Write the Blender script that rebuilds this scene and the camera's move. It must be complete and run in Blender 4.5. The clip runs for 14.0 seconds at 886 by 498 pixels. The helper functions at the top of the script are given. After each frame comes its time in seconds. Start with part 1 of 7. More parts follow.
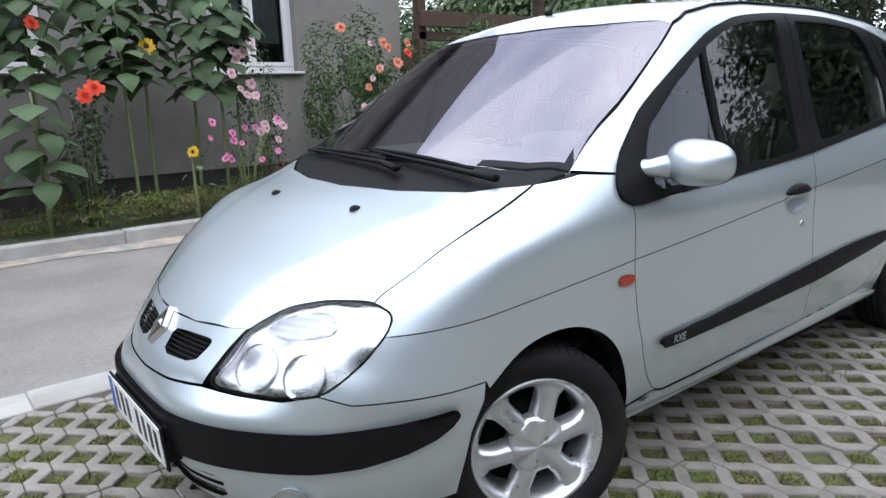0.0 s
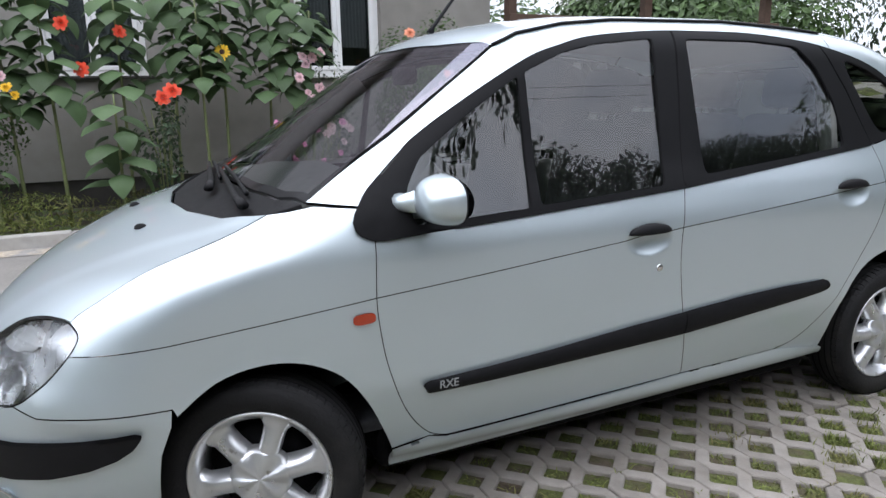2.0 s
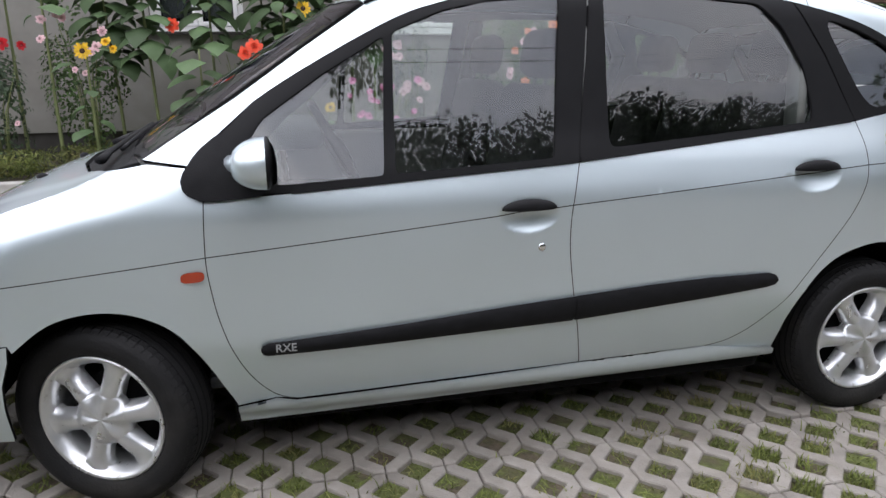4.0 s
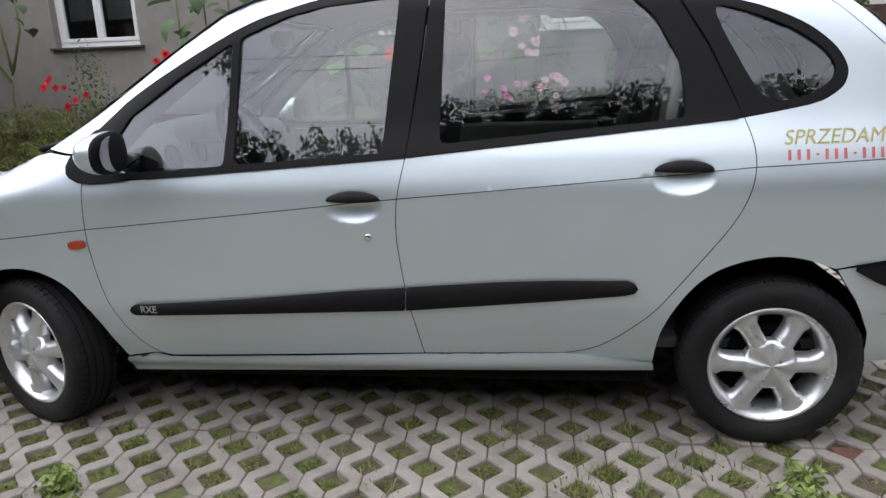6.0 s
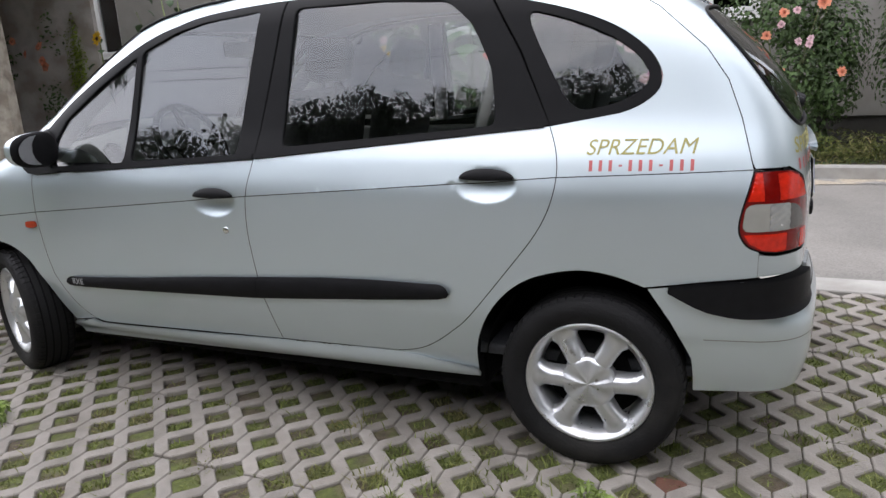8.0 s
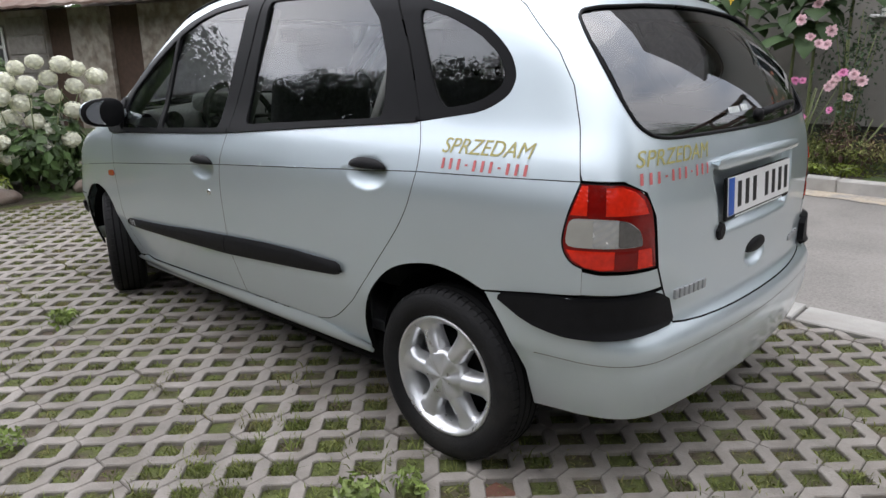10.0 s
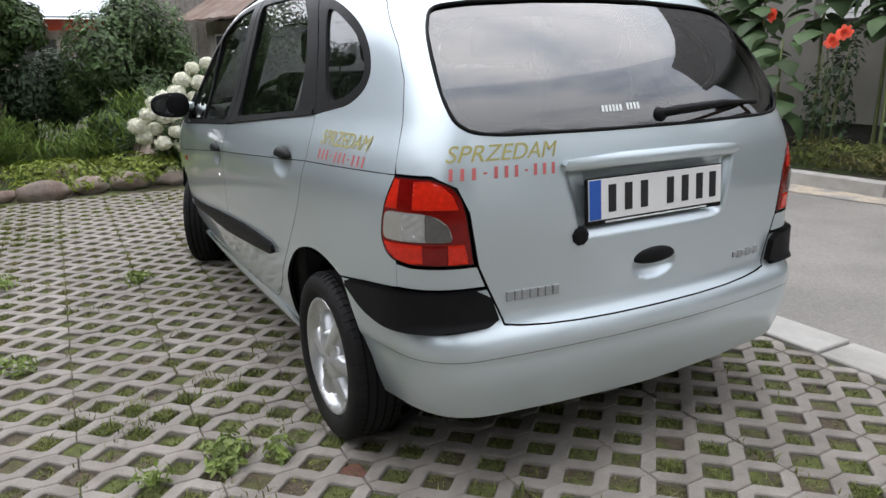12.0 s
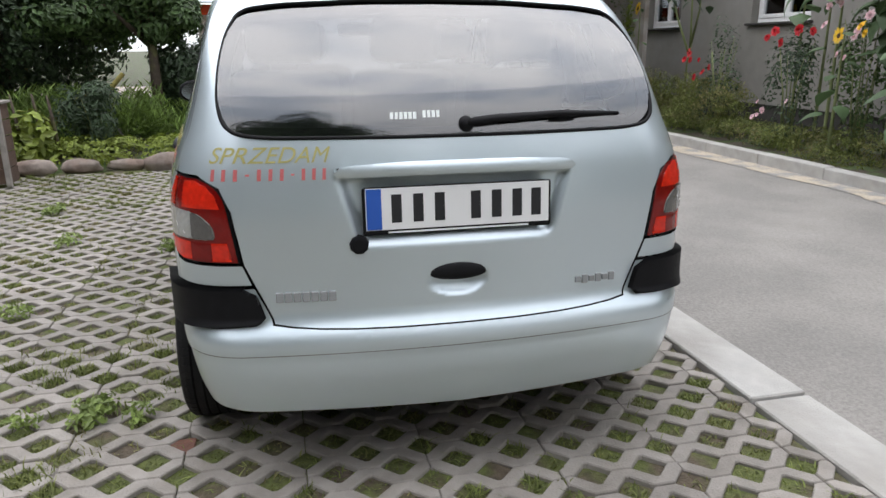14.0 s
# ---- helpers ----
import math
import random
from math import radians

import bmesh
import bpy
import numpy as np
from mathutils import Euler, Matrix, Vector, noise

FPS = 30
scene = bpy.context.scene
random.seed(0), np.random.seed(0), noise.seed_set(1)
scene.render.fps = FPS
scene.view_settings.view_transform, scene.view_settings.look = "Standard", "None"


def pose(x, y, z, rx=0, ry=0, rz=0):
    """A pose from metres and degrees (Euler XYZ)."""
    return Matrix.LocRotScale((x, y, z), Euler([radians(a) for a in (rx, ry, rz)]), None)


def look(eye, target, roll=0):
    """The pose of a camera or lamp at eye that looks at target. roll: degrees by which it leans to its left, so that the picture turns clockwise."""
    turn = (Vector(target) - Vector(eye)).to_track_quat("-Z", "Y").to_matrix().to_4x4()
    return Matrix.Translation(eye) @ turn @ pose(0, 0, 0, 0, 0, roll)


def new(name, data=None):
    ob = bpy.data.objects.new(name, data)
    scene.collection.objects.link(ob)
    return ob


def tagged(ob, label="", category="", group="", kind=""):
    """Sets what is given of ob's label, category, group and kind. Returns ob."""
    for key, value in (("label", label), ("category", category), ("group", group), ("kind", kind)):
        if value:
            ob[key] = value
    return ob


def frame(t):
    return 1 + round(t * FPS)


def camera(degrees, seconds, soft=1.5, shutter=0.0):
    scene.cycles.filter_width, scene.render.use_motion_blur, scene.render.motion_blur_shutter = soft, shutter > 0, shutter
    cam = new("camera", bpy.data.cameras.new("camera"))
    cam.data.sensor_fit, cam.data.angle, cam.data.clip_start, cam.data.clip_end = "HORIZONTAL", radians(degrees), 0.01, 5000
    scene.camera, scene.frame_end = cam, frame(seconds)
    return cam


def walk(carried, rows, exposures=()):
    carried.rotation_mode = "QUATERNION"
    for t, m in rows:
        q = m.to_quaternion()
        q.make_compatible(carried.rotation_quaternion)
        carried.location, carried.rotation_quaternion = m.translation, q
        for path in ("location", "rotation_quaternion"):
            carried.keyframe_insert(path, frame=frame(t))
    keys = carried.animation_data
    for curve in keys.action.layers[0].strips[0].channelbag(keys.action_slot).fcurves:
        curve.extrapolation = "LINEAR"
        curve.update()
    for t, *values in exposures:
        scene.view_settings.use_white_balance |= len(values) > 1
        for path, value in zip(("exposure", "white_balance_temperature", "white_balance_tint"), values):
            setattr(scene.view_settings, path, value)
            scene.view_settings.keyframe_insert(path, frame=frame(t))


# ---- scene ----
cam = camera(64.8, 14.0)
PATH = [
    (0, (2.572, 2.046, 1.226), (1.373, 0.504, 0.796), -2.0),
    (0.5, (2.312, 2.167, 1.248), (1.208, 0.557, 0.817), -1.9),
    (1, (2.053, 2.351, 1.28), (1.057, 0.671, 0.848), -1.5),
    (1.5, (1.84, 2.484, 1.275), (0.908, 0.763, 0.865), -0.9),
    (2, (1.561, 2.587, 1.278), (0.74, 0.813, 0.855), -1.1),
    (2.5, (1.349, 2.671, 1.272), (0.631, 0.862, 0.815), -0.9),
    (2.7, (1.293, 2.722, 1.247), (0.592, 0.902, 0.808), -0.6),
    (4.8, (0.213, 2.872, 1.294), (0.109, 0.959, 0.721), -1.4),
    (5, (0.069, 2.922, 1.217), (0.055, 0.985, 0.72), -1.6),
    (5.5, (-0.212, 2.98, 1.232), (-0.109, 1.046, 0.734), -1.7),
    (6, (-0.523, 2.986, 1.265), (-0.278, 1.072, 0.739), -2.1),
    (6.5, (-0.811, 2.98, 1.238), (-0.433, 1.079, 0.746), -2.0),
    (7, (-1.128, 2.931, 1.247), (-0.599, 1.065, 0.758), -2.5),
    (7.5, (-1.424, 2.887, 1.235), (-0.774, 1.059, 0.749), -2.9),
    (8, (-1.675, 2.801, 1.26), (-0.913, 1.025, 0.743), -3.0),
    (8.2, (-1.795, 2.753, 1.243), (-0.971, 1.003, 0.735), -2.7),
    (10.3, (-2.847, 2.173, 1.256), (-1.431, 0.859, 0.738), -1.6),
    (10.5, (-2.958, 2.1, 1.245), (-1.485, 0.843, 0.746), -2.1),
    (11, (-3.092, 1.917, 1.246), (-1.535, 0.773, 0.728), -1.4),
    (11.5, (-3.241, 1.707, 1.239), (-1.604, 0.686, 0.712), -1.2),
    (12, (-3.371, 1.503, 1.22), (-1.671, 0.586, 0.7), -1.2),
    (12.5, (-3.47, 1.283, 1.235), (-1.723, 0.47, 0.699), -1.0),
    (13, (-3.55, 1.024, 1.239), (-1.754, 0.334, 0.693), -1.0),
    (13.5, (-3.647, 0.743, 1.246), (-1.811, 0.178, 0.689), -1.0),
    (14, (-3.737, 0.462, 1.258), (-1.863, 0.037, 0.705), -0.3),
]
walk(cam, [(t, look(eye, target, roll)) for t, eye, target, roll in PATH],
     [(0, 0.12, 6050, 13), (1.5, 0.14, 6150, 13), (2.5, 0.32, 6300, 14), (5, 0.15, 6450, 15), (7.5, 0.10, 6500, 15), (11, -0.02, 6500, 13), (14, 0.10, 6500, 12)])
from mathutils.geometry import delaunay_2d_cdt as delaunay

# ---- light ----
SUN = Vector((0.42, 0.02, 0.90)).normalized()   # towards the veiled sun
world = bpy.data.worlds.new("sky")
scene.world = world
world.use_nodes = True
wt = world.node_tree
wt.nodes.clear()
w_out, w_bg = wt.nodes.new("ShaderNodeOutputWorld"), wt.nodes.new("ShaderNodeBackground")
w_sky, w_mix, w_noise, w_ramp, w_map, w_co = (wt.nodes.new(n) for n in ("ShaderNodeTexSky", "ShaderNodeMix", "ShaderNodeTexNoise", "ShaderNodeValToRGB", "ShaderNodeMapping", "ShaderNodeTexCoord"))
w_sky.sky_type, w_sky.sun_disc = "NISHITA", False
w_sky.sun_elevation, w_sky.sun_rotation = math.asin(SUN.z), math.atan2(SUN.x, SUN.y)
w_map.inputs["Scale"].default_value = (1.0, 1.0, 2.6)
w_noise.inputs["Scale"].default_value, w_noise.inputs["Detail"].default_value, w_noise.inputs["Roughness"].default_value = 2.3, 5.0, 0.5
w_ramp.color_ramp.elements[0].position, w_ramp.color_ramp.elements[0].color = 0.34, (6.0, 6.6, 7.5, 1)
w_ramp.color_ramp.elements[1].position, w_ramp.color_ramp.elements[1].color = 0.58, (10.3, 10.4, 10.6, 1)
w_mix.data_type = "RGBA"
w_mix.inputs["Factor"].default_value = 0.82
wt.links.new(w_co.outputs["Generated"], w_map.inputs["Vector"])
wt.links.new(w_map.outputs["Vector"], w_noise.inputs["Vector"])
wt.links.new(w_noise.outputs["Fac"], w_ramp.inputs["Fac"])
wt.links.new(w_sky.outputs["Color"], w_mix.inputs["A"])
wt.links.new(w_ramp.outputs["Color"], w_mix.inputs["B"])
# thin cloud glows round the veiled sun
w_dot, w_glow, w_mul = wt.nodes.new("ShaderNodeVectorMath"), wt.nodes.new("ShaderNodeMapRange"), wt.nodes.new("ShaderNodeVectorMath")
w_dot.operation, w_mul.operation, w_glow.interpolation_type = "DOT_PRODUCT", "SCALE", "SMOOTHERSTEP"
w_dot.inputs[1].default_value = SUN
w_glow.inputs["From Min"].default_value, w_glow.inputs["From Max"].default_value = -0.2, 1.0
w_glow.inputs["To Min"].default_value, w_glow.inputs["To Max"].default_value = 1.05, 2.25
wt.links.new(w_co.outputs["Generated"], w_dot.inputs[0])
wt.links.new(w_dot.outputs["Value"], w_glow.inputs["Value"])
wt.links.new(w_mix.outputs["Result"], w_mul.inputs[0])
wt.links.new(w_glow.outputs["Result"], w_mul.inputs["Scale"])
wt.links.new(w_mul.outputs["Vector"], w_bg.inputs["Color"])
wt.links.new(w_bg.outputs["Background"], w_out.inputs["Surface"])
w_bg.inputs["Strength"].default_value = 0.128
sun = new("sun", bpy.data.lights.new("sun", "SUN"))
sun.data.energy, sun.data.angle, sun.data.color = 1.2, radians(115), (1.0, 0.96, 0.9)
sun.matrix_world = look(SUN * 20, (0, 0, 0))


# ---- materials ----
def mat(name, color, rough=0.6, metal=0.0, vary=0.15, scale=8.0, bump=0.0, bump_scale=60.0, spec=0.5, coat=0.0, second=None, mix_scale=3.0, mix=(0.45, 0.6), island=0.0, rand=0.0, sub=0.0):
    """A principled material with two scales of variation in colour and roughness, and fine relief."""
    m = bpy.data.materials.new(name)
    m.use_nodes = True
    t = m.node_tree
    b = t.nodes["Principled BSDF"]
    b.inputs["Roughness"].default_value, b.inputs["Metallic"].default_value = rough, metal
    b.inputs["Specular IOR Level"].default_value, b.inputs["Coat Weight"].default_value = spec, coat
    b.inputs["Coat Roughness"].default_value = 0.02
    co = t.nodes.new("ShaderNodeTexCoord")
    n1 = t.nodes.new("ShaderNodeTexNoise")
    n1.inputs["Scale"].default_value, n1.inputs["Detail"].default_value = scale, 8.0
    t.links.new(co.outputs["Object"], n1.inputs["Vector"])
    hsv = t.nodes.new("ShaderNodeHueSaturation")
    mr = t.nodes.new("ShaderNodeMapRange")
    mr.inputs["From Min"].default_value, mr.inputs["From Max"].default_value = 0.25, 0.75
    mr.inputs["To Min"].default_value, mr.inputs["To Max"].default_value = 1 - vary, 1 + vary
    t.links.new(n1.outputs["Fac"], mr.inputs["Value"])
    value = mr.outputs["Result"]
    for amount, node, socket in ((island, "ShaderNodeNewGeometry", "Random Per Island"), (rand, "ShaderNodeObjectInfo", "Random")):
        if amount:
            src, r2, mul = t.nodes.new(node), t.nodes.new("ShaderNodeMapRange"), t.nodes.new("ShaderNodeMath")
            r2.inputs["To Min"].default_value, r2.inputs["To Max"].default_value = 1 - amount, 1 + amount
            mul.operation = "MULTIPLY"
            t.links.new(src.outputs[socket], r2.inputs["Value"])
            t.links.new(value, mul.inputs[0])
            t.links.new(r2.outputs["Result"], mul.inputs[1])
            value = mul.outputs["Value"]
    t.links.new(value, hsv.inputs["Value"])
    hsv.inputs["Color"].default_value = (*color, 1)
    if second:
        n2, ramp, mx = t.nodes.new("ShaderNodeTexNoise"), t.nodes.new("ShaderNodeValToRGB"), t.nodes.new("ShaderNodeMix")
        n2.inputs["Scale"].default_value, n2.inputs["Detail"].default_value = mix_scale, 7.0
        t.links.new(co.outputs["Object"], n2.inputs["Vector"])
        ramp.color_ramp.elements[0].position, ramp.color_ramp.elements[1].position = mix
        t.links.new(n2.outputs["Fac"], ramp.inputs["Fac"])
        mx.data_type = "RGBA"
        mx.inputs["A"].default_value, mx.inputs["B"].default_value = (*color, 1), (*second, 1)
        t.links.new(ramp.outputs["Color"], mx.inputs["Factor"])
        t.links.new(mx.outputs["Result"], hsv.inputs["Color"])
    t.links.new(hsv.outputs["Color"], b.inputs["Base Color"])
    rr = t.nodes.new("ShaderNodeMapRange")
    rr.inputs["To Min"].default_value, rr.inputs["To Max"].default_value = max(rough - 0.08, 0.02), min(rough + 0.08, 1)
    t.links.new(n1.outputs["Fac"], rr.inputs["Value"])
    t.links.new(rr.outputs["Result"], b.inputs["Roughness"])
    if bump:
        nb, bp = t.nodes.new("ShaderNodeTexNoise"), t.nodes.new("ShaderNodeBump")
        nb.inputs["Scale"].default_value, nb.inputs["Detail"].default_value = bump_scale, 6.0
        t.links.new(co.outputs["Object"], nb.inputs["Vector"])
        bp.inputs["Strength"].default_value, bp.inputs["Distance"].default_value = bump, 0.01
        t.links.new(nb.outputs["Fac"], bp.inputs["Height"])
        t.links.new(bp.outputs["Normal"], b.inputs["Normal"])
    if sub:
        b.inputs["Transmission Weight"].default_value = 0
        tr, ad = t.nodes.new("ShaderNodeBsdfTranslucent"), t.nodes.new("ShaderNodeMixShader")
        t.links.new(hsv.outputs["Color"], tr.inputs["Color"])
        ad.inputs["Fac"].default_value = sub
        t.links.new(b.outputs["BSDF"], ad.inputs[1])
        t.links.new(tr.outputs["BSDF"], ad.inputs[2])
        t.links.new(ad.outputs["Shader"], t.nodes["Material Output"].inputs["Surface"])
    return m


def glass(name, tint, gloss=0.02, ior=1.5, sheen=(1, 1, 1)):
    """A thin pane: clear or tinted, with a mirror gloss that grows towards grazing."""
    m = bpy.data.materials.new(name)
    m.use_nodes = True
    t = m.node_tree
    t.nodes.remove(t.nodes["Principled BSDF"])
    clear, shine, fres, mixs = (t.nodes.new(n) for n in ("ShaderNodeBsdfTransparent", "ShaderNodeBsdfGlossy", "ShaderNodeFresnel", "ShaderNodeMixShader"))
    clear.inputs["Color"].default_value = (*tint, 1)
    shine.inputs["Roughness"].default_value = gloss
    shine.inputs["Color"].default_value = (*sheen, 1)
    fres.inputs["IOR"].default_value = ior
    t.links.new(fres.outputs["Fac"], mixs.inputs["Fac"])
    t.links.new(clear.outputs["BSDF"], mixs.inputs[1])
    t.links.new(shine.outputs["BSDF"], mixs.inputs[2])
    t.links.new(mixs.outputs["Shader"], t.nodes["Material Output"].inputs["Surface"])
    return m


PAINT = mat("silver paint", (0.605, 0.685, 0.722), 0.40, 0.74, 0.02, 3.0, coat=1.0)
TRIM = mat("black plastic trim", (0.009, 0.009, 0.010), 0.50, 0, 0.2, 30, 0.12, 300, spec=0.12)
FRAME = mat("satin black window frame", (0.009, 0.009, 0.010), 0.45, 0, 0.15, 12, spec=0.12)
RUBBER = mat("tyre rubber", (0.0085, 0.0085, 0.009), 0.72, 0, 0.3, 20, 0.25, 120, spec=0.25, second=(0.020, 0.019, 0.017), mix_scale=6, mix=(0.5, 0.75))
ALLOY = mat("painted alloy", (0.62, 0.63, 0.64), 0.30, 0.75, 0.06, 20, 0.05, 80, second=(0.30, 0.29, 0.27), mix_scale=35, mix=(0.66, 0.74))
CHROME = mat("chrome", (0.75, 0.76, 0.77), 0.12, 1.0, 0.03, 20)
# near black: carries the shade of gaps, grooves, hollows and underside in its colour
DARK = mat("near-black for shaded inner parts", (0.006, 0.006, 0.0065), 0.9, 0, 0.2, 10, spec=0.1)
CLOTH = mat("dark grey seat cloth", (0.06, 0.062, 0.068), 0.95, 0, 0.25, 60, 0.3, 400)
DASH = mat("grey dashboard plastic", (0.20, 0.21, 0.205), 0.65, 0, 0.15, 25, 0.2, 260)
LIGHT_TRIM = mat("pale grey interior trim", (0.30, 0.31, 0.31), 0.75, 0, 0.1, 20)
WINDOW = glass("tinted car glass", (0.80, 0.86, 0.83), 0.005, 1.92)
REAR_GLASS = glass("rear window glass", (0.66, 0.73, 0.71), 0.005, 2.4)
SCREEN = glass("laminated windscreen glass", (0.70, 0.76, 0.76), 0.005, 2.75, (0.95, 0.90, 1.0))
RIBBED = mat("ribbed clear plastic", (0.58, 0.59, 0.59), 0.25, 0.6, 0.1, 40)
LENS = glass("clear lamp lens", (0.93, 0.95, 0.96), 0.03)
RED = mat("red lamp plastic", (0.17, 0.004, 0.003), 0.14, 0, 0.2, 40, 0.1, 90, coat=0.4, spec=0.25)
RED_BRIGHT = mat("ribbed bright red lamp plastic", (0.62, 0.022, 0.008), 0.16, 0, 0.2, 60, 0.1, 90, coat=0.4, spec=0.3)
MILKY = mat("milky clear lamp plastic", (0.34, 0.335, 0.305), 0.2, 0, 0.08, 20, coat=0.5)
AMBER = mat("amber lamp plastic", (0.34, 0.036, 0.010), 0.2, 0, 0.1, 40, coat=0.5)
SMOKE = mat("smoky clear lamp plastic", (0.13, 0.125, 0.12), 0.18, 0.3, 0.15, 60, 0.3, 120, coat=0.6)
REFLECTOR = mat("lamp reflector", (0.78, 0.79, 0.80), 0.27, 1.0, 0.04, 15)
WHITE = mat("white plate enamel", (0.80, 0.80, 0.79), 0.35, 0, 0.02, 10)
BLUE = mat("blue plate band", (0.02, 0.10, 0.45), 0.4, 0, 0.05, 10)
INK = mat("black ink", (0.012, 0.012, 0.014), 0.5, 0, 0.1, 20)
YELLOW_VINYL = mat("yellow vinyl letters", (0.42, 0.38, 0.13), 0.5, 0, 0.1, 30)
RED_VINYL = mat("red vinyl marks", (0.55, 0.14, 0.14), 0.5, 0, 0.1, 30)
STICKER = mat("white sticker", (0.75, 0.80, 0.78), 0.5, 0, 0.05, 20)
CONCRETE = mat("grey concrete", (0.258, 0.236, 0.212), 0.9, 0, 0.16, 14, 0.5, 130, second=(0.175, 0.156, 0.134), mix_scale=5, mix=(0.42, 0.72), rand=0.10, island=0.10)
KERB = mat("pale kerb concrete", (0.42, 0.41, 0.385), 0.9, 0, 0.12, 9, 0.4, 110, second=(0.30, 0.285, 0.26), mix_scale=2.2, mix=(0.42, 0.7), rand=0.06)
ASPHALT = mat("worn grey asphalt", (0.20, 0.190, 0.175), 0.92, 0, 0.22, 70, 0.5, 240, second=(0.255, 0.24, 0.22), mix_scale=1.3, mix=(0.40, 0.65))
SAND = mat("sandy road edge", (0.42, 0.36, 0.28), 0.95, 0, 0.2, 30, 0.5, 120, second=(0.26, 0.25, 0.235), mix_scale=4, mix=(0.45, 0.6))
SOIL = mat("soil with moss", (0.085, 0.066, 0.044), 0.97, 0, 0.4, 45, 0.9, 120, second=(0.085, 0.10, 0.026), mix_scale=5, mix=(0.40, 0.54))
GARDEN = mat("garden soil and low weeds", (0.060, 0.048, 0.033), 0.97, 0, 0.35, 25, 0.9, 60, second=(0.055, 0.085, 0.022), mix_scale=4, mix=(0.45, 0.58))
GRASS = mat("grass blades", (0.145, 0.175, 0.042), 0.7, 0, 0.3, 6, island=0.45, sub=0.25, second=(0.20, 0.165, 0.078), mix_scale=3, mix=(0.48, 0.70))
LEAF = mat("bush leaves", (0.068, 0.118, 0.036), 0.55, 0, 0.25, 3, island=0.5, sub=0.2)
DULL_LEAF = mat("grey-green leaves", (0.050, 0.082, 0.040), 0.6, 0, 0.25, 3, island=0.5, sub=0.2)
FIR = mat("dark tree leaves", (0.030, 0.055, 0.020), 0.6, 0, 0.25, 2, island=0.5, sub=0.15)
SUN_LEAF = mat("sunflower leaves", (0.080, 0.132, 0.056), 0.6, 0, 0.2, 5, 0.3, 60, island=0.3, sub=0.22)
LIME_LEAF = mat("yellow-green low leaves", (0.19, 0.24, 0.035), 0.6, 0, 0.25, 4, island=0.4, sub=0.25)
STEM = mat("green stems", (0.16, 0.19, 0.075), 0.65, 0, 0.2, 12, island=0.2)
BARK = mat("tree bark", (0.085, 0.065, 0.048), 0.95, 0, 0.3, 16, 0.9, 40, second=(0.13, 0.13, 0.05), mix_scale=5, mix=(0.5, 0.7))
PETAL_YELLOW = mat("yellow petals", (0.75, 0.48, 0.02), 0.6, 0, 0.1, 20, island=0.2, sub=0.2)
PETAL_RED = mat("red petals", (0.50, 0.010, 0.018), 0.6, 0, 0.15, 20, island=0.25, sub=0.15)
PETAL_ORANGE = mat("coral petals", (0.80, 0.10, 0.045), 0.6, 0, 0.12, 20, island=0.2, sub=0.2)
PETAL_PEACH = mat("peach petals", (0.78, 0.33, 0.20), 0.6, 0, 0.12, 20, island=0.2, sub=0.2)
PETAL_PINK = mat("pink petals", (0.70, 0.26, 0.46), 0.6, 0, 0.12, 20, island=0.25, sub=0.2)
PETAL_PALE = mat("pale pink petals", (0.72, 0.50, 0.53), 0.6, 0, 0.12, 20, island=0.2, sub=0.2)
PETAL_WHITE = mat("creamy white petals", (0.84, 0.84, 0.70), 0.65, 0, 0.1, 20, island=0.15, sub=0.2)
SEED = mat("brown flower centre", (0.05, 0.025, 0.012), 0.9, 0, 0.3, 80, 0.6, 200)
PLASTER = mat("grey house plaster", (0.235, 0.222, 0.200), 0.93, 0, 0.09, 5, 0.35, 150, second=(0.275, 0.262, 0.240), mix_scale=0.8, mix=(0.4, 0.65))
PLINTH = mat("dark plinth", (0.05, 0.046, 0.042), 0.9, 0, 0.2, 8, 0.4, 80)
PVC = mat("white window plastic", (0.78, 0.78, 0.77), 0.35, 0, 0.03, 6)
PANE = glass("house window glass", (0.45, 0.48, 0.48), 0.01, 1.6)
CURTAIN = mat("net curtain", (0.55, 0.56, 0.58), 0.9, 0, 0.2, 30, sub=0.3)
# dark grey holds the dimness of indoor rooms in its colour
ROOM = mat("dark grey for room dimness", (0.06, 0.06, 0.06), 0.9, 0, 0.2, 3)
STONE = mat("field stone", (0.30, 0.25, 0.215), 0.9, 0, 0.25, 9, 0.6, 50, second=(0.22, 0.16, 0.13), mix_scale=3, rand=0.25)
RUST = mat("rusty tin roof", (0.16, 0.105, 0.080), 0.75, 0.2, 0.2, 7, 0.3, 60, second=(0.22, 0.17, 0.14), mix_scale=2)
TILES = mat("dark grey roof tiles", (0.075, 0.072, 0.070), 0.8, 0, 0.2, 5, 0.6, 14, second=(0.11, 0.105, 0.10), mix_scale=3)
WOOD = mat("weathered boards", (0.30, 0.275, 0.25), 0.9, 0, 0.25, 12, 0.5, 70, rand=0.15, island=0.1)
BROWN_WOOD = mat("dark brown timber", (0.085, 0.052, 0.036), 0.85, 0, 0.25, 14, 0.4, 80)
BRICK = mat("red brick", (0.13, 0.058, 0.038), 0.9, 0, 0.25, 30, 0.5, 150)

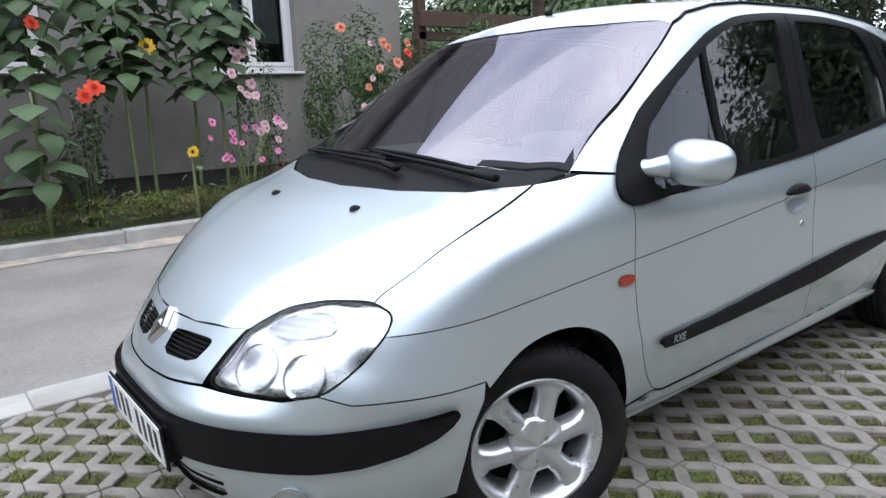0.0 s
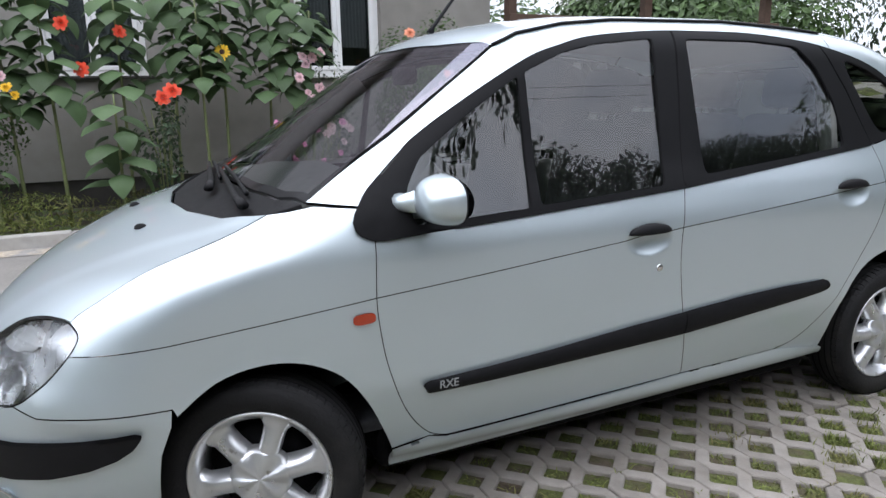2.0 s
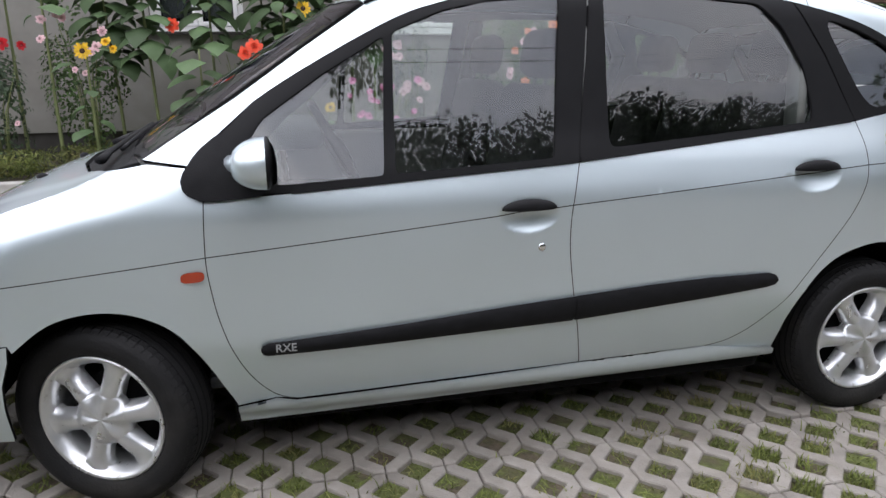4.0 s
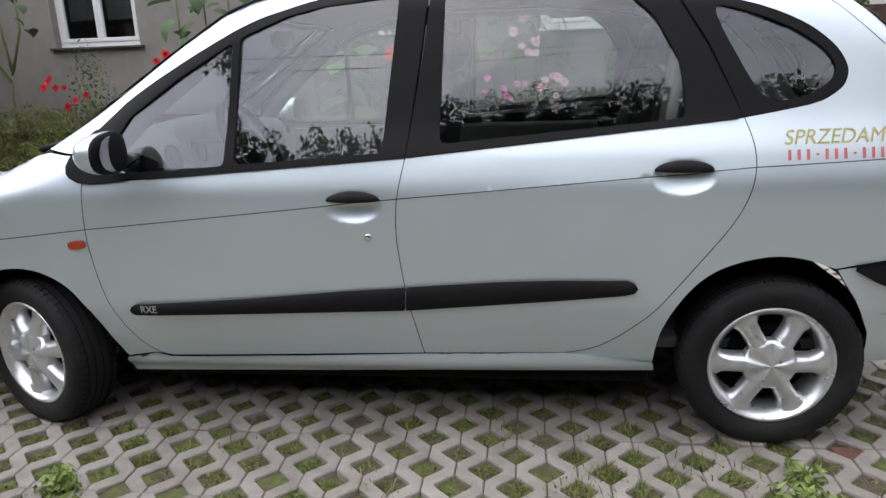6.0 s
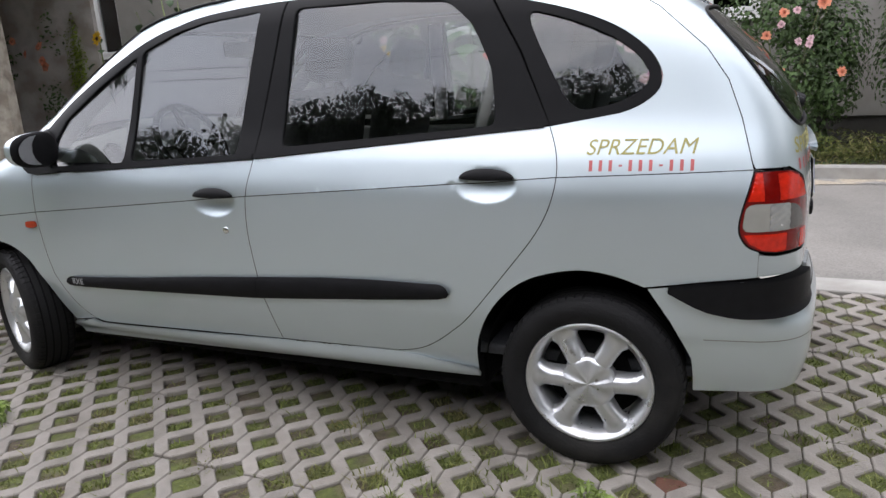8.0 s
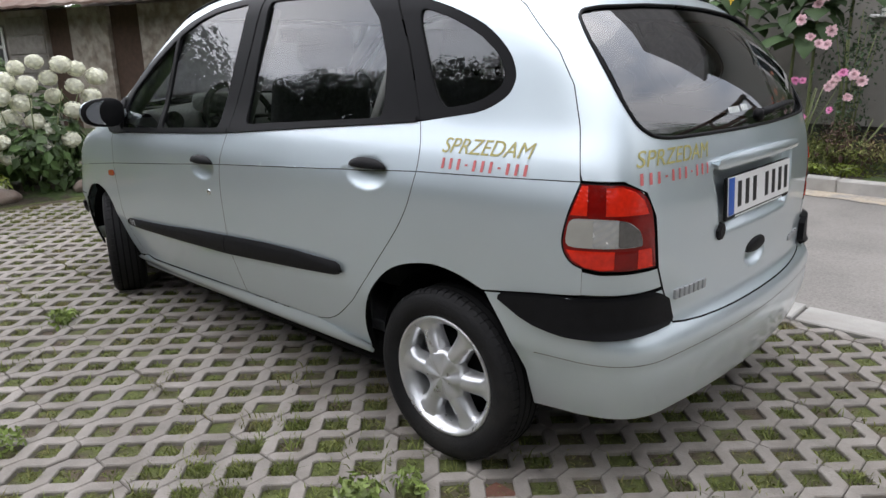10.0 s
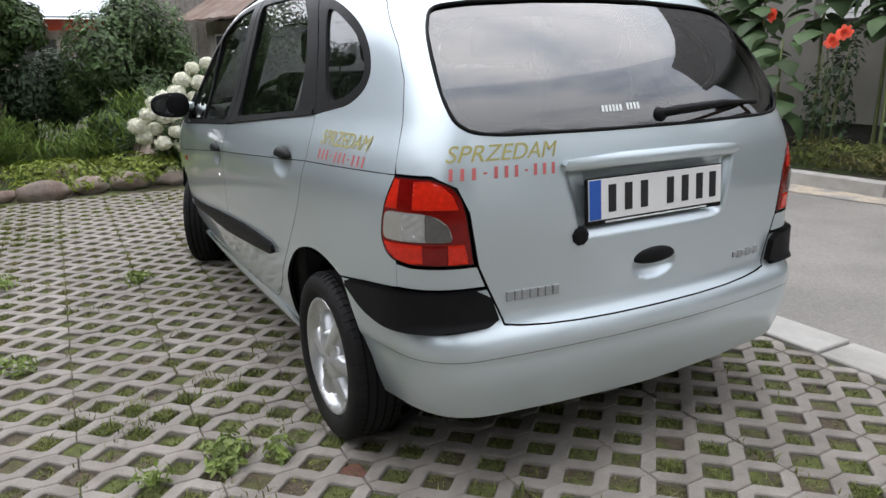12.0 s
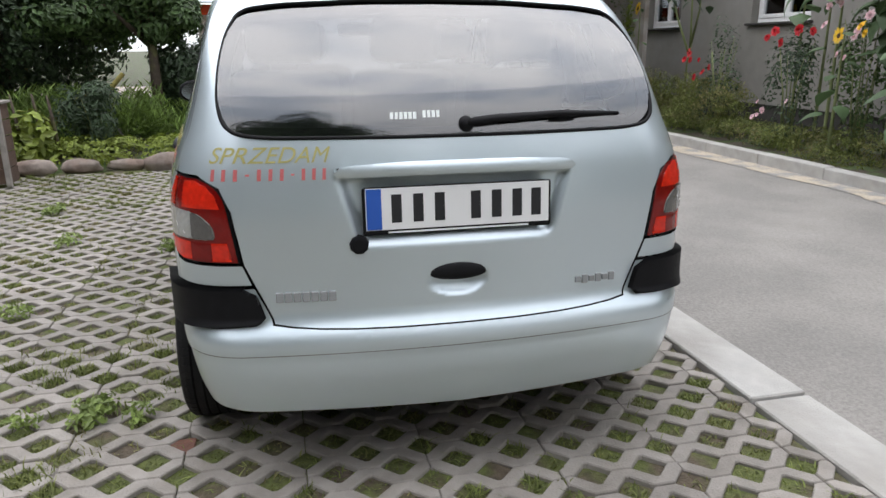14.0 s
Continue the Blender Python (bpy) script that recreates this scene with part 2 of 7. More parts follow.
# ---- the car's body as a smooth solid: side, top, nose and tail meet in rounded corners ----
def lerp(v, xs, ys):
    """Smooth curve through the knots (monotone cubic)."""
    xs, ys = np.asarray(xs, float), np.asarray(ys, float)
    h, d = np.diff(xs), np.diff(ys) / np.diff(xs)
    m = np.concatenate(([d[0]], np.where(d[:-1] * d[1:] > 0, 2 * d[:-1] * d[1:] / np.where(d[:-1] + d[1:] == 0, 1, d[:-1] + d[1:]), 0), [d[-1]]))
    v = np.asarray(v, float)
    c = np.clip(v, xs[0], xs[-1])
    i = np.clip(np.searchsorted(xs, c) - 1, 0, len(xs) - 2)
    s = (c - xs[i]) / h[i]
    r = ys[i] * (1 + 2 * s) * (1 - s) ** 2 + h[i] * m[i] * s * (1 - s) ** 2 + ys[i + 1] * s * s * (3 - 2 * s) + h[i] * m[i + 1] * s * s * (s - 1)
    return r + np.where(v < xs[0], (v - xs[0]) * m[0], 0) + np.where(v > xs[-1], (v - xs[-1]) * m[-1], 0)


def smax(a, b, k):
    return np.maximum(a, b) + np.maximum(k - abs(a - b), 0) ** 2 / (4 * k)


def body(x, y, z):
    """Below zero inside the car's outer skin."""
    y = abs(y)
    wide = lerp(x, [-2.0, -1.69, -1.5, -1.2, -0.85, 0, 0.5, 1.0, 1.3, 1.57, 1.8, 2.1], [0.735, 0.785, 0.815, 0.845, 0.858, 0.872, 0.872, 0.860, 0.842, 0.815, 0.775, 0.68])
    wide = wide + lerp(z, [0.18, 0.24, 0.35, 0.5, 0.7, 0.85, 0.95, 1.07, 1.3, 1.5, 1.62], [-0.075, -0.055, -0.02, 0.0, 0.0, -0.004, -0.03, -0.078, -0.148, -0.212, -0.265])
    side = y - wide
    crown = lerp(x, [-1.5, -0.5, 0.3, 0.9, 1.3, 2.0], [0.12, 0.13, 0.14, 0.16, 0.07, 0.10])
    roof = lerp(x, [-1.6, -1.45, -1.2, -0.9, -0.5, -0.1, 0.2, 0.42, 0.55, 1.12, 1.22, 1.32, 1.52, 1.75, 1.95, 2.1], [1.40, 1.475, 1.535, 1.565, 1.585, 1.582, 1.560, 1.520, 1.462, 1.085, 1.015, 0.968, 0.905, 0.805, 0.690, 0.58])
    steep = lerp(x, [-1.6, -0.5, 0.4, 0.6, 1.15, 1.35, 2.0], [0.95, 1.0, 0.93, 0.83, 0.83, 0.95, 0.87])
    top = (z - roof + crown * y * y) * steep
    nose = x - lerp(z, [0.15, 0.25, 0.34, 0.45, 0.53, 0.60, 0.65, 0.75], [2.03, 2.085, 2.10, 2.11, 2.10, 2.065, 2.045, 2.0]) + 0.58 * y * y + lerp(z, [0.46, 0.515], [1.0, 0.0]).clip(0, 1) * (1.10 * np.maximum(y - 0.17, 0) ** 2 - 0.58 * y * y)
    tail = lerp(z, [0.2, 0.3, 0.4, 0.48, 0.55, 0.65, 0.8, 0.93, 1.0, 1.07, 1.2, 1.4, 1.5, 1.6], [-1.91, -1.945, -1.96, -1.955, -1.918, -1.915, -1.915, -1.903, -1.888, -1.866, -1.80, -1.665, -1.585, -1.47]) + 0.13 * y * y - x
    f = smax(side, top, 0.11)
    return smax(smax(f, nose, 0.16), tail, 0.15)


def skin(p, d, reach=1.2, off=0.0):
    """Moves points p along d until they meet the skin, off metres outside it. Returns places and normals."""
    p, d = np.atleast_2d(np.asarray(p, float)), np.asarray(d, float)
    d = np.broadcast_to(d / np.linalg.norm(d, axis=-1, keepdims=True), p.shape)
    lo, hi = np.zeros(len(p)), np.full(len(p), reach)
    for s in np.linspace(0, reach, 44):
        q = p + d * s
        inside = body(q[:, 0], q[:, 1], q[:, 2]) < 0
        hi = np.where(inside & (hi == reach), s, hi)
    lo = np.maximum(hi - reach / 43, 0)
    for _ in range(15):
        mid = (lo + hi) / 2
        q = p + d * mid[:, None]
        inside = body(q[:, 0], q[:, 1], q[:, 2]) < 0
        hi, lo = np.where(inside, mid, hi), np.where(inside, lo, mid)
    q = p + d * hi[:, None]
    e, n = 1e-3, np.zeros_like(q)
    for a in range(3):
        h = np.zeros(3)
        h[a] = e
        n[:, a] = body(*(q + h).T) - body(*(q - h).T)
    n /= np.linalg.norm(n, axis=1, keepdims=True) + 1e-9
    return q + n * off, n


# ---- building helpers ----
def part(name, bm, material, parent=None, label=""):
    """Links a bmesh as one mesh object, under a thing or a part where one is given."""
    me = bpy.data.meshes.new(name)
    bm.to_mesh(me)
    bm.free()
    me.materials.append(material)
    ob = new(name, me)
    if parent is not None:
        ob.parent = parent
    return tagged(ob, label)


def raw(name, verts, faces, material, parent=None, label="", smooth=False, normals=None):
    me = bpy.data.meshes.new(name)
    me.from_pydata([tuple(map(float, v)) for v in verts], [], [tuple(map(int, f)) for f in faces])
    me.materials.append(material)
    if smooth or normals is not None:
        me.polygons.foreach_set("use_smooth", [True] * len(me.polygons))
    me.update()
    if normals is not None:
        me.normals_split_custom_set_from_vertices([tuple(map(float, n)) for n in normals])
    ob = new(name, me)
    if parent is not None:
        ob.parent = parent
    return tagged(ob, label)


def thing(name, label, category, m=None, group="", kind=""):
    ob = tagged(new(name), label, category, group, kind)
    if m is not None:
        ob.matrix_world = m
    return ob


def smooth(bm):
    for f in bm.faces:
        f.smooth = True
    return bm


def box(bm, x0, x1, y0, y1, z0, z1, bevel=0.0, seg=2):
    r = bmesh.ops.create_cube(bm, size=1)
    for v in r["verts"]:
        v.co = (x0 + (v.co.x + 0.5) * (x1 - x0), y0 + (v.co.y + 0.5) * (y1 - y0), z0 + (v.co.z + 0.5) * (z1 - z0))
    if bevel:
        es = list({e for v in r["verts"] for e in v.link_edges})
        bmesh.ops.bevel(bm, geom=es, offset=bevel, segments=seg, affect="EDGES", profile=0.5)
    return bm


def lathe(bm, rows, n=32, m=Matrix()):
    """Turns rows of (radius, height) about z."""
    rings = []
    for r, h in rows:
        rings.append([bm.verts.new(m @ Vector((r * math.cos(2 * math.pi * k / n), r * math.sin(2 * math.pi * k / n), h))) for k in range(n)])
    for a, b in zip(rings, rings[1:]):
        for k in range(n):
            bm.faces.new((a[k], a[(k + 1) % n], b[(k + 1) % n], b[k]))
    return bm


def tube(bm, pts, radius, n=8, flat=1.0):
    """A tube along points; radius may be a list."""
    pts = [Vector(p) for p in pts]
    rad = radius if isinstance(radius, (list, tuple)) else [radius] * len(pts)
    rings = []
    for i, p in enumerate(pts):
        d = (pts[min(i + 1, len(pts) - 1)] - pts[max(i - 1, 0)]).normalized()
        up = Vector((0, 0, 1)) if abs(d.z) < 0.95 else Vector((1, 0, 0))
        a = d.cross(up).normalized()
        b = a.cross(d).normalized()
        rings.append([bm.verts.new(p + (a * math.cos(2 * math.pi * k / n) + b * math.sin(2 * math.pi * k / n) * flat) * rad[i]) for k in range(n)])
    for r, s in zip(rings, rings[1:]):
        for k in range(n):
            bm.faces.new((r[k], r[(k + 1) % n], s[(k + 1) % n], s[k]))
    bm.faces.new(rings[0][::-1])
    bm.faces.new(rings[-1])
    return smooth(bm)


# ---- panels cut from the skin ----
def dense(loop, step):
    """Splits a closed loop's edges into steps."""
    out = []
    for a, b in zip(loop, loop[1:] + loop[:1]):
        n = max(1, int(math.hypot(b[0] - a[0], b[1] - a[1]) / step + 0.5))
        out += [(a[0] + (b[0] - a[0]) * k / n, a[1] + (b[1] - a[1]) * k / n) for k in range(n)]
    return out


def rounded(loop, rounds=2, reach=0.025):
    """Rounds a closed loop's corners by cutting them."""
    for _ in range(rounds):
        out = []
        for a, b in zip(loop, loop[1:] + loop[:1]):
            s = min(0.2, reach / (math.hypot(b[0] - a[0], b[1] - a[1]) + 1e-9))
            out += [(a[0] * (1 - s) + b[0] * s, a[1] * (1 - s) + b[1] * s), (a[0] * s + b[0] * (1 - s), a[1] * s + b[1] * (1 - s))]
        loop = out
    return loop


def inset(loop, d):
    """Moves a closed loop inwards by d."""
    p = np.array(loop)
    e = np.roll(p, -1, 0) - p
    e /= np.linalg.norm(e, axis=1, keepdims=True) + 1e-12
    n = np.stack([-e[:, 1], e[:, 0]], 1)
    area = np.sum(p[:, 0] * np.roll(p[:, 1], -1) - np.roll(p[:, 0], -1) * p[:, 1])
    n = n * (1 if area > 0 else -1)
    v = n + np.roll(n, 1, 0)
    v /= np.maximum(np.sum(v * n, 1, keepdims=True), 0.5)
    return [tuple(q) for q in p + v * d]


def within(loop, pts):
    p, (px, py) = np.array(loop), np.array(pts).T
    hit = np.zeros(len(px), bool)
    for (ax, ay), (bx, by) in zip(p, np.roll(p, -1, 0)):
        c = ((ay > py) != (by > py)) & (px < (bx - ax) * (py - ay) / (by - ay + 1e-15) + ax)
        hit ^= c
    return hit


def from_side(uv):
    uv = np.asarray(uv, float)
    return np.stack([uv[:, 0], np.full(len(uv), 1.15), uv[:, 1]], 1), np.array([0, -1.0, 0]), 1.15


def from_top(uv):
    uv = np.asarray(uv, float)
    return np.stack([uv[:, 0], uv[:, 1], np.full(len(uv), 1.9)], 1), np.array([0, 0, -1.0]), 1.7


ROUND = 0.016   # metres for a degree round nose or tail


def from_nose(uv):
    uv = np.asarray(uv, float)
    a = np.radians(uv[:, 0] / ROUND)
    return np.stack([1.0 + 1.4 * np.cos(a), 1.4 * np.sin(a), uv[:, 1]], 1), np.stack([-np.cos(a), -np.sin(a), 0 * a], 1), 1.35


def from_tail(uv):
    uv = np.asarray(uv, float)
    a = np.radians(uv[:, 0] / ROUND)
    return np.stack([-1.1 - 1.2 * np.cos(a), 1.2 * np.sin(a), uv[:, 1]], 1), np.stack([np.cos(a), -np.sin(a), 0 * a], 1), 1.18


def patch(loop, view, step=0.035, gap=0.0014, thick=0.012, off=0.0, holes=(), dent=None, mirror=False, soft=0, even=None, focus=()):
    """A piece of the skin within a loop of the view, with a rim that turns inwards. Returns verts, faces, normals."""
    if soft:
        loop = rounded(loop, soft)
    loop = inset(dense(loop, step * 0.6), gap)
    holes = [dense(h, step * 0.6) for h in holes]
    p = np.array(loop)
    lo, hi = p.min(0), p.max(0)
    gx, gy = np.meshgrid(np.arange(lo[0], hi[0], step), np.arange(lo[1], hi[1], step))
    gp = np.stack([gx.ravel(), gy.ravel()], 1)
    keep = within(loop, gp)
    for h in holes:
        keep &= ~within(h, gp)
    rim = np.concatenate([p] + [np.array(h) for h in holes])
    gp = gp[keep]
    if len(gp):
        gp = gp[np.min(np.linalg.norm(gp[:, None] - rim[None], axis=2), axis=1) > step * 0.4]
    for u, w, ru, rw, fine_step in focus:      # a finer net round a small hollow
        fx, fy = np.meshgrid(np.arange(u - ru, u + ru, fine_step), np.arange(w - rw, w + rw, fine_step))
        fp = np.stack([fx.ravel(), fy.ravel()], 1)
        fp = fp[(((fp - [u, w]) / [ru, rw]) ** 2).sum(1) < 1]
        fp = fp[within(loop, fp)]
        if len(fp):
            fp = fp[np.min(np.linalg.norm(fp[:, None] - rim[None], axis=2), axis=1) > fine_step * 0.5]
        gp = np.concatenate([gp[(((gp - [u, w]) / [ru, rw]) ** 2).sum(1) >= 1.05], fp])
    pts = [Vector(q) for q in np.concatenate([rim, gp])]
    edges, start = [], 0
    for ring in [loop] + holes:
        n = len(ring)
        edges += [(start + k, start + (k + 1) % n) for k in range(n)]
        start += n
    vs, es, fs = (lambda r: (r[0], r[1], r[2]))(delaunay(pts, edges, [], 0, 1e-7))
    uv = np.array([tuple(v) for v in vs])
    cen = np.array([uv[list(f)].mean(0) for f in fs])
    ok = within(loop, cen)
    for h in holes:
        ok &= ~within(h, cen)
    fs = [tuple(f) for f, k in zip(fs, ok) if k]
    o, d, reach = view(uv)
    q, nn = skin(o, d, reach)
    if even is not None:       # glass: one even curve in place of the body's own
        u, w = [a for a in range(3) if a != even]
        c = q.mean(0)
        a, b = q[:, u] - c[u], q[:, w] - c[w]
        terms = np.stack([a * 0 + 1, a, b, a * a, a * b, b * b], 1)
        if np.ptp(a) < 0.6:    # small panes bend one way only
            terms[:, 3:5] = 0
        k = np.linalg.lstsq(terms, q[:, even], rcond=None)[0]
        face = np.sign(nn[:, even].mean())
        q[:, even] = terms @ k
        nn = np.zeros_like(q)
        nn[:, even], nn[:, u], nn[:, w] = 1, -(k[1] + 2 * k[3] * a + k[4] * b), -(k[2] + k[4] * a + 2 * k[5] * b)
        nn *= face / np.linalg.norm(nn, axis=1, keepdims=True)
    depth = np.full(len(q), off)
    if dent is not None:
        depth = depth + dent(q)
    q = q + nn * depth[:, None]
    # orient the faces outwards
    out = []
    for f in fs:
        a, b, c = q[list(f[:3])]
        out.append(f if np.dot(np.cross(b - a, c - a), nn[f[0]]) > 0 else f[::-1])
    if dent is not None:       # the relief turns the normals
        turned = np.zeros_like(nn)
        for f in out:
            a, b, c = q[list(f[:3])]
            turned[list(f)] += np.cross(b - a, c - a)
        turned /= np.linalg.norm(turned, axis=1, keepdims=True) + 1e-12
        nn = np.where((np.sum(turned * nn, 1) > 0.40)[:, None], turned, nn)
    count = {}
    for f in out:
        for a, b in zip(f, f[1:] + f[:1]):
            count[(a, b)] = 1
    bound = [(a, b) for a, b in count if (b, a) not in count]
    verts, norms, skinned = [tuple(v) for v in q], [tuple(v) for v in nn], len(out)
    if thick:
        ids = {}
        for a, b in bound:
            for v in (a, b):
                if v not in ids:
                    ids[v] = len(verts)
                    verts += [tuple(q[v] + 0 * nn[v]), tuple(q[v] - nn[v] * thick)]
                    norms += [tuple(nn[v]), tuple(nn[v])]
            out.append((ids[b], ids[a], ids[a] + 1, ids[b] + 1))
    verts, norms = np.array(verts), np.array(norms)
    if mirror:
        verts, norms = verts * [1, -1, 1], norms * [1, -1, 1]
        out = [f[::-1] for f in out]
    return verts, out, norms, skinned


def panel(name, loops, view, material, parent, label="", **k):
    """One mesh of one or more patches."""
    V, F, N, S, seam = [], [], [], [], k.pop("seam", True)
    for loop in (loops if isinstance(loops[0][0], (list, tuple)) else [loops]):
        v, f, n, count = patch(list(loop), view, **k)
        S += [0] * count + [1] * (len(f) - count)
        F += [tuple(i + sum(len(x) for x in V) for i in g) for g in f]
        V.append(v)
        N.append(n)
    ob = raw(name, np.concatenate(V), F, material, parent, label, True, np.concatenate(N))
    if material == PAINT and seam:      # rims coloured near black, as the shade in the shut lines
        ob.data.materials.append(DARK)
        ob.data.polygons.foreach_set("material_index", S)
    return ob


def deg(*pts):
    """Degrees round nose or tail, height -> the view's own scale."""
    return [(a * ROUND, z) for a, z in pts]


def on_side(pts, off=0.0):
    o, d, r = from_side(pts)
    return skin(o, d, r, off)


def both(name, loops, view, material, parent, label="", **k):
    """A panel and its twin on the other side."""
    return panel(name, loops, view, material, parent, label, **k), panel(name, loops, view, material, parent, label, mirror=True, **k)


# ---- the car ----
car = thing("car", "light silver-blue compact people carrier with black trim, parked on grass pavers", "car")

def curve(pts, n=4):
    """A smooth line through points."""
    p = np.array([pts[0]] + list(pts) + [pts[-1]], float)
    out = []
    for i in range(1, len(p) - 2):
        for k in range(n):
            t = k / n
            out.append(tuple(0.5 * (2 * p[i] + (p[i + 1] - p[i - 1]) * t + (2 * p[i - 1] - 5 * p[i] + 4 * p[i + 1] - p[i + 2]) * t * t + (3 * p[i] - p[i - 1] - 3 * p[i + 1] + p[i + 2]) * t ** 3)))
    return out + [tuple(map(float, pts[-1]))]


# outlines on the side (x ahead, z up)
A_GAP = curve([(0.955, 0.905), (0.962, 0.75), (0.955, 0.66), (0.938, 0.56), (0.905, 0.455), (0.862, 0.37), (0.80, 0.298), (0.74, 0.274)])
B_GAP = curve([(-0.172, 0.303), (-0.150, 0.42), (-0.128, 0.53), (-0.110, 0.66), (-0.104, 0.74), (-0.110, 0.84), (-0.138, 0.970)])
C_GAP = curve([(-0.64, 0.310), (-0.72, 0.328), (-0.79, 0.365), (-0.86, 0.420), (-0.92, 0.478), (-1.05, 0.640), (-1.13, 0.745), (-1.175, 0.83), (-1.195, 0.915), (-1.190, 0.99), (-1.165, 1.063)])
DLO = [(1.00, 0.945), (0.945, 1.045), (0.81, 1.160), (0.61, 1.280), (0.39, 1.392), (0.25, 1.437), (0.12, 1.466), (-0.13, 1.487), (-0.34, 1.491), (-0.60, 1.488), (-0.86, 1.466), (-1.02, 1.438), (-1.20, 1.392), (-1.335, 1.337), (-1.425, 1.272), (-1.465, 1.215), (-1.470, 1.175), (-1.445, 1.135), (-1.36, 1.095), (-1.165, 1.064)]
DLOF = curve(DLO)
dlo = lambda a, b: DLOF[4 * a:4 * (b - 1) + 1]
CREASE = lambda x: float(np.interp(x, [-1.72, -1.19, -0.12, 0.96, 1.40, 1.62], [0.936, 0.920, 0.846, 0.752, 0.700, 0.668]))


def above(loop, f):
    """The part of a side loop above or below the crease line."""
    def cut(sign):
        out = []
        for a, b in zip(loop, loop[1:] + loop[:1]):
            da, db = sign * (a[1] - f(a[0])), sign * (b[1] - f(b[0]))
            if da >= 0:
                out.append(a)
            if da * db < 0:
                s = da / (da - db)
                out.append((a[0] + (b[0] - a[0]) * s, a[1] + (b[1] - a[1]) * s))
        return out
    return cut(1), cut(-1)


def split(loop, f=CREASE):
    return [p for p in above(dense(loop, 0.03), f)]


FRONT_ARCH = [(1.545, 0.30), (1.535, 0.40), (1.49, 0.505), (1.39, 0.580), (1.28, 0.608), (1.17, 0.597), (1.07, 0.545), (1.00, 0.455), (0.945, 0.34), (0.915, 0.265)]
REAR_ARCH = [(-0.925, 0.265), (-0.94, 0.39), (-1.00, 0.515), (-1.10, 0.605), (-1.24, 0.645), (-1.35, 0.637), (-1.45, 0.602)]
door_front = A_GAP + B_GAP + [(0.30, 0.944), (0.73, 0.918)]
door_rear = B_GAP + [(-0.6, 1.013), (-1.0, 1.050)] + C_GAP[::-1]
def round_tail(pts):
    """Side outline (x, z) -> degrees round the tail and height."""
    q, _ = on_side(pts)
    return [(math.degrees(math.atan2(p[1], -1.1 - p[0])) * ROUND, p[2]) for p in q]


def tail_side(pts):
    """Degrees round the tail -> side outline (x, z)."""
    o, d, r = from_tail(pts)
    return [(p[0], p[2]) for p in skin(o, d, r)[0]]


def fine(pts, step=0.02):
    """An open line with its edges split."""
    out = []
    for a, b in zip(pts, pts[1:]):
        n = max(1, int(math.hypot(b[0] - a[0], b[1] - a[1]) / step + 0.5))
        out += [(a[0] + (b[0] - a[0]) * k / n, a[1] + (b[1] - a[1]) * k / n) for k in range(n)]
    return out + [pts[-1]]


NOSE_WAY = lambda pts: [(math.degrees(math.atan2(p[1], p[0] - 1.0)) * ROUND, p[2]) for p in on_side(pts)[0]]


def nose_side(pts):
    """Degrees round the nose -> side outline (x, z)."""
    o, d, r = from_nose(pts)
    return [(p[0], p[2]) for p in skin(o, d, r)[0]]


lamp_loop = rounded(deg((17.6, 0.517), (20.3, 0.608), (22.5, 0.660), (28.1, 0.714), (35.1, 0.739), (42.6, 0.746), (45.9, 0.720), (45.2, 0.678), (41.7, 0.604), (36.8, 0.534), (31.1, 0.516), (23.9, 0.515)), 2, 0.03)
near = lambda p: min(range(len(lamp_loop)), key=lambda i: math.hypot(lamp_loop[i][0] - p[0] * ROUND, lamp_loop[i][1] - p[1]))
LAMP_EDGE = nose_side(fine(lamp_loop[near((42.6, 0.746)):near((36.8, 0.534)) + 1]))
LAMP_TOP = [(p[0], p[1]) for p in skin(*from_nose(fine(lamp_loop[near((22.5, 0.660)):near((42.6, 0.746)) + 1])))[0]][::-1]
FENDER_LOW = fine([LAMP_EDGE[-1], (1.81, 0.515), (1.727, 0.520), (1.50, 0.527)])
BONNET_EDGE = curve([(1.21, 0.700), (1.256, 0.701), (1.36, 0.704), (1.44, 0.712), (1.512, 0.716), (1.614, 0.698), (1.695, 0.664)])
fender = [(1.10, 1.003)] + [(p[0], p[2]) for p in skin(*from_top(BONNET_EDGE))[0]] + LAMP_EDGE + FENDER_LOW[1:] + curve(FRONT_ARCH[2:]) + [(0.80, 0.285)] + A_GAP[:-1][::-1] + [(0.958, 0.99)]


TL_OUT = curve(deg((50.4, 0.934), (52.2, 0.856), (53.0, 0.777), (51.9, 0.731), (49.9, 0.711)), 6)
LAMP_OUT = tail_side(fine(TL_OUT + deg((49.9, 0.638))))
HATCH = fine([(-1.37, 1.432), (-1.45, 1.385), (-1.585, 1.262), (-1.645, 1.175), (-1.685, 1.07), LAMP_OUT[0]])
quarter = C_GAP + dlo(11, 19)[::-1] + [(-1.02, 1.498), (-1.2, 1.475)] + HATCH + LAMP_OUT[1:] + [(-1.60, 0.622), (-1.45, 0.602)] + curve(REAR_ARCH[::-1])[1:] + [(-0.66, 0.300)]


def under(q):
    """Below the rubbing strip the doors draw in a little."""
    return -0.003 * np.clip((0.50 - q[:, 2]) / 0.05, 0, 1) - 0.011 * np.clip((0.49 - q[:, 2]) / 0.2, 0, 1)


def sill_lip(q):
    """A rounded lip along the sill."""
    s = np.clip((0.305 - q[:, 2]) / 0.10, 0, 1)
    return 0.014 * np.sin(np.pi * np.clip(s * 1.3, 0, 1)) - 0.012 - 0.02 * np.clip(s - 0.6, 0, 1)


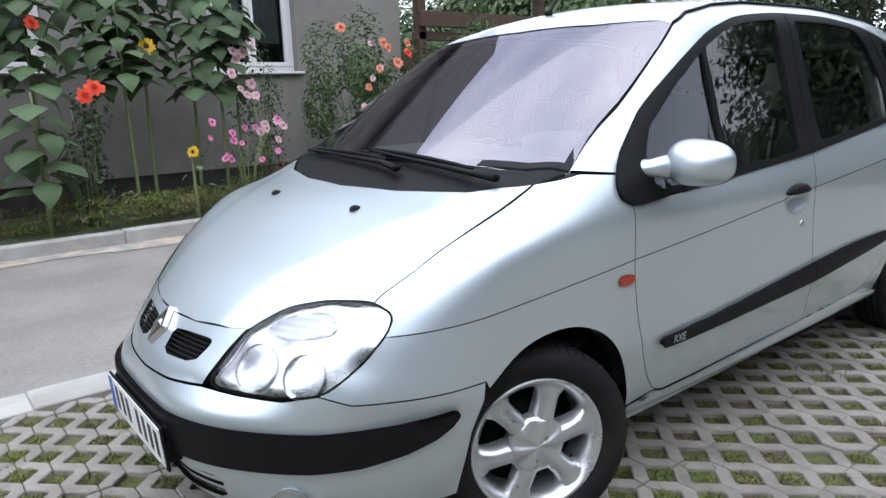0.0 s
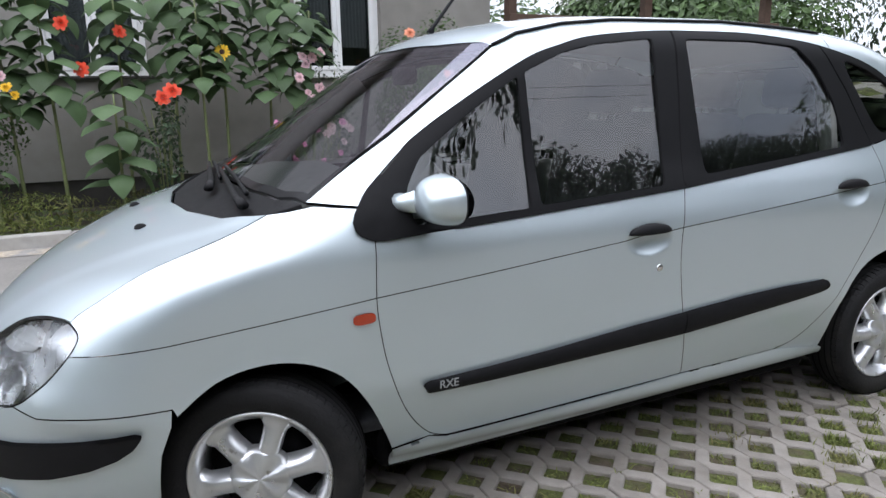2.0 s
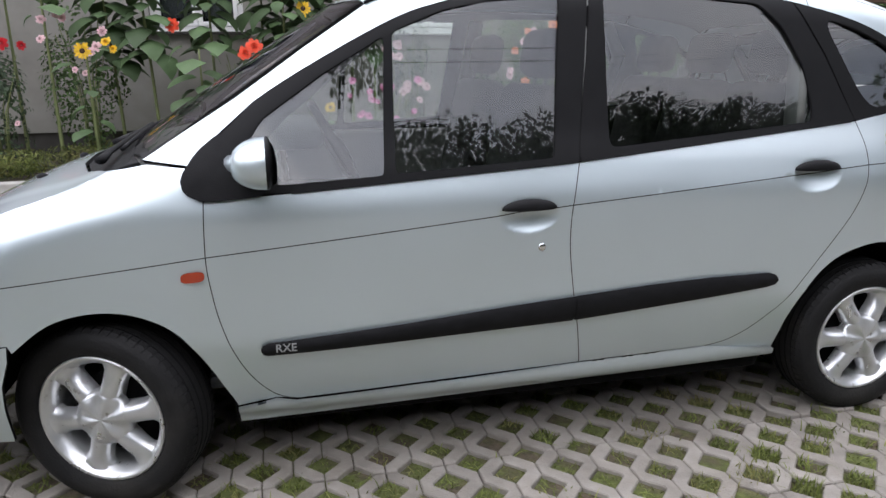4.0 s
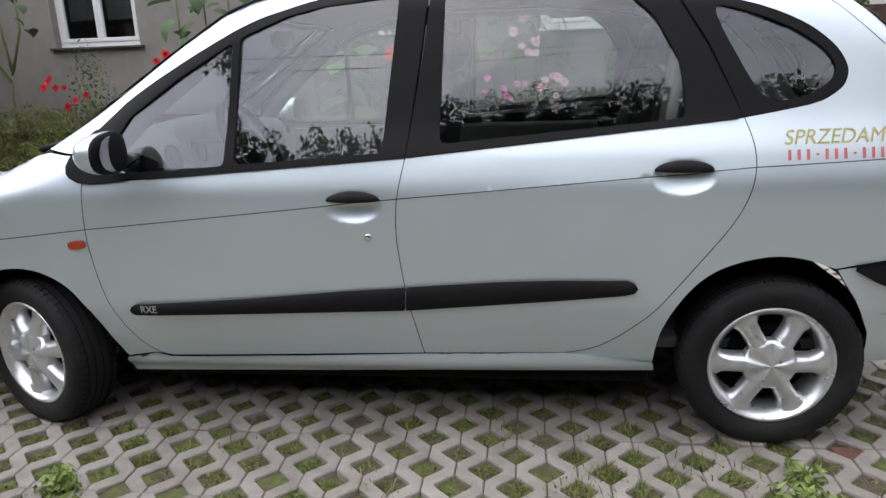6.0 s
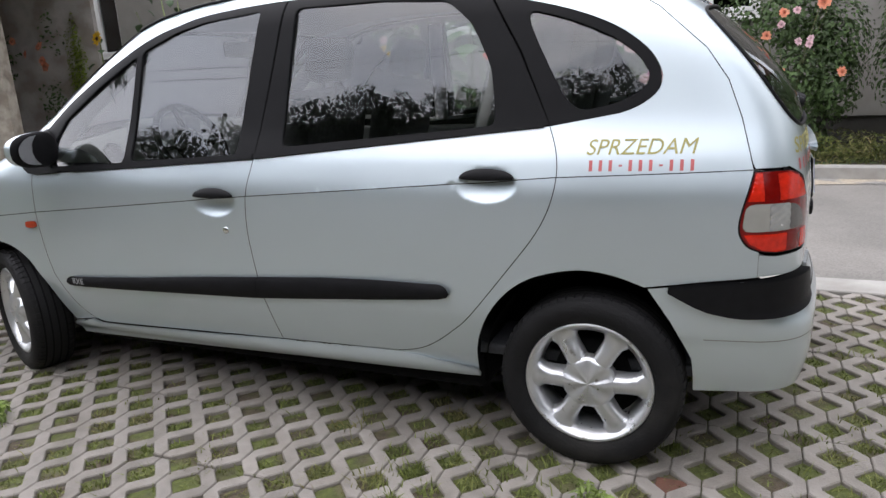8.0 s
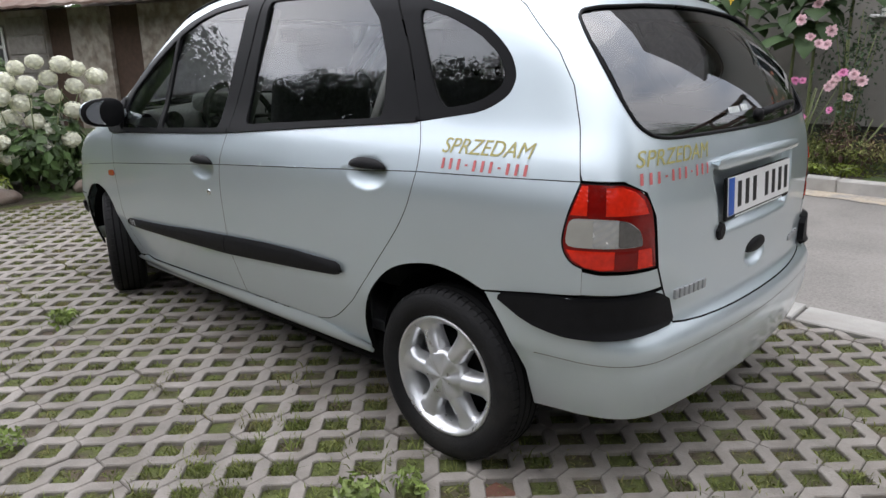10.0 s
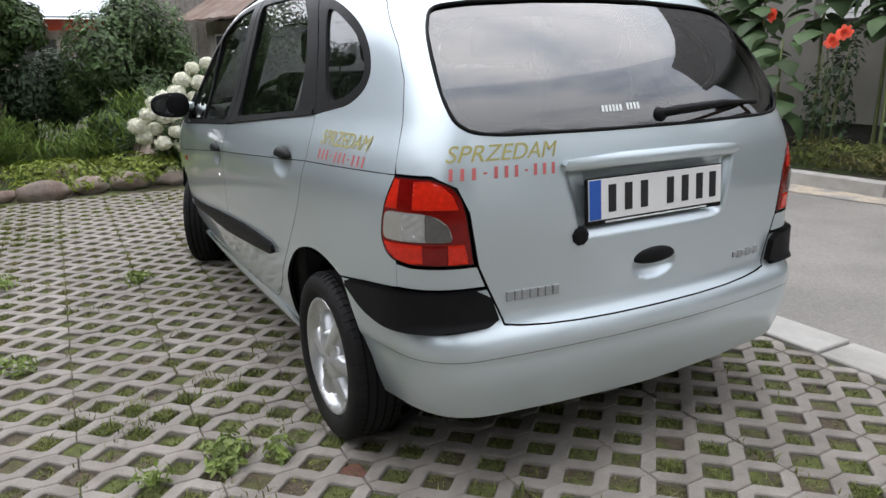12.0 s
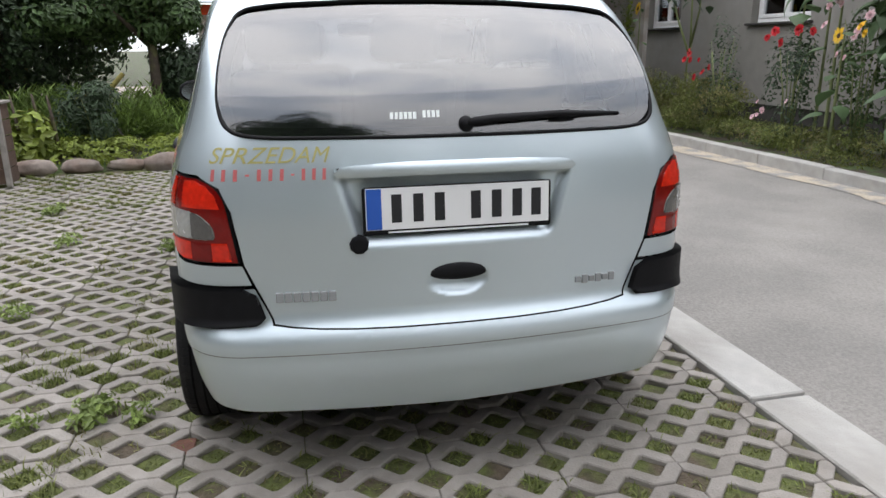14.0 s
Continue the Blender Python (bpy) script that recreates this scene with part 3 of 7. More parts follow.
def pocket(cx, cz):
    """The hand hollow behind a door handle."""
    def dent(q):
        r = ((q[:, 0] - cx) / 0.094) ** 2 + ((q[:, 2] - (cz - 0.018)) / 0.052) ** 2
        return -0.015 * np.clip(1 - r, 0, 1) ** 0.9 + under(q)
    return dent


for mirrored in (False, True):
    k = dict(mirror=mirrored)
    sgn = -1 if mirrored else 1
    panel("front_fender", split(fender), from_side, PAINT, car, step=0.024, dent=under, **k)
    df = panel("front_door", split(door_front), from_side, PAINT, car, step=0.022, dent=pocket(0.03, 0.838), focus=[(0.03, 0.820, 0.105, 0.060, 0.007)], **k)
    dr = panel("rear_door", split(door_rear), from_side, PAINT, car, step=0.022, dent=pocket(-0.985, 0.912), focus=[(-0.985, 0.894, 0.105, 0.060, 0.007)], **k)
    panel("rear_quarter", split(quarter), from_side, PAINT, car, step=0.024, dent=under, **k)
    panel("sill", [(0.915, 0.195), (0.915, 0.262), (0.80, 0.286), (0.74, 0.272), (-0.172, 0.301), (-0.64, 0.308), (-0.70, 0.303), (-0.925, 0.272), (-0.93, 0.245), (-0.15, 0.225), (0.5, 0.208)], from_side, PAINT, car, step=0.014, dent=sill_lip, seam=False, gap=0.001, **k)
    # silver pillar and roof side above the windows
    pillar = [(1.115, 1.012), (0.96, 0.994), (0.945, 1.045)] + dlo(2, 12) + [(-1.02, 1.498), (-0.86, 1.512), (-0.5, 1.528), (0.0, 1.522), (0.2, 1.505), (0.38, 1.470), (0.475, 1.432), (0.66, 1.310), (0.857, 1.174), (1.0, 1.085)]
    panel("roof_pillar", pillar, from_side, PAINT, car, step=0.03, **k)
    # black window frames with their panes
    win_a = rounded([(0.835, 0.936), (0.845, 1.03), (0.79, 1.115), (0.61, 1.238), (0.432, 1.340), (0.458, 0.955)], 2, 0.010)
    win_b = rounded([(0.408, 1.352), (0.25, 1.414), (0.12, 1.441), (-0.118, 1.462), (-0.062, 0.985), (0.425, 0.958)], 2, 0.010)
    win_c = rounded([(-0.262, 1.462), (-0.59, 1.461), (-0.82, 1.444), (-0.905, 1.37), (-0.975, 1.24), (-0.995, 1.12), (-0.995, 1.066), (-0.245, 1.008)], 2, 0.014)
    win_d = rounded([(-1.06, 1.405), (-1.20, 1.366), (-1.325, 1.312), (-1.405, 1.255), (-1.438, 1.205), (-1.432, 1.165), (-1.36, 1.122), (-1.225, 1.098)], 3, 0.05)
    front_frame = [(0.985, 0.925), (0.955, 1.03)] + dlo(2, 8) + [(-0.215, 1.490), (-0.185, 1.27), (-0.138, 0.970), (0.30, 0.944), (0.73, 0.918)]
    rear_frame = [(-0.222, 1.491), (-0.34, 1.491), (-0.60, 1.488), (-0.86, 1.466), (-0.955, 1.452), (-1.06, 1.28), (-1.165, 1.066), (-1.0, 1.052), (-0.138, 0.972), (-0.19, 1.27)]
    tail_frame = [(-0.962, 1.450)] + dlo(11, 20) + [(-1.068, 1.277)]
    # backing strips added near black, so no light shows between the frames
    for line in ([(-0.958, 1.452), (-1.064, 1.28), (-1.166, 1.062)], [(-0.218, 1.49), (-0.188, 1.27), (-0.138, 0.97)]):
        panel("frame_backing", [(x - 0.02, z) for x, z in line] + [(x + 0.02, z) for x, z in line[::-1]], from_side, DARK, car, "added near-black strip that closes the window frame gaps", step=0.03, off=-0.010, thick=0, **k)
    f1 = panel("front_window_frame", front_frame, from_side, FRAME, df, "satin black window frame", holes=[win_a, win_b], off=0.001, **k)
    f2 = panel("rear_window_frame", rear_frame, from_side, FRAME, dr, "satin black window frame", holes=[win_c], off=0.001, **k)
    panel("side_window_frame", tail_frame, from_side, FRAME, car, "satin black window frame", holes=[win_d], off=0.001, **k)
    for w, own in ((win_a, df), (win_b, df), (win_c, dr), (win_d, car)):
        pane = panel("window_pane", [w], from_side, WINDOW, own, "tinted window glass", gap=-0.006, thick=0, off=-0.009, even=1, **k)
        pane.visible_shadow = False
    # rubbing strips and belt seals
    def bulge(q):
        mid = np.interp(q[:, 0], [-0.85, -0.6, -0.12, 0.40, 0.8], [0.553, 0.547, 0.519, 0.491, 0.472])
        half = np.interp(q[:, 0], [-0.85, -0.6, -0.12, 0.40, 0.8], [0.024, 0.037, 0.041, 0.029, 0.021])
        return -0.010 * np.clip(abs(q[:, 2] - mid) / half, 0, 1) ** 2.5 - 0.003 * np.clip(abs(q[:, 0] + 0.0155) / 0.82, 0, 1) ** 14

    panel("rubbing_strip", [(0.815, 0.450), (0.828, 0.458), (0.834, 0.472), (0.828, 0.486), (0.812, 0.493), (0.40, 0.520), (0.1, 0.545), (-0.1265, 0.560), (-0.1205, 0.478), (0.40, 0.462)], from_side, TRIM, df, "black plastic rubbing strip", step=0.012, thick=0.022, off=0.021, dent=bulge, **k)
    panel("rubbing_strip", [(-0.1235, 0.478), (-0.1295, 0.561), (-0.40, 0.577), (-0.60, 0.583), (-0.825, 0.580), (-0.850, 0.571), (-0.860, 0.553), (-0.850, 0.536), (-0.82, 0.527), (-0.60, 0.510)], from_side, TRIM, dr, "black plastic rubbing strip", step=0.012, thick=0.022, off=0.021, dent=bulge, **k)
    seal = lambda a, b, own: panel("belt_seal", [(a[0], a[1] - 0.004), (a[0], a[1] + 0.016), (b[0], b[1] + 0.016), (b[0], b[1] - 0.004)], from_side, FRAME, own, "black rubber seal", step=0.03, off=0.007, thick=0.01, **k)
    seal((0.72, 0.919), (-0.135, 0.971), df)
    seal((-0.142, 0.972), (-1.15, 1.062), dr)
    # mirror foot, mirror
    panel("mirror_foot", rounded([(0.955, 0.900), (1.005, 0.925), (1.012, 0.965), (0.965, 1.03), (0.90, 1.08), (0.86, 1.06), (0.85, 0.935), (0.78, 0.912)], 1), from_side, TRIM, df, "black plastic mirror foot", off=0.012, thick=0.02, step=0.02, **k)
    bm = bmesh.new()
    bmesh.ops.create_uvsphere(bm, u_segments=24, v_segments=14, radius=1)
    for v in bm.verts:
        x, y, z = v.co
        x = x * (0.75 if x > 0 else 0.10)
        s = (abs(z) ** 2.6 + abs(y) ** 2.6) ** (1 / 2.6) if abs(z) + abs(y) > 1e-6 else 1
        y, z = (math.copysign(abs(y) ** 0.75, y), math.copysign(abs(z) ** 0.75, z))
        v.co = (0.78 + x * 0.12, sgn * (0.948 + y * 0.100), 1.016 + z * 0.066 * (1 - 0.12 * y))
    shell = part("mirror_shell", smooth(bm), PAINT, df, "silver mirror housing")
    bm = bmesh.new()
    for v in bmesh.ops.create_circle(bm, cap_ends=True, segments=28, radius=1)["verts"]:
        v.co = (0.766 - 0.014 * v.co.x, sgn * (0.948 + v.co.x * 0.086), 1.016 + v.co.y * 0.055)
    part("mirror_glass", bm, CHROME, shell, "mirror glass")
    bm = tube(bmesh.new(), [(0.885, sgn * 0.79, 1.000), (0.86, sgn * 0.83, 1.000), (0.83, sgn * 0.88, 1.008)], [0.030, 0.026, 0.034], 12)
    part("mirror_arm", bm, PAINT, df)
    bm = bmesh.new()
    bmesh.ops.create_uvsphere(bm, u_segments=20, v_segments=10, radius=1)
    for v in bm.verts:
        y, z = (math.copysign(abs(v.co.y) ** 0.75, v.co.y), math.copysign(abs(v.co.z) ** 0.75, v.co.z))
        v.co = (0.778 + v.co.x * 0.016, sgn * (0.948 + y * 0.101), 1.016 + z * 0.067 * (1 - 0.12 * y))
    part("mirror_rim", smooth(bm), TRIM, df, "black mirror rim")
    # door handles and lock
    for own, hx, hz in ((df, 0.03, 0.842), (dr, -0.985, 0.916)):
        q, n = on_side([(hx, hz)])
        bm = bmesh.new()
        bmesh.ops.create_uvsphere(bm, u_segments=24, v_segments=12, radius=1)
        for v in bm.verts:
            zz = v.co.z * (0.031 if v.co.z > 0 else 0.006)
            v.co = (hx + v.co.x * 0.088, sgn * (q[0][1] + 0.004 + v.co.y * 0.020), hz + zz)
        part("door_handle", smooth(bm), TRIM, own, "black plastic door handle")
    q, n = on_side([(-0.012, 0.722)])
    bm = lathe(bmesh.new(), [(0.0, 0.004), (0.010, 0.004), (0.0125, 0.002), (0.0125, -0.004)], 16, Matrix.Translation((q[0][0], sgn * q[0][1], q[0][2])) @ Matrix.Rotation(radians(-90 * sgn), 4, "X"))
    part("door_lock", smooth(bm), CHROME, df, "round door lock")
    # side indicator
    panel("side_indicator", rounded([(0.968, 0.685), (0.968, 0.716), (1.032, 0.712), (1.032, 0.682)], 2), from_side, AMBER, car, "amber side indicator", step=0.01, off=0.008, thick=0.01, **k)
    # head lamp: bowl, reflectors, lens
    hl = panel("headlamp", lamp_loop, from_nose, REFLECTOR, car, "clear headlamp with chrome reflector", step=0.012, thick=0.03, off=-0.016, gap=0.004, dent=lambda q: 0.0025 * np.sin(q[:, 2] * 60 + 0.5) * np.sin(q[:, 1] * 38), **k)
    panel("lamp_surround", lamp_loop, from_nose, TRIM, hl, "black rubber surround", step=0.02, thick=0.005, off=-0.002, gap=0.0005, holes=[inset(dense(lamp_loop, 0.012), 0.004)], **k)
    lens = panel("lamp_lens", lamp_loop, from_nose, LENS, hl, "clear plastic lens", step=0.02, thick=0, off=0.0, gap=0.004, **k)
    lens.visible_shadow = False
    for a, z, r, depth in ((25.5, 0.580, 0.062, -0.020), (33.5, 0.573, 0.056, -0.018)):
        o, d, reach = from_nose(deg((a, z)))
        q, n = skin(o, d, reach)
        aim = Vector(n[0] * [1, sgn, 1]).to_track_quat("Z", "Y").to_matrix().to_4x4()
        bm = lathe(bmesh.new(), [(r, 0.012), (r * 0.97, 0.0), (r * 0.75, -0.022), (r * 0.4, -0.036), (0.010, -0.040), (0.009, -0.006), (0.0, -0.004)], 28, Matrix.Translation(Vector(q[0] * [1, sgn, 1]) + Vector(n[0] * [1, sgn, 1]) * depth) @ aim)
        part("reflector_bowl", smooth(bm), REFLECTOR, hl, "chrome reflector bowl")
    panel("turn_signal", rounded(deg((24.5, 0.655), (28.5, 0.702), (36.0, 0.722), (38.0, 0.672), (31.0, 0.645)), 3), from_nose, RIBBED, hl, "ribbed clear turn signal", step=0.006, thick=0.01, off=-0.010, dent=lambda q: 0.0012 * np.sin(q[:, 2] * 420), **k)
    # tail lamp
    tl_loop = curve(deg((44.3, 0.932), (41.9, 0.918), (40.2, 0.893), (39.0, 0.842), (37.9, 0.702))) + deg((47.4, 0.704)) + TL_OUT[::-1]
    tl = panel("tail_lamp", tl_loop, from_tail, TRIM, car, "red and clear tail lamp", step=0.03, thick=0.02, off=-0.004, gap=0.0, **k)
    inner = inset(dense(tl_loop, 0.01), 0.0035)
    ribs = lambda rate, depth: (lambda q: depth * np.sin(q[:, 2] * rate))
    clear = rounded(deg((52.6, 0.768), (52.05, 0.845), (47, 0.845), (43.4, 0.838), (41.4, 0.810), (40.9, 0.768)), 2, 0.012)
    panel("red_lens", inner, from_tail, RED, tl, "dark red lamp lens", step=0.012, off=0.001, gap=0.0004, holes=[clear], **k)
    for loop in (((49.5, 0.852), (49.3, 0.926), (50.2, 0.927), (51.9, 0.852)), ((46.9, 0.852), (46.8, 0.922), (44.4, 0.924), (42.4, 0.911), (41.0, 0.889), (40.1, 0.852)), ((45.4, 0.712), (45.4, 0.761), (52.3, 0.761), (51.4, 0.735), (49.6, 0.716), (47.4, 0.710)), ((38.9, 0.710), (39.4, 0.761), (41.7, 0.761), (41.7, 0.710))):
        panel("ribbed_lens", deg(*loop), from_tail, RED_BRIGHT, tl, "bright ribbed red lens", step=0.006, thick=0.004, off=0.003, gap=0.0004, dent=ribs(560, 0.0010), **k)
    panel("ribbed_lens", deg((41.8, 0.712), (41.8, 0.760), (45.3, 0.760), (45.3, 0.712)), from_tail, RED, tl, "dark red reflector", step=0.006, thick=0.003, off=0.0025, gap=0.0008, dent=ribs(900, 0.0005), **k)
    panel("clear_lens", clear, from_tail, MILKY, tl, "milky clear lamp lens", step=0.014, off=0.002, gap=0.0006, **k)
    panel("reversing_lens", rounded(deg((44.98, 0.770), (44.98, 0.8435), (48.6, 0.8435), (48.6, 0.770)), 1, 0.004), from_tail, RIBBED, tl, "ribbed clear reversing lamp", step=0.005, off=0.0045, gap=0.0004, thick=0.004, dent=lambda q: 0.0014 * np.sin(q[:, 1] * 330) * np.sin(q[:, 2] * 300), **k)
    panel("smoked_lens", rounded(deg((41.05, 0.770), (41.55, 0.809), (43.5, 0.8355), (44.95, 0.842), (44.95, 0.770)), 1, 0.004), from_tail, SMOKE, tl, "smoked lamp lens", step=0.008, off=0.0045, gap=0.0004, thick=0.004, dent=ribs(420, 0.0008), **k)
    panel("corner_panel", deg((36.4, 0.640), (37.6, 0.697), (47.4, 0.697), (50.0, 0.704), (50.0, 0.640)), from_tail, PAINT, car, step=0.02, gap=0.001, **k)
    panel("rear_bumper_strip", rounded(deg((34.2, 0.526), (36.2, 0.633), (46, 0.633), (53, 0.627), (64.5, 0.606), (57.7, 0.540), (53, 0.522), (46, 0.515)), 1), from_tail, TRIM, car, "black plastic bumper strip", step=0.018, off=0.022, thick=0.04, **k)
    # near-black sheet added behind the gaps, as the shade seen through them
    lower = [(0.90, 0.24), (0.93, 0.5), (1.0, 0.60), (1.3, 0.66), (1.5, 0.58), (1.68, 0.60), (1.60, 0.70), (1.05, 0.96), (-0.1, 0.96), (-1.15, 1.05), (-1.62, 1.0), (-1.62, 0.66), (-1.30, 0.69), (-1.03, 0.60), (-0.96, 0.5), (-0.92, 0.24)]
    panel("gap_backing", lower, from_side, DARK, car, "added near-black sheet for the shade in the panel gaps", step=0.05, off=-0.034, thick=0, **k)

SEAM = [(-1.02, 1.498), (-0.86, 1.512), (-0.5, 1.528), (0.0, 1.522), (0.2, 1.505), (0.38, 1.470), (0.475, 1.432)]
seam, _ = on_side(fine(SEAM))
edge = [(p[0], p[1]) for p in seam]
rear_edge, _ = on_side(fine([(-1.02, 1.498), (-1.2, 1.475), (-1.37, 1.432), (-1.45, 1.385)])[1:])
edge_r = [(p[0], p[1]) for p in rear_edge]
roof_loop = [(-1.515, 0.0), (-1.505, 0.3), (-1.47, 0.50)] + edge_r[::-1] + edge + [(0.535, 0.35), (0.56, 0.0)]
roof_loop = roof_loop + [(x, -y) for x, y in roof_loop[::-1][1:-1]]
panel("roof", roof_loop, from_top, PAINT, car, step=0.05)
for sgn in (1, -1):
    bm = tube(bmesh.new(), [(p[0], sgn * p[1], p[2] + 0.003) for p in seam], 0.0065, 8)
    part("roof_strip", bm, TRIM, car, "black roof gutter strip")
# windscreen, its black edge, the scuttle, the bonnet
o, d, r = from_side(fine([(0.475, 1.432), (0.66, 1.310), (0.857, 1.174), (1.0, 1.085), (1.115, 1.012)]))
ws_side = [(p[0], p[1]) for p in skin(o, d, r)[0]]
ws_half = [(0.565, 0.0), (0.54, 0.35)] + ws_side + [(1.165, 0.62), (1.20, 0.35), (1.215, 0.0)]
ws = ws_half + [(x, -y) for x, y in ws_half[::-1][1:-1]]
pane = panel("windscreen", [ws], from_top, SCREEN, car, "windscreen glass reflecting the sky", step=0.05, thick=0, off=-0.002, gap=0.002, even=2)
pane.visible_shadow = False
panel("windscreen_edge", ws, from_top, FRAME, car, "black windscreen edge", step=0.03, off=-0.006, gap=0.003, thick=0.01, holes=[inset(dense(ws, 0.04), 0.026)])
sc_half = [(1.222, 0.0), (1.207, 0.35), (1.172, 0.62), (1.125, 0.748), (1.165, 0.730), (1.205, 0.703), (1.30, 0.54), (1.37, 0.28), (1.398, 0.0)]
panel("scuttle", sc_half + [(x, -y) for x, y in sc_half[::-1][1:-1]], from_top, TRIM, car, "black plastic scuttle below the windscreen", step=0.03, off=-0.006)
bn_half = [(1.403, 0.0), (1.376, 0.28), (1.306, 0.54), (1.235, 0.705)]
bn_half = bn_half[:-1] + BONNET_EDGE + [p for p in LAMP_TOP if p[0] < 1.93] + [(1.942, 0.318), (1.980, 0.16), (1.993, 0.0)]


def ridge(q):
    """A soft fold that runs along the bonnet on either side."""
    at = np.interp(q[:, 0], [1.25, 1.55, 1.82, 1.95], [0.675, 0.535, 0.385, 0.325])
    return 0.004 * np.clip((at - abs(q[:, 1])) / 0.06, 0, 1) - 0.002


bonnet = panel("bonnet", bn_half + [(x, -y) for x, y in bn_half[::-1][1:-1]], from_top, PAINT, car, step=0.025, dent=ridge)
for sgn in (1, -1):
    o, d, r = from_top([(1.515, sgn * 0.268)])
    q, n = skin(o, d, r)
    bm = lathe(bmesh.new(), [(0.0, 0.016), (0.006, 0.015), (0.011, 0.010), (0.013, 0.0)], 14, Matrix.Translation(q[0]) @ Matrix.Diagonal((1.5, 1, 1, 1)))
    part("washer_nozzle", smooth(bm), TRIM, bonnet, "black washer nozzle")
# nose with two grilles and a plain badge
grille = deg((4.6, 0.549), (4.0, 0.606), (8.5, 0.613), (15.3, 0.616), (15.8, 0.604), (13.7, 0.556))
grille2 = [(-a, z) for a, z in grille[::-1]]
nose_half = deg((0, 0.498), (9, 0.503), (17.1, 0.516), (19.6, 0.600), (22.0, 0.655), (18.6, 0.648), (9.5, 0.638), (0, 0.634))
nose = panel("nose_panel", nose_half + [(-a, z) for a, z in nose_half[::-1][1:-1]], from_nose, PAINT, car, step=0.016, holes=[rounded(grille, 1), rounded(grille2, 1)])
for g in (grille, grille2):
    gr = panel("grille", rounded(g, 1), from_nose, DARK, nose, "black slatted grille", step=0.03, off=-0.022, gap=-0.004, thick=0)
    a0, a1 = min(p[0] for p in g), max(p[0] for p in g)
    for z in np.arange(0.553, 0.614, 0.0098):
        row = [a for a in np.linspace(a0, a1, 40) if within(g, [(a, z)])[0]]
        if len(row) > 3:
            o, d, r = from_nose([(a, z) for a in np.linspace(row[0], row[-1], 7)])
            q, n = skin(o, d, r, -0.006)
            part("slat", tube(bmesh.new(), [tuple(p) for p in q], 0.0028, 6), TRIM, gr)
o, d, r = from_nose(deg((0, 0.596)))
q, n = skin(o, d, r)
bm = bmesh.new()
ctr = Vector(q[0]) + Vector(n[0]) * 0.006
tilt = Vector(n[0]).to_track_quat("X", "Z").to_matrix().to_4x4()
outer = [Vector((0, 0, 0.062)), Vector((0, 0.040, 0)), Vector((0, 0, -0.062)), Vector((0, -0.040, 0))]
rows = [[Matrix.Translation(ctr) @ tilt @ (v * s + Vector((h, 0, 0))) for v in outer] for s, h in ((1.0, -0.006), (0.90, 0.014), (0.42, 0.012), (0.36, 0.002))]
vs = [[bm.verts.new(v) for v in r_] for r_ in rows]
for a, b in zip(vs, vs[1:]):
    for i in range(4):
        bm.faces.new((a[i], a[(i + 1) % 4], b[(i + 1) % 4], b[i]))
bm.faces.new(vs[-1])
part("badge", bm, CHROME, nose, "chrome diamond badge")
# front bumper
fb_half = deg((0, 0.495), (9, 0.500), (17.4, 0.513), (24, 0.512), (31, 0.513)) + [(a, z - 0.001) for a, z in NOSE_WAY(FENDER_LOW)] + NOSE_WAY([(1.505, 0.48), (1.535, 0.40), (1.545, 0.30), (1.548, 0.205)]) + deg((40, 0.195), (20, 0.19), (0, 0.19))
intake = deg((-21, 0.215), (-21, 0.288), (21, 0.288), (21, 0.215))
# backing sheet added near black, standing for the shade behind the nose
panel("nose_backing", deg((-45, 0.42), (-45, 0.70), (45, 0.70), (45, 0.42)), from_nose, DARK, car, "added near-black sheet for the shade behind the nose", step=0.05, off=-0.062, thick=0)
front_bumper = panel("front_bumper", fb_half + [(-a, z) for a, z in fb_half[::-1][1:-1]], from_nose, PAINT, car, step=0.026, holes=[rounded(intake, 1)])
# the opening's shade is put in as a near-black sheet
panel("air_intake", rounded(intake, 1), from_nose, DARK, front_bumper, "lower air intake, its inner shade coloured near black", step=0.04, off=-0.05, gap=-0.01, thick=0)
for z in (0.238, 0.264):
    panel("intake_slat", deg((-20.5, z - 0.006), (-20.5, z + 0.006), (20.5, z + 0.006), (20.5, z - 0.006)), from_nose, PAINT, front_bumper, step=0.03, off=-0.012, gap=0, thick=0.02)
strip_half = deg((0, 0.424), (15, 0.436), (26, 0.438), (35.7, 0.439)) + deg((46, 0.455), (51, 0.467), (53.6, 0.474), (54.5, 0.468), (54.3, 0.455), (53.3, 0.434), (51, 0.407), (47.0, 0.378), (41, 0.350), (34.9, 0.337), (23.8, 0.333), (10, 0.330), (0, 0.330))
panel("front_bumper_strip", strip_half + [(-a, z) for a, z in strip_half[::-1][1:-1]], from_nose, TRIM, front_bumper, "black plastic bumper strip", step=0.022, off=0.018, thick=0.03)
for sgn in (1, -1):
    o, d, r = from_nose(deg((sgn * 31, 0.242)))
    q, n = skin(o, d, r)
    aim = Matrix.Translation(Vector(q[0])) @ Vector(n[0]).to_track_quat("Z", "Y").to_matrix().to_4x4()
    part("fog_lamp", smooth(lathe(bmesh.new(), [(0.050, 0.006), (0.046, 0.010), (0.042, -0.004), (0.02, -0.008), (0, -0.009)], 24, aim)), REFLECTOR, front_bumper, "round fog lamp")


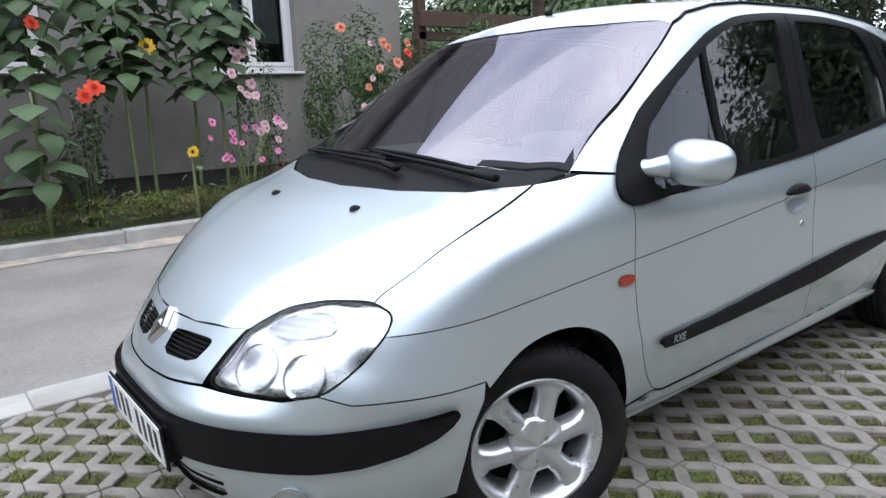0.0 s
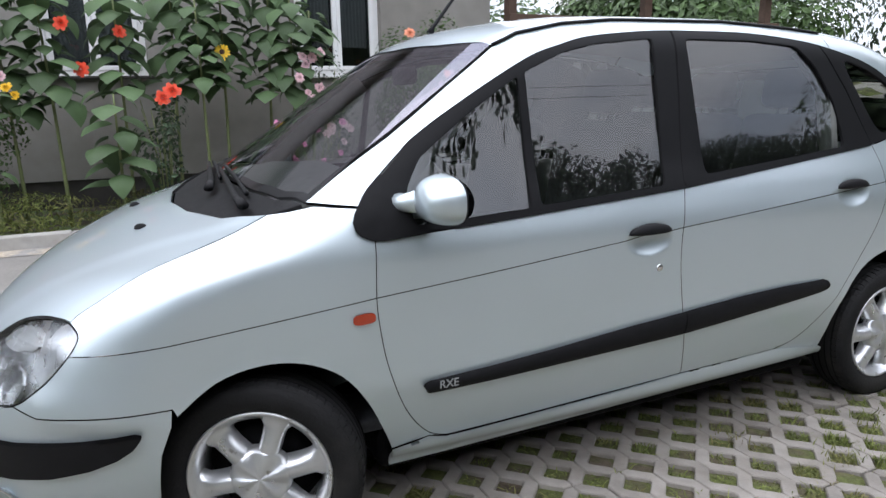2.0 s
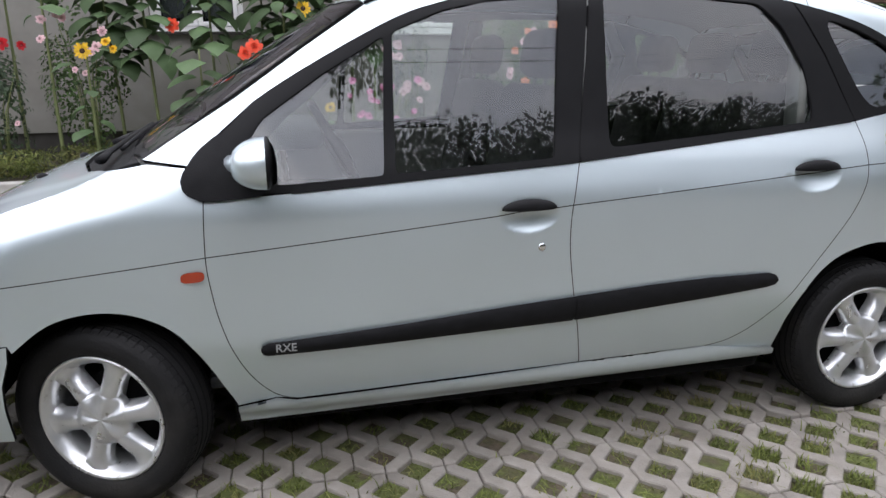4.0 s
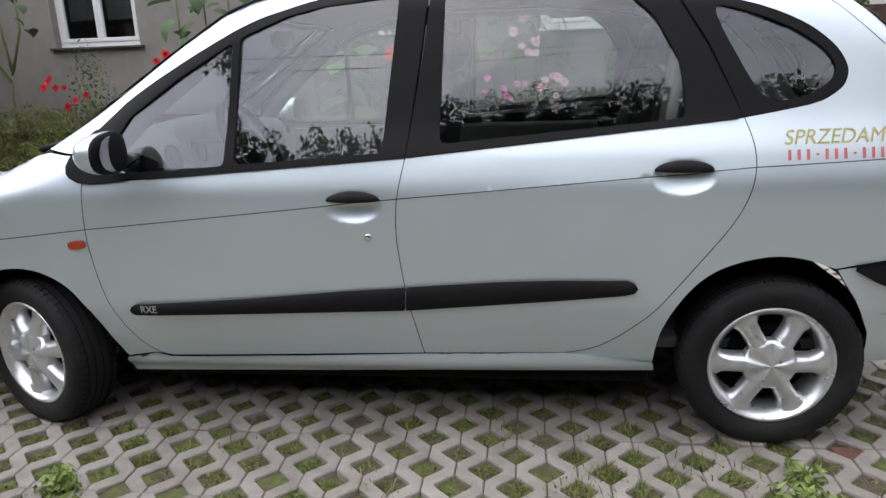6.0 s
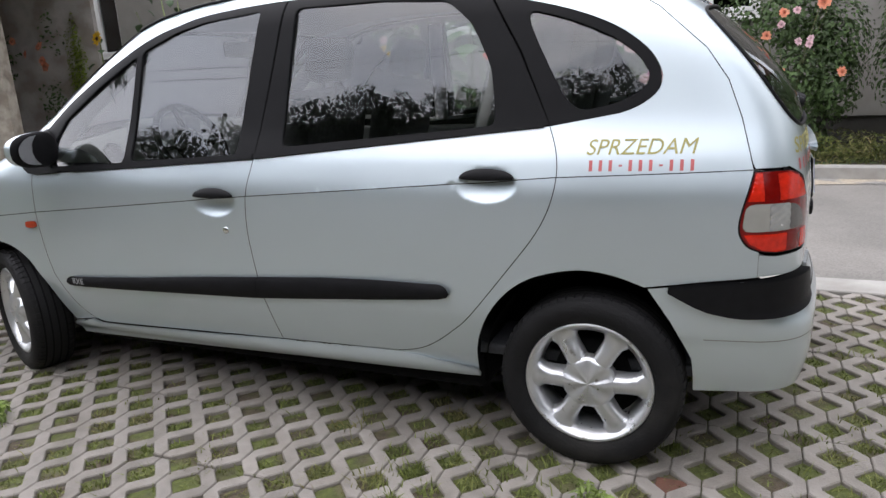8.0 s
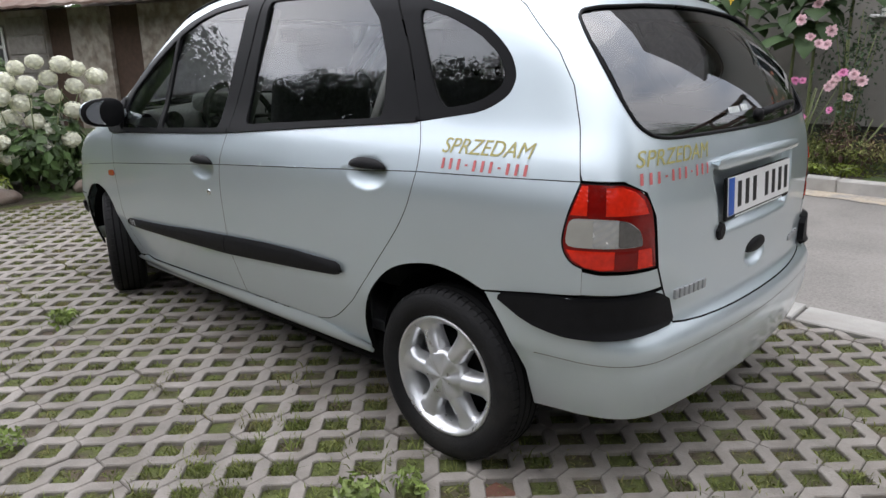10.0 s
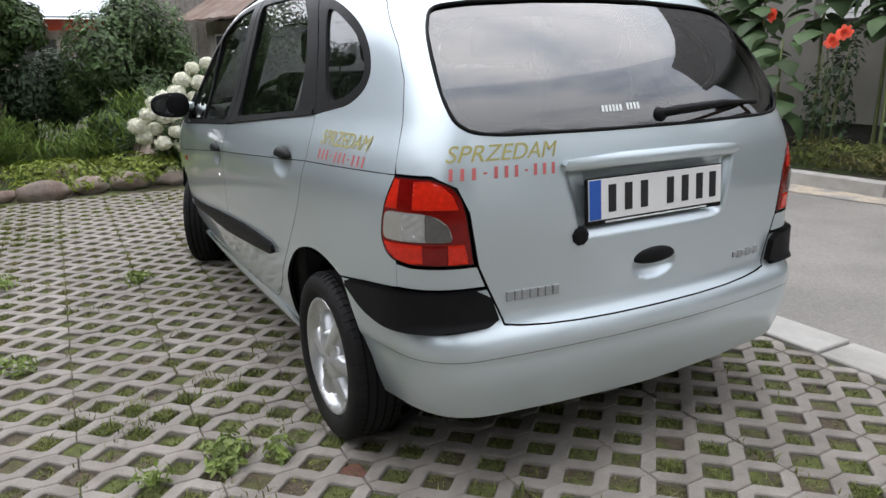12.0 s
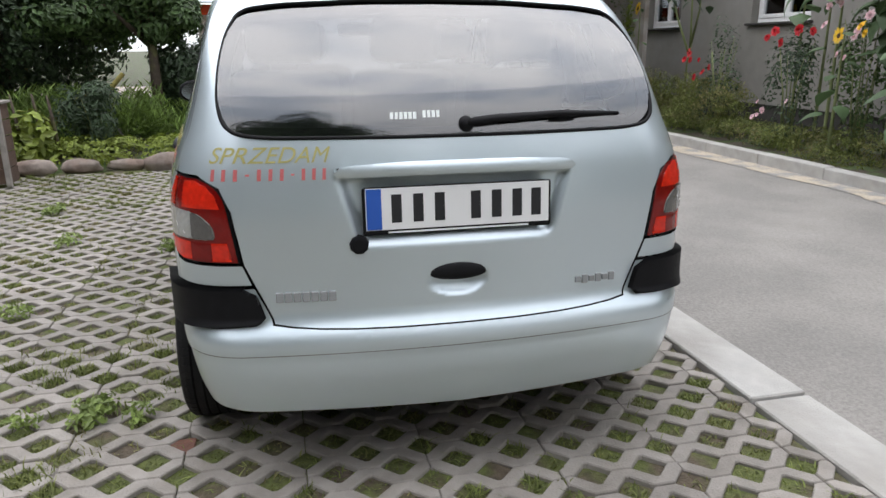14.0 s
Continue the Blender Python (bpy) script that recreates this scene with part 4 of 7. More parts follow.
# ---- plates ----
def plate(m, parent):
    bm = box(bmesh.new(), -0.006, 0.004, -0.268, 0.268, -0.068, 0.063, 0.006)
    holder = part("plate_holder", bm, TRIM, parent, "black plate holder")
    holder.matrix_basis = m
    p = part("plate", box(bmesh.new(), 0.0042, 0.007, -0.26, 0.26, -0.054, 0.060, 0.001), WHITE, holder, "white licence plate")
    part("plate_band", box(bmesh.new(), 0.0072, 0.0082, -0.258, -0.217, -0.052, 0.058), BLUE, holder, "blue plate band")
    for y in (-0.176, -0.116, -0.056, 0.046, 0.106, 0.166, 0.222):
        part("plate_mark", box(bmesh.new(), 0.0072, 0.0080, y - 0.014, y + 0.014, -0.035, 0.042), INK, holder)
    part("holder_line", box(bmesh.new(), 0.0042, 0.005, -0.20, 0.20, -0.064, -0.059), STICKER, holder)
    return holder


plate(Matrix.Translation((2.131, 0, 0.345)) @ pose(0, 0, 0, 0, 4, 0), car)
part("plate_bracket", box(bmesh.new(), 2.03, 2.124, -0.255, 0.255, 0.295, 0.405, 0.008), TRIM, car, "black plate bracket")

# ---- tailgate ----
gate_half = deg((0, 0.5085), (12, 0.509), (20, 0.5112), (26, 0.5155), (30.5, 0.522), (33.3, 0.530), (36.0, 0.636), (37.4, 0.699), (38.6, 0.842), (40.4, 0.906), (44.2, 0.937), (50.2, 0.938)) + round_tail(HATCH[::-1][1:]) + deg((50, 1.425), (25, 1.440), (0, 1.446))
rw_half = deg((0, 1.395), (25, 1.392), (44, 1.380), (50.0, 1.365), (48.6, 1.30), (46.3, 1.226), (43.4, 1.125), (41.2, 1.068), (38.6, 1.042), (34.2, 1.033), (13, 1.030), (0, 1.030))
rear_glass = rw_half + [(-a, z) for a, z in rw_half[::-1][1:-1]]


def hollows(q):
    """The hollow round the plate, and the one behind the tailgate handle."""
    sm = lambda v: np.clip(v, 0, 1) ** 2 * (3 - 2 * np.clip(v, 0, 1))
    wide = np.interp(q[:, 2], [0.745, 0.93], [0.285, 0.335])
    a = sm((wide - abs(q[:, 1])) / 0.03) * sm((q[:, 2] - 0.742) / 0.025) * sm((0.938 - q[:, 2]) / 0.02)
    b = np.clip(1 - ((q[:, 1] - 0.004) / 0.085) ** 2 - ((q[:, 2] - 0.628) / 0.042) ** 2, 0, 1) ** 0.6
    return -0.026 * a - 0.024 * b


gate = panel("tailgate", gate_half + [(-a, z) for a, z in gate_half[::-1][1:-1]], from_tail, PAINT, car, step=0.018, holes=[rounded(rear_glass, 1)], dent=hollows, focus=[(0.34, 0.84, 0.07, 0.13, 0.008), (-0.34, 0.84, 0.07, 0.13, 0.008), (0.0, 0.628, 0.13, 0.06, 0.008)])
pane = panel("rear_window", [rounded(rear_glass, 1)], from_tail, REAR_GLASS, gate, "tinted rear window", step=0.04, thick=0, off=-0.004, gap=0.0, even=0)
pane.visible_shadow = False
panel("rear_window_edge", rounded(rear_glass, 1), from_tail, FRAME, gate, "black window edge", step=0.03, off=-0.016, even=0, gap=-0.004, thick=0.01, holes=[inset(rounded(rear_glass, 1), 0.030)])
bar = panel("plate_garnish", rounded(deg((-22.5, 0.925), (-23.5, 0.938), (-22.0, 0.958), (-10, 0.966), (10, 0.966), (22.0, 0.958), (23.5, 0.938), (22.5, 0.925), (10, 0.928), (-10, 0.928)), 1), from_tail, PAINT, gate, "silver garnish above the plate", step=0.010, off=0.0, thick=0.03, seam=False, dent=lambda q: 0.022 * np.sqrt(np.clip((q[:, 2] - 0.922) * (0.972 - q[:, 2]) / 0.025 ** 2, 0, 1)))
plate(Matrix.Translation((-1.905, 0, 0.838)) @ pose(0, 0, 0, 0, -4, 180), car)
bm = bmesh.new()
bmesh.ops.create_uvsphere(bm, u_segments=28, v_segments=12, radius=1)
for v in bm.verts:
    v.co = (-1.912 + v.co.x * 0.014, 0.004 + v.co.y * 0.083, 0.648 + v.co.z * (0.032 if v.co.z > 0 else 0.020))
part("tailgate_handle", smooth(bm), TRIM, gate, "black tailgate handle")
bm = lathe(bmesh.new(), [(0.0, 0.006), (0.016, 0.006), (0.026, 0.003), (0.028, -0.01)], 9, Matrix.Translation((-1.908, 0.280, 0.745)) @ Matrix.Rotation(radians(-90), 4, "Y"))
part("tailgate_lock", bm, TRIM, gate, "chipped black lock cover")
for y0, y1, z in ((0.512, 0.346, 0.604), (-0.355, -0.490, 0.594)):
    n = 7 if y0 > 0 else 6
    w = (y0 - y1) / n
    for i in range(n):
        yc = y0 - w * (i + 0.5)
        q, nn = skin(*[np.array([[-2.3, yc, z]]), np.array([1.0, 0, 0])], 0.8)
        hgt = 0.014 if y0 > 0 else 0.009 + 0.004 * (i % 2)
        part("badge_mark", box(bmesh.new(), q[0][0] - 0.006, q[0][0] + 0.004, yc - w * 0.42, yc + w * 0.42, z - hgt, z + hgt, 0.002), LIGHT_TRIM, gate, "chrome badge mark")
# rear wiper
SEAL_LINE = skin(*from_tail(dense(rounded(rear_glass, 2), 0.03)), 0.001)[0]
part("window_seal", tube(bmesh.new(), [tuple(p) for p in SEAL_LINE] + [tuple(SEAL_LINE[0])], 0.0055, 6), FRAME, gate, "black rubber window seal")
wp = [(-1.872, -0.03, 1.062), (-1.880, -0.10, 1.072), (-1.862, -0.30, 1.080), (-1.818, -0.50, 1.072)]
part("rear_wiper", tube(bmesh.new(), wp, [0.018, 0.017, 0.014, 0.009], 10, 0.7), TRIM, gate, "black rear wiper arm")
part("wiper_blade", tube(bmesh.new(), [(-1.860, -0.12, 1.052), (-1.845, -0.32, 1.058), (-1.802, -0.535, 1.060)], 0.010, 8), TRIM, gate, "rubber wiper blade")
part("wiper_cap", smooth(lathe(bmesh.new(), [(0, 0.026), (0.014, 0.024), (0.021, 0.014), (0.023, 0)], 18, Matrix.Translation((-1.862, -0.028, 1.058)) @ Matrix.Rotation(radians(-90), 4, "Y"))), TRIM, gate, "black wiper cap")
# rear bumper
rb_half = deg((0, 0.507), (12, 0.5075), (20, 0.5098), (26, 0.5141), (30.5, 0.5203), (33.4, 0.528), (36.1, 0.632), (52, 0.628), (66.5, 0.600), (62.5, 0.50), (58.5, 0.38), (57.0, 0.262), (47, 0.268), (30, 0.262), (0, 0.250))
rear_bumper = panel("rear_bumper", rb_half + [(-a, z) for a, z in rb_half[::-1][1:-1]], from_tail, PAINT, car, step=0.014, dent=lambda q: -0.005 * np.clip((0.452 - q[:, 2]) / 0.014, 0, 1))
# flat grey strip laid on the bumper, painting the shade of its groove
panel("groove_shade", deg((-57, 0.4455), (-57, 0.4485), (57, 0.4485), (57, 0.4455)), from_tail, DASH, rear_bumper, "thin grey strip painted as the shade of a groove", step=0.02, gap=0, off=-0.0015, thick=0)
# near-black sheet added for the shade inside the bumper's gaps
panel("bumper_backing", deg((-55, 0.30), (-55, 0.6), (55, 0.6), (55, 0.30)), from_tail, DARK, car, step=0.05, off=-0.02, thick=0)
part("exhaust", smooth(lathe(bmesh.new(), [(0.022, 0), (0.022, 0.2), (0.019, 0.2), (0.019, 0.02)], 16, Matrix.Translation((-1.60, -0.45, 0.245)) @ Matrix.Rotation(radians(-90), 4, "Y"))), DARK, car, "exhaust tip")
# wipers and aerial
for pts in ([(1.285, 0.17, 0), (1.262, 0.05, 0), (1.185, -0.60, 0)], [(1.245, 0.60, 0), (1.245, 0.48, 0), (1.205, -0.10, 0)]):
    q, n = skin([(x, y, 1.6) for x, y, z in pts], (0, 0, -1), 1.2, 0.022)
    part("wiper_arm", tube(bmesh.new(), [tuple(p) for p in q], [0.017, 0.012, 0.007], 10, 0.7), TRIM, car, "black wiper arm")
    xs = np.linspace(pts[1][0] - 0.030, pts[2][0] - 0.020, 8)
    ys = np.linspace(pts[1][1] - 0.02, pts[2][1] - 0.06, 8)
    q, n = skin([(x, y, 1.6) for x, y in zip(xs, ys)], (0, 0, -1), 1.2, 0.010)
    part("wiper_blade", tube(bmesh.new(), [tuple(p) for p in q], 0.007, 8), TRIM, car, "rubber wiper blade")
q, n = skin([(0.40, 0.0, 1.9)], (0, 0, -1), 1.2)
base = Vector(q[0])
part("aerial", tube(bmesh.new(), [base, base + Vector((-0.01, 0, 0.02)), base + Vector((-0.32, 0, 0.40))], [0.018, 0.008, 0.0025], 8), TRIM, car, "black roof aerial")


# ---- wheels ----
def wheel(m, sgn):
    w = new("wheel")
    w.parent = car
    w.matrix_basis = m
    turn = Matrix.Rotation(radians(-90), 4, "X")       # lathe axis to +y, the outer face
    prof = [(0.184, 0.045), (0.194, 0.070), (0.208, 0.082), (0.232, 0.090), (0.254, 0.088), (0.268, 0.081), (0.277, 0.068), (0.2815, 0.04), (0.2825, 0.0), (0.2815, -0.04), (0.277, -0.068), (0.268, -0.080), (0.24, -0.088), (0.205, -0.06)]
    bm = lathe(bmesh.new(), prof, 72, turn)
    tyre = part("tyre", smooth(bm), RUBBER, w, "worn black tyre")
    for y in (-0.045, -0.015, 0.015, 0.045):
        part("tread_groove", smooth(lathe(bmesh.new(), [(0.279, y - 0.004), (0.2832, y - 0.003), (0.2832, y + 0.003), (0.279, y + 0.004)], 48, turn)), DARK, tyre)
    K = 0.935     # rim to the tyre's height
    bm = bmesh.new()
    for k in range(64):     # shoulder blocks of the tread
        spin = Matrix.Rotation(2 * math.pi * k / 64, 4, "Y")
        for side in (1, -1):
            vs = [bm.verts.new(spin @ Vector((u * 0.0105, side * y, r))) for u in (-1, 1) for y, r in ((0.048, 0.2835), (0.066, 0.2805), (0.079, 0.271), (0.066, 0.262), (0.048, 0.262))]
            for f in ((0, 1, 2, 3, 4), (9, 8, 7, 6, 5), (0, 5, 6, 1), (1, 6, 7, 2), (2, 7, 8, 3)):
                bm.faces.new([vs[i] for i in f])
    bmesh.ops.recalc_face_normals(bm, faces=bm.faces)
    tagged(part("tread", bm, RUBBER, tyre), kind="stuff")
    rim = part("rim", smooth(lathe(bmesh.new(), [(r * K, h) for r, h in ((0.208, 0.062), (0.212, 0.074), (0.208, 0.079), (0.200, 0.076), (0.192, 0.062), (0.180, 0.052), (0.176, 0.0), (0.176, -0.06))], 64, turn)), ALLOY, w, "scuffed silver alloy rim")
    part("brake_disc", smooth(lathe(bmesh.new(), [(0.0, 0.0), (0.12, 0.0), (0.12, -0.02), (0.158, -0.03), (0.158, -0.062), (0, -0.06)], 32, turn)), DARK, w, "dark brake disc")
    for k in range(6):
        rot = Matrix.Rotation(radians(60 * k + 30), 4, "Y")
        bm = bmesh.new()
        rows = []
        for r, half, h, low in ((0.045, 0.034, 0.068, 0.02), (0.085, 0.033, 0.074, 0.02), (0.125, 0.033, 0.069, 0.02), (0.155, 0.037, 0.062, 0.02), (0.176, 0.056, 0.057, 0.02), (0.190, 0.084, 0.060, 0.02), (0.199, 0.103, 0.064, 0.02)):
            rows.append([bm.verts.new(rot @ Vector((s * half * K, y, r * K))) for s, y in ((-1, low), (-0.9, h - 0.012), (-0.5, h), (0, h + 0.004), (0.5, h), (0.9, h - 0.012), (1, low))])
        for a, b in zip(rows, rows[1:]):
            for i in range(6):
                bm.faces.new((a[i], a[i + 1], b[i + 1], b[i]))
        part("spoke", smooth(bm), ALLOY, rim)
    bm = lathe(bmesh.new(), [(0.0, 0.079), (0.03, 0.080), (0.052, 0.079), (0.072, 0.074), (0.083, 0.068), (0.086, 0.058), (0.086, 0.04)], 60, turn)
    for v in bm.verts:
        rr, a = math.hypot(v.co.x, v.co.z), math.atan2(v.co.x, v.co.z)
        if rr > 0.02:
            v.co.y += 0.0060 * math.cos(6 * (a - radians(30))) * min(1, rr / 0.05)
    part("hub_cap", smooth(bm), ALLOY, rim, "silver hub cap")
    return w


wheel(pose(1.270, 0.735, 0.272, 0, 12, -22), 1)
wheel(pose(-1.29, 0.752, 0.280, 0, 0, 0), 1)
wheel(pose(1.270, -0.735, 0.272, 0, 0, 180 - 22), -1)
wheel(pose(-1.29, -0.752, 0.280, 0, 0, 180), -1)
# wheel wells, floor
for x in (1.26, -1.28):
    for sgn in (1, -1):
        bm = bmesh.new()
        rows = []
        for y in (0.86 if x > 0 else 0.84, 0.55):
            rows.append([bm.verts.new((x + 0.345 * math.cos(radians(a)), sgn * (y - 0.09), 0.275 + 0.345 * math.sin(radians(a)))) for a in (range(4, 193, 7) if x > 0 else range(-12, 177, 7))])
        for i in range(len(rows[0]) - 1):
            bm.faces.new((rows[0][i], rows[0][i + 1], rows[1][i + 1], rows[1][i]))
        c = [bm.verts.new((v.co.x, sgn * 0.52, v.co.z)) for v in rows[1]]
        bm.faces.new(c)
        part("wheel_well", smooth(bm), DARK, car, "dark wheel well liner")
# set low and near black, to deepen the shade below the car
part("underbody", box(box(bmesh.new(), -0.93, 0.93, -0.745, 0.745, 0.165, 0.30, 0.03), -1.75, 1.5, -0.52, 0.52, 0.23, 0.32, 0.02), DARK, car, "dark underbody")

# ---- inside the car ----
part("cabin_floor", box(bmesh.new(), -1.70, 1.0, -0.74, 0.74, 0.30, 0.34, 0.01), CLOTH, car, "dark carpet")


def seat(x, y, wide, rest=True):
    s = new("seat")
    s.parent = car
    s.matrix_basis = pose(x, y, 0.34)
    part("seat_cushion", smooth(box(bmesh.new(), -0.22, 0.28, -wide, wide, 0.08, 0.30, 0.06, 3)), CLOTH, s)
    bm = smooth(box(bmesh.new(), -0.06, 0.07, -wide, wide, 0.24, 0.86, 0.055, 3))
    bmesh.ops.transform(bm, matrix=Matrix.Translation((-0.22, 0, 0)) @ Matrix.Rotation(radians(-12), 4, "Y"), verts=bm.verts)
    part("seat_back", bm, CLOTH, s)
    if rest:
        bm = smooth(box(bmesh.new(), -0.05, 0.05, -0.13, 0.13, 0.90, 1.07, 0.045, 3))
        bmesh.ops.transform(bm, matrix=Matrix.Translation((-0.24, 0, -0.02)) @ Matrix.Rotation(radians(-10), 4, "Y"), verts=bm.verts)
        part("headrest", bm, CLOTH, s)
        for yy in (-0.05, 0.05):
            part("headrest_post", tube(bmesh.new(), [(-0.385, yy, 0.80), (-0.42, yy, 0.92)], 0.006, 6), CHROME, s)


for y in (0.36, -0.36):
    seat(0.22, y, 0.25)
for y in (0.44, 0.0, -0.44):
    seat(-0.68, y, 0.20)
bm = bmesh.new()
prof = [(1.19, 0.985), (1.0, 1.025), (0.84, 1.018), (0.76, 0.985), (0.73, 0.92), (0.75, 0.76), (0.80, 0.55), (1.15, 0.45)]
rows = [[bm.verts.new((x, y, z + (0.03 * math.cos(y * 4)))) for x, z in prof] for y in np.linspace(-0.70, 0.70, 15)]
for a, b in zip(rows, rows[1:]):
    for i in range(len(prof) - 1):
        bm.faces.new((a[i], a[i + 1], b[i + 1], b[i]))
part("dashboard", smooth(bm), DASH, car, "grey plastic dashboard")
for y in (0.62, 0.42, 0.05, -0.62):
    part("air_vent", smooth(lathe(bmesh.new(), [(0.0, 0.0), (0.035, 0.004), (0.045, 0.012), (0.05, 0.0)], 20, Matrix.Translation((0.742, y, 0.955)) @ Matrix.Rotation(radians(-75), 4, "Y"))), TRIM, car, "round air vent")
wheel_m = Matrix.Translation((0.545, 0.36, 0.965)) @ Matrix.Rotation(radians(-62), 4, "Y")
ring = [wheel_m @ Vector((0.185 * math.cos(a), 0.185 * math.sin(a), 0)) for a in np.linspace(0, 2 * math.pi, 33)]
sw = part("steering_wheel", tube(bmesh.new(), ring, 0.016, 8), TRIM, car, "black steering wheel")
part("steering_hub", smooth(lathe(bmesh.new(), [(0, 0.03), (0.05, 0.028), (0.075, 0.01), (0.08, -0.03)], 24, wheel_m)), TRIM, sw)
for a in (0, 180, 270):
    v = wheel_m @ Vector((0.18 * math.cos(radians(a + 90)), 0.18 * math.sin(radians(a + 90)), 0))
    part("steering_spoke", tube(bmesh.new(), [wheel_m @ Vector((0, 0, 0)), v], 0.018, 8, 0.6), TRIM, sw)
cowl = smooth(box(bmesh.new(), 0.60, 0.80, 0.22, 0.50, 0.99, 1.085, 0.035, 3))
part("instrument_cowl", cowl, DASH, car, "grey instrument cowl")
part("mirror_inside", smooth(box(bmesh.new(), 0.50, 0.53, -0.11, 0.11, 1.33, 1.40, 0.02)), TRIM, car, "inside mirror")
roof_in = [(x * 0.96 - 0.02, y * 0.95) for x, y in roof_loop]
panel("headlining", roof_in, from_top, LIGHT_TRIM, car, "pale headlining", step=0.08, off=-0.045, thick=0)
part("parcel_shelf", box(bmesh.new(), -1.72, -1.02, -0.60, 0.60, 0.935, 0.955, 0.008), DASH, car, "grey parcel shelf")
for sgn in (1, -1):
    q, n = on_side([(-0.95, 1.05), (-1.0, 1.30), (-0.90, 1.45)], -0.04)
    part("belt_pillar", tube(bmesh.new(), [(p[0], sgn * p[1], p[2]) for p in q], 0.035, 8), DASH, car)
    q, n = on_side([(-0.17, 0.98), (-0.20, 1.25), (-0.22, 1.46)], -0.04)
    part("belt_pillar", tube(bmesh.new(), [(p[0], sgn * p[1], p[2]) for p in q], 0.035, 8), DASH, car)
    q, n = on_side([(0.93, 0.98), (0.75, 1.16), (0.48, 1.38)], -0.05)
    part("inner_pillar", tube(bmesh.new(), [(p[0], sgn * p[1], p[2]) for p in q], 0.036, 8), DASH, car)
    part("door_card", box(bmesh.new(), -0.88, 0.80, sgn * 0.765 - 0.02, sgn * 0.765 + 0.02, 0.34, 0.93, 0.015), LIGHT_TRIM if sgn < 0 else DASH, car, "door lining")


# ---- words on the car ----
def words(text, size, place, right, up, material, parent, shear=0.0, name="lettering", bold=0.0):
    cu = bpy.data.curves.new(name, "FONT")
    cu.body, cu.size, cu.shear, cu.offset, cu.extrude, cu.align_x = text, size, shear, bold, 0.0006, "LEFT"
    tmp = bpy.data.objects.new(name, cu)
    scene.collection.objects.link(tmp)
    me = bpy.data.meshes.new_from_object(tmp.evaluated_get(bpy.context.evaluated_depsgraph_get()))
    bpy.data.objects.remove(tmp)
    me.materials.clear()
    me.materials.append(material)
    ob = new(name, me)
    ob.parent = parent
    xs = [v.co.x for v in me.vertices]
    x0, span = min(xs), max(xs) - min(xs)
    return ob, me, x0, span


def wrap(me, x0, span, wide, view, at, sgn, off=0.0016):
    """Bends flat letters onto the skin: at gives the view's place of the text's start; sgn its direction."""
    s = wide / span
    uv = np.array([(at[0] + sgn * (v.co.x - x0) * s, at[1] + v.co.y * s * 1.0) for v in me.vertices])
    o, d, r = view(uv)
    q, n = skin(o, d, r, off)
    for v, p, m in zip(me.vertices, q, n):
        v.co = p + m * (0.0004 if v.co.z > 0 else 0)
    me.update()


def sale_sign(view, at, sgn, wide):
    ob, me, x0, span = words("SPRZEDAM", 0.06, None, None, None, YELLOW_VINYL, car, 0.25, "sale_lettering", 0.0)
    wrap(me, x0, span, wide, view, at, sgn)
    tagged(ob, "yellow slanted sale lettering on the paint")
    w = wide / 11
    for i in range(11):
        a = at[0] + sgn * w * (i + 0.5)
        h = 0.0025 if i in (3, 7) else 0.015
        panel("sale_bar", [(a - w * 0.17, at[1] - 0.030 - h), (a - w * 0.17, at[1] - 0.030 + h), (a + w * 0.17, at[1] - 0.030 + h), (a + w * 0.17, at[1] - 0.030 - h)], view, RED_VINYL, car, "red vinyl bar", step=0.03, off=0.0012, gap=0, thick=0)


sale_sign(from_side, (-1.278, 0.982), -1, 0.300)
sale_sign(from_tail, (42.2 * ROUND, 0.970), -1, 18.2 * ROUND)
ob, me, x0, span = words("RXE", 0.03, None, None, None, LIGHT_TRIM, car, 0.0, "trim_lettering", 0.0004)
wrap(me, x0, span, 0.058, from_side, (0.790, 0.467), -1, 0.020)
tagged(ob, "small silver trim letters")
for a0, a1, z in ((13.5, 8.0, 1.083), (7.0, 3.2, 1.086)):
    n = 6 if a0 > 8 else 4
    for i in range(n):
        c = a0 + (a1 - a0) * (i + 0.5) / n
        panel("window_sticker", deg((c - 0.33, z - 0.008), (c - 0.33, z + 0.010), (c + 0.33, z + 0.010), (c + 0.33, z - 0.008)), from_tail, STICKER, gate, "white sticker mark", step=0.02, off=0.0015, gap=0, thick=0)


# ---- ground ----
def sheet(name, x0, x1, y0, y1, z, material, label, category, n=2, kind="structure", edge=0.0):
    vs = []
    for j in range(n + 1):
        for i in range(n + 1):
            y = y0 + (y1 - y0) * j / n
            if edge and j in (0, n):
                y += random.uniform(-edge, edge)
            vs.append((x0 + (x1 - x0) * i / n, y, z))
    fs = [(j * (n + 1) + i, j * (n + 1) + i + 1, (j + 1) * (n + 1) + i + 1, (j + 1) * (n + 1) + i) for j in range(n) for i in range(n)]
    return tagged(raw(name, vs, fs, material), label, category, "", kind)


sheet("ground", -700, 700, -700, 700, -0.062, GARDEN, "soil with moss and weeds all round", "ground")
sheet("road", -60, 60, -4.66, -1.38, -0.004, ASPHALT, "worn pale grey asphalt lane", "road", 8)


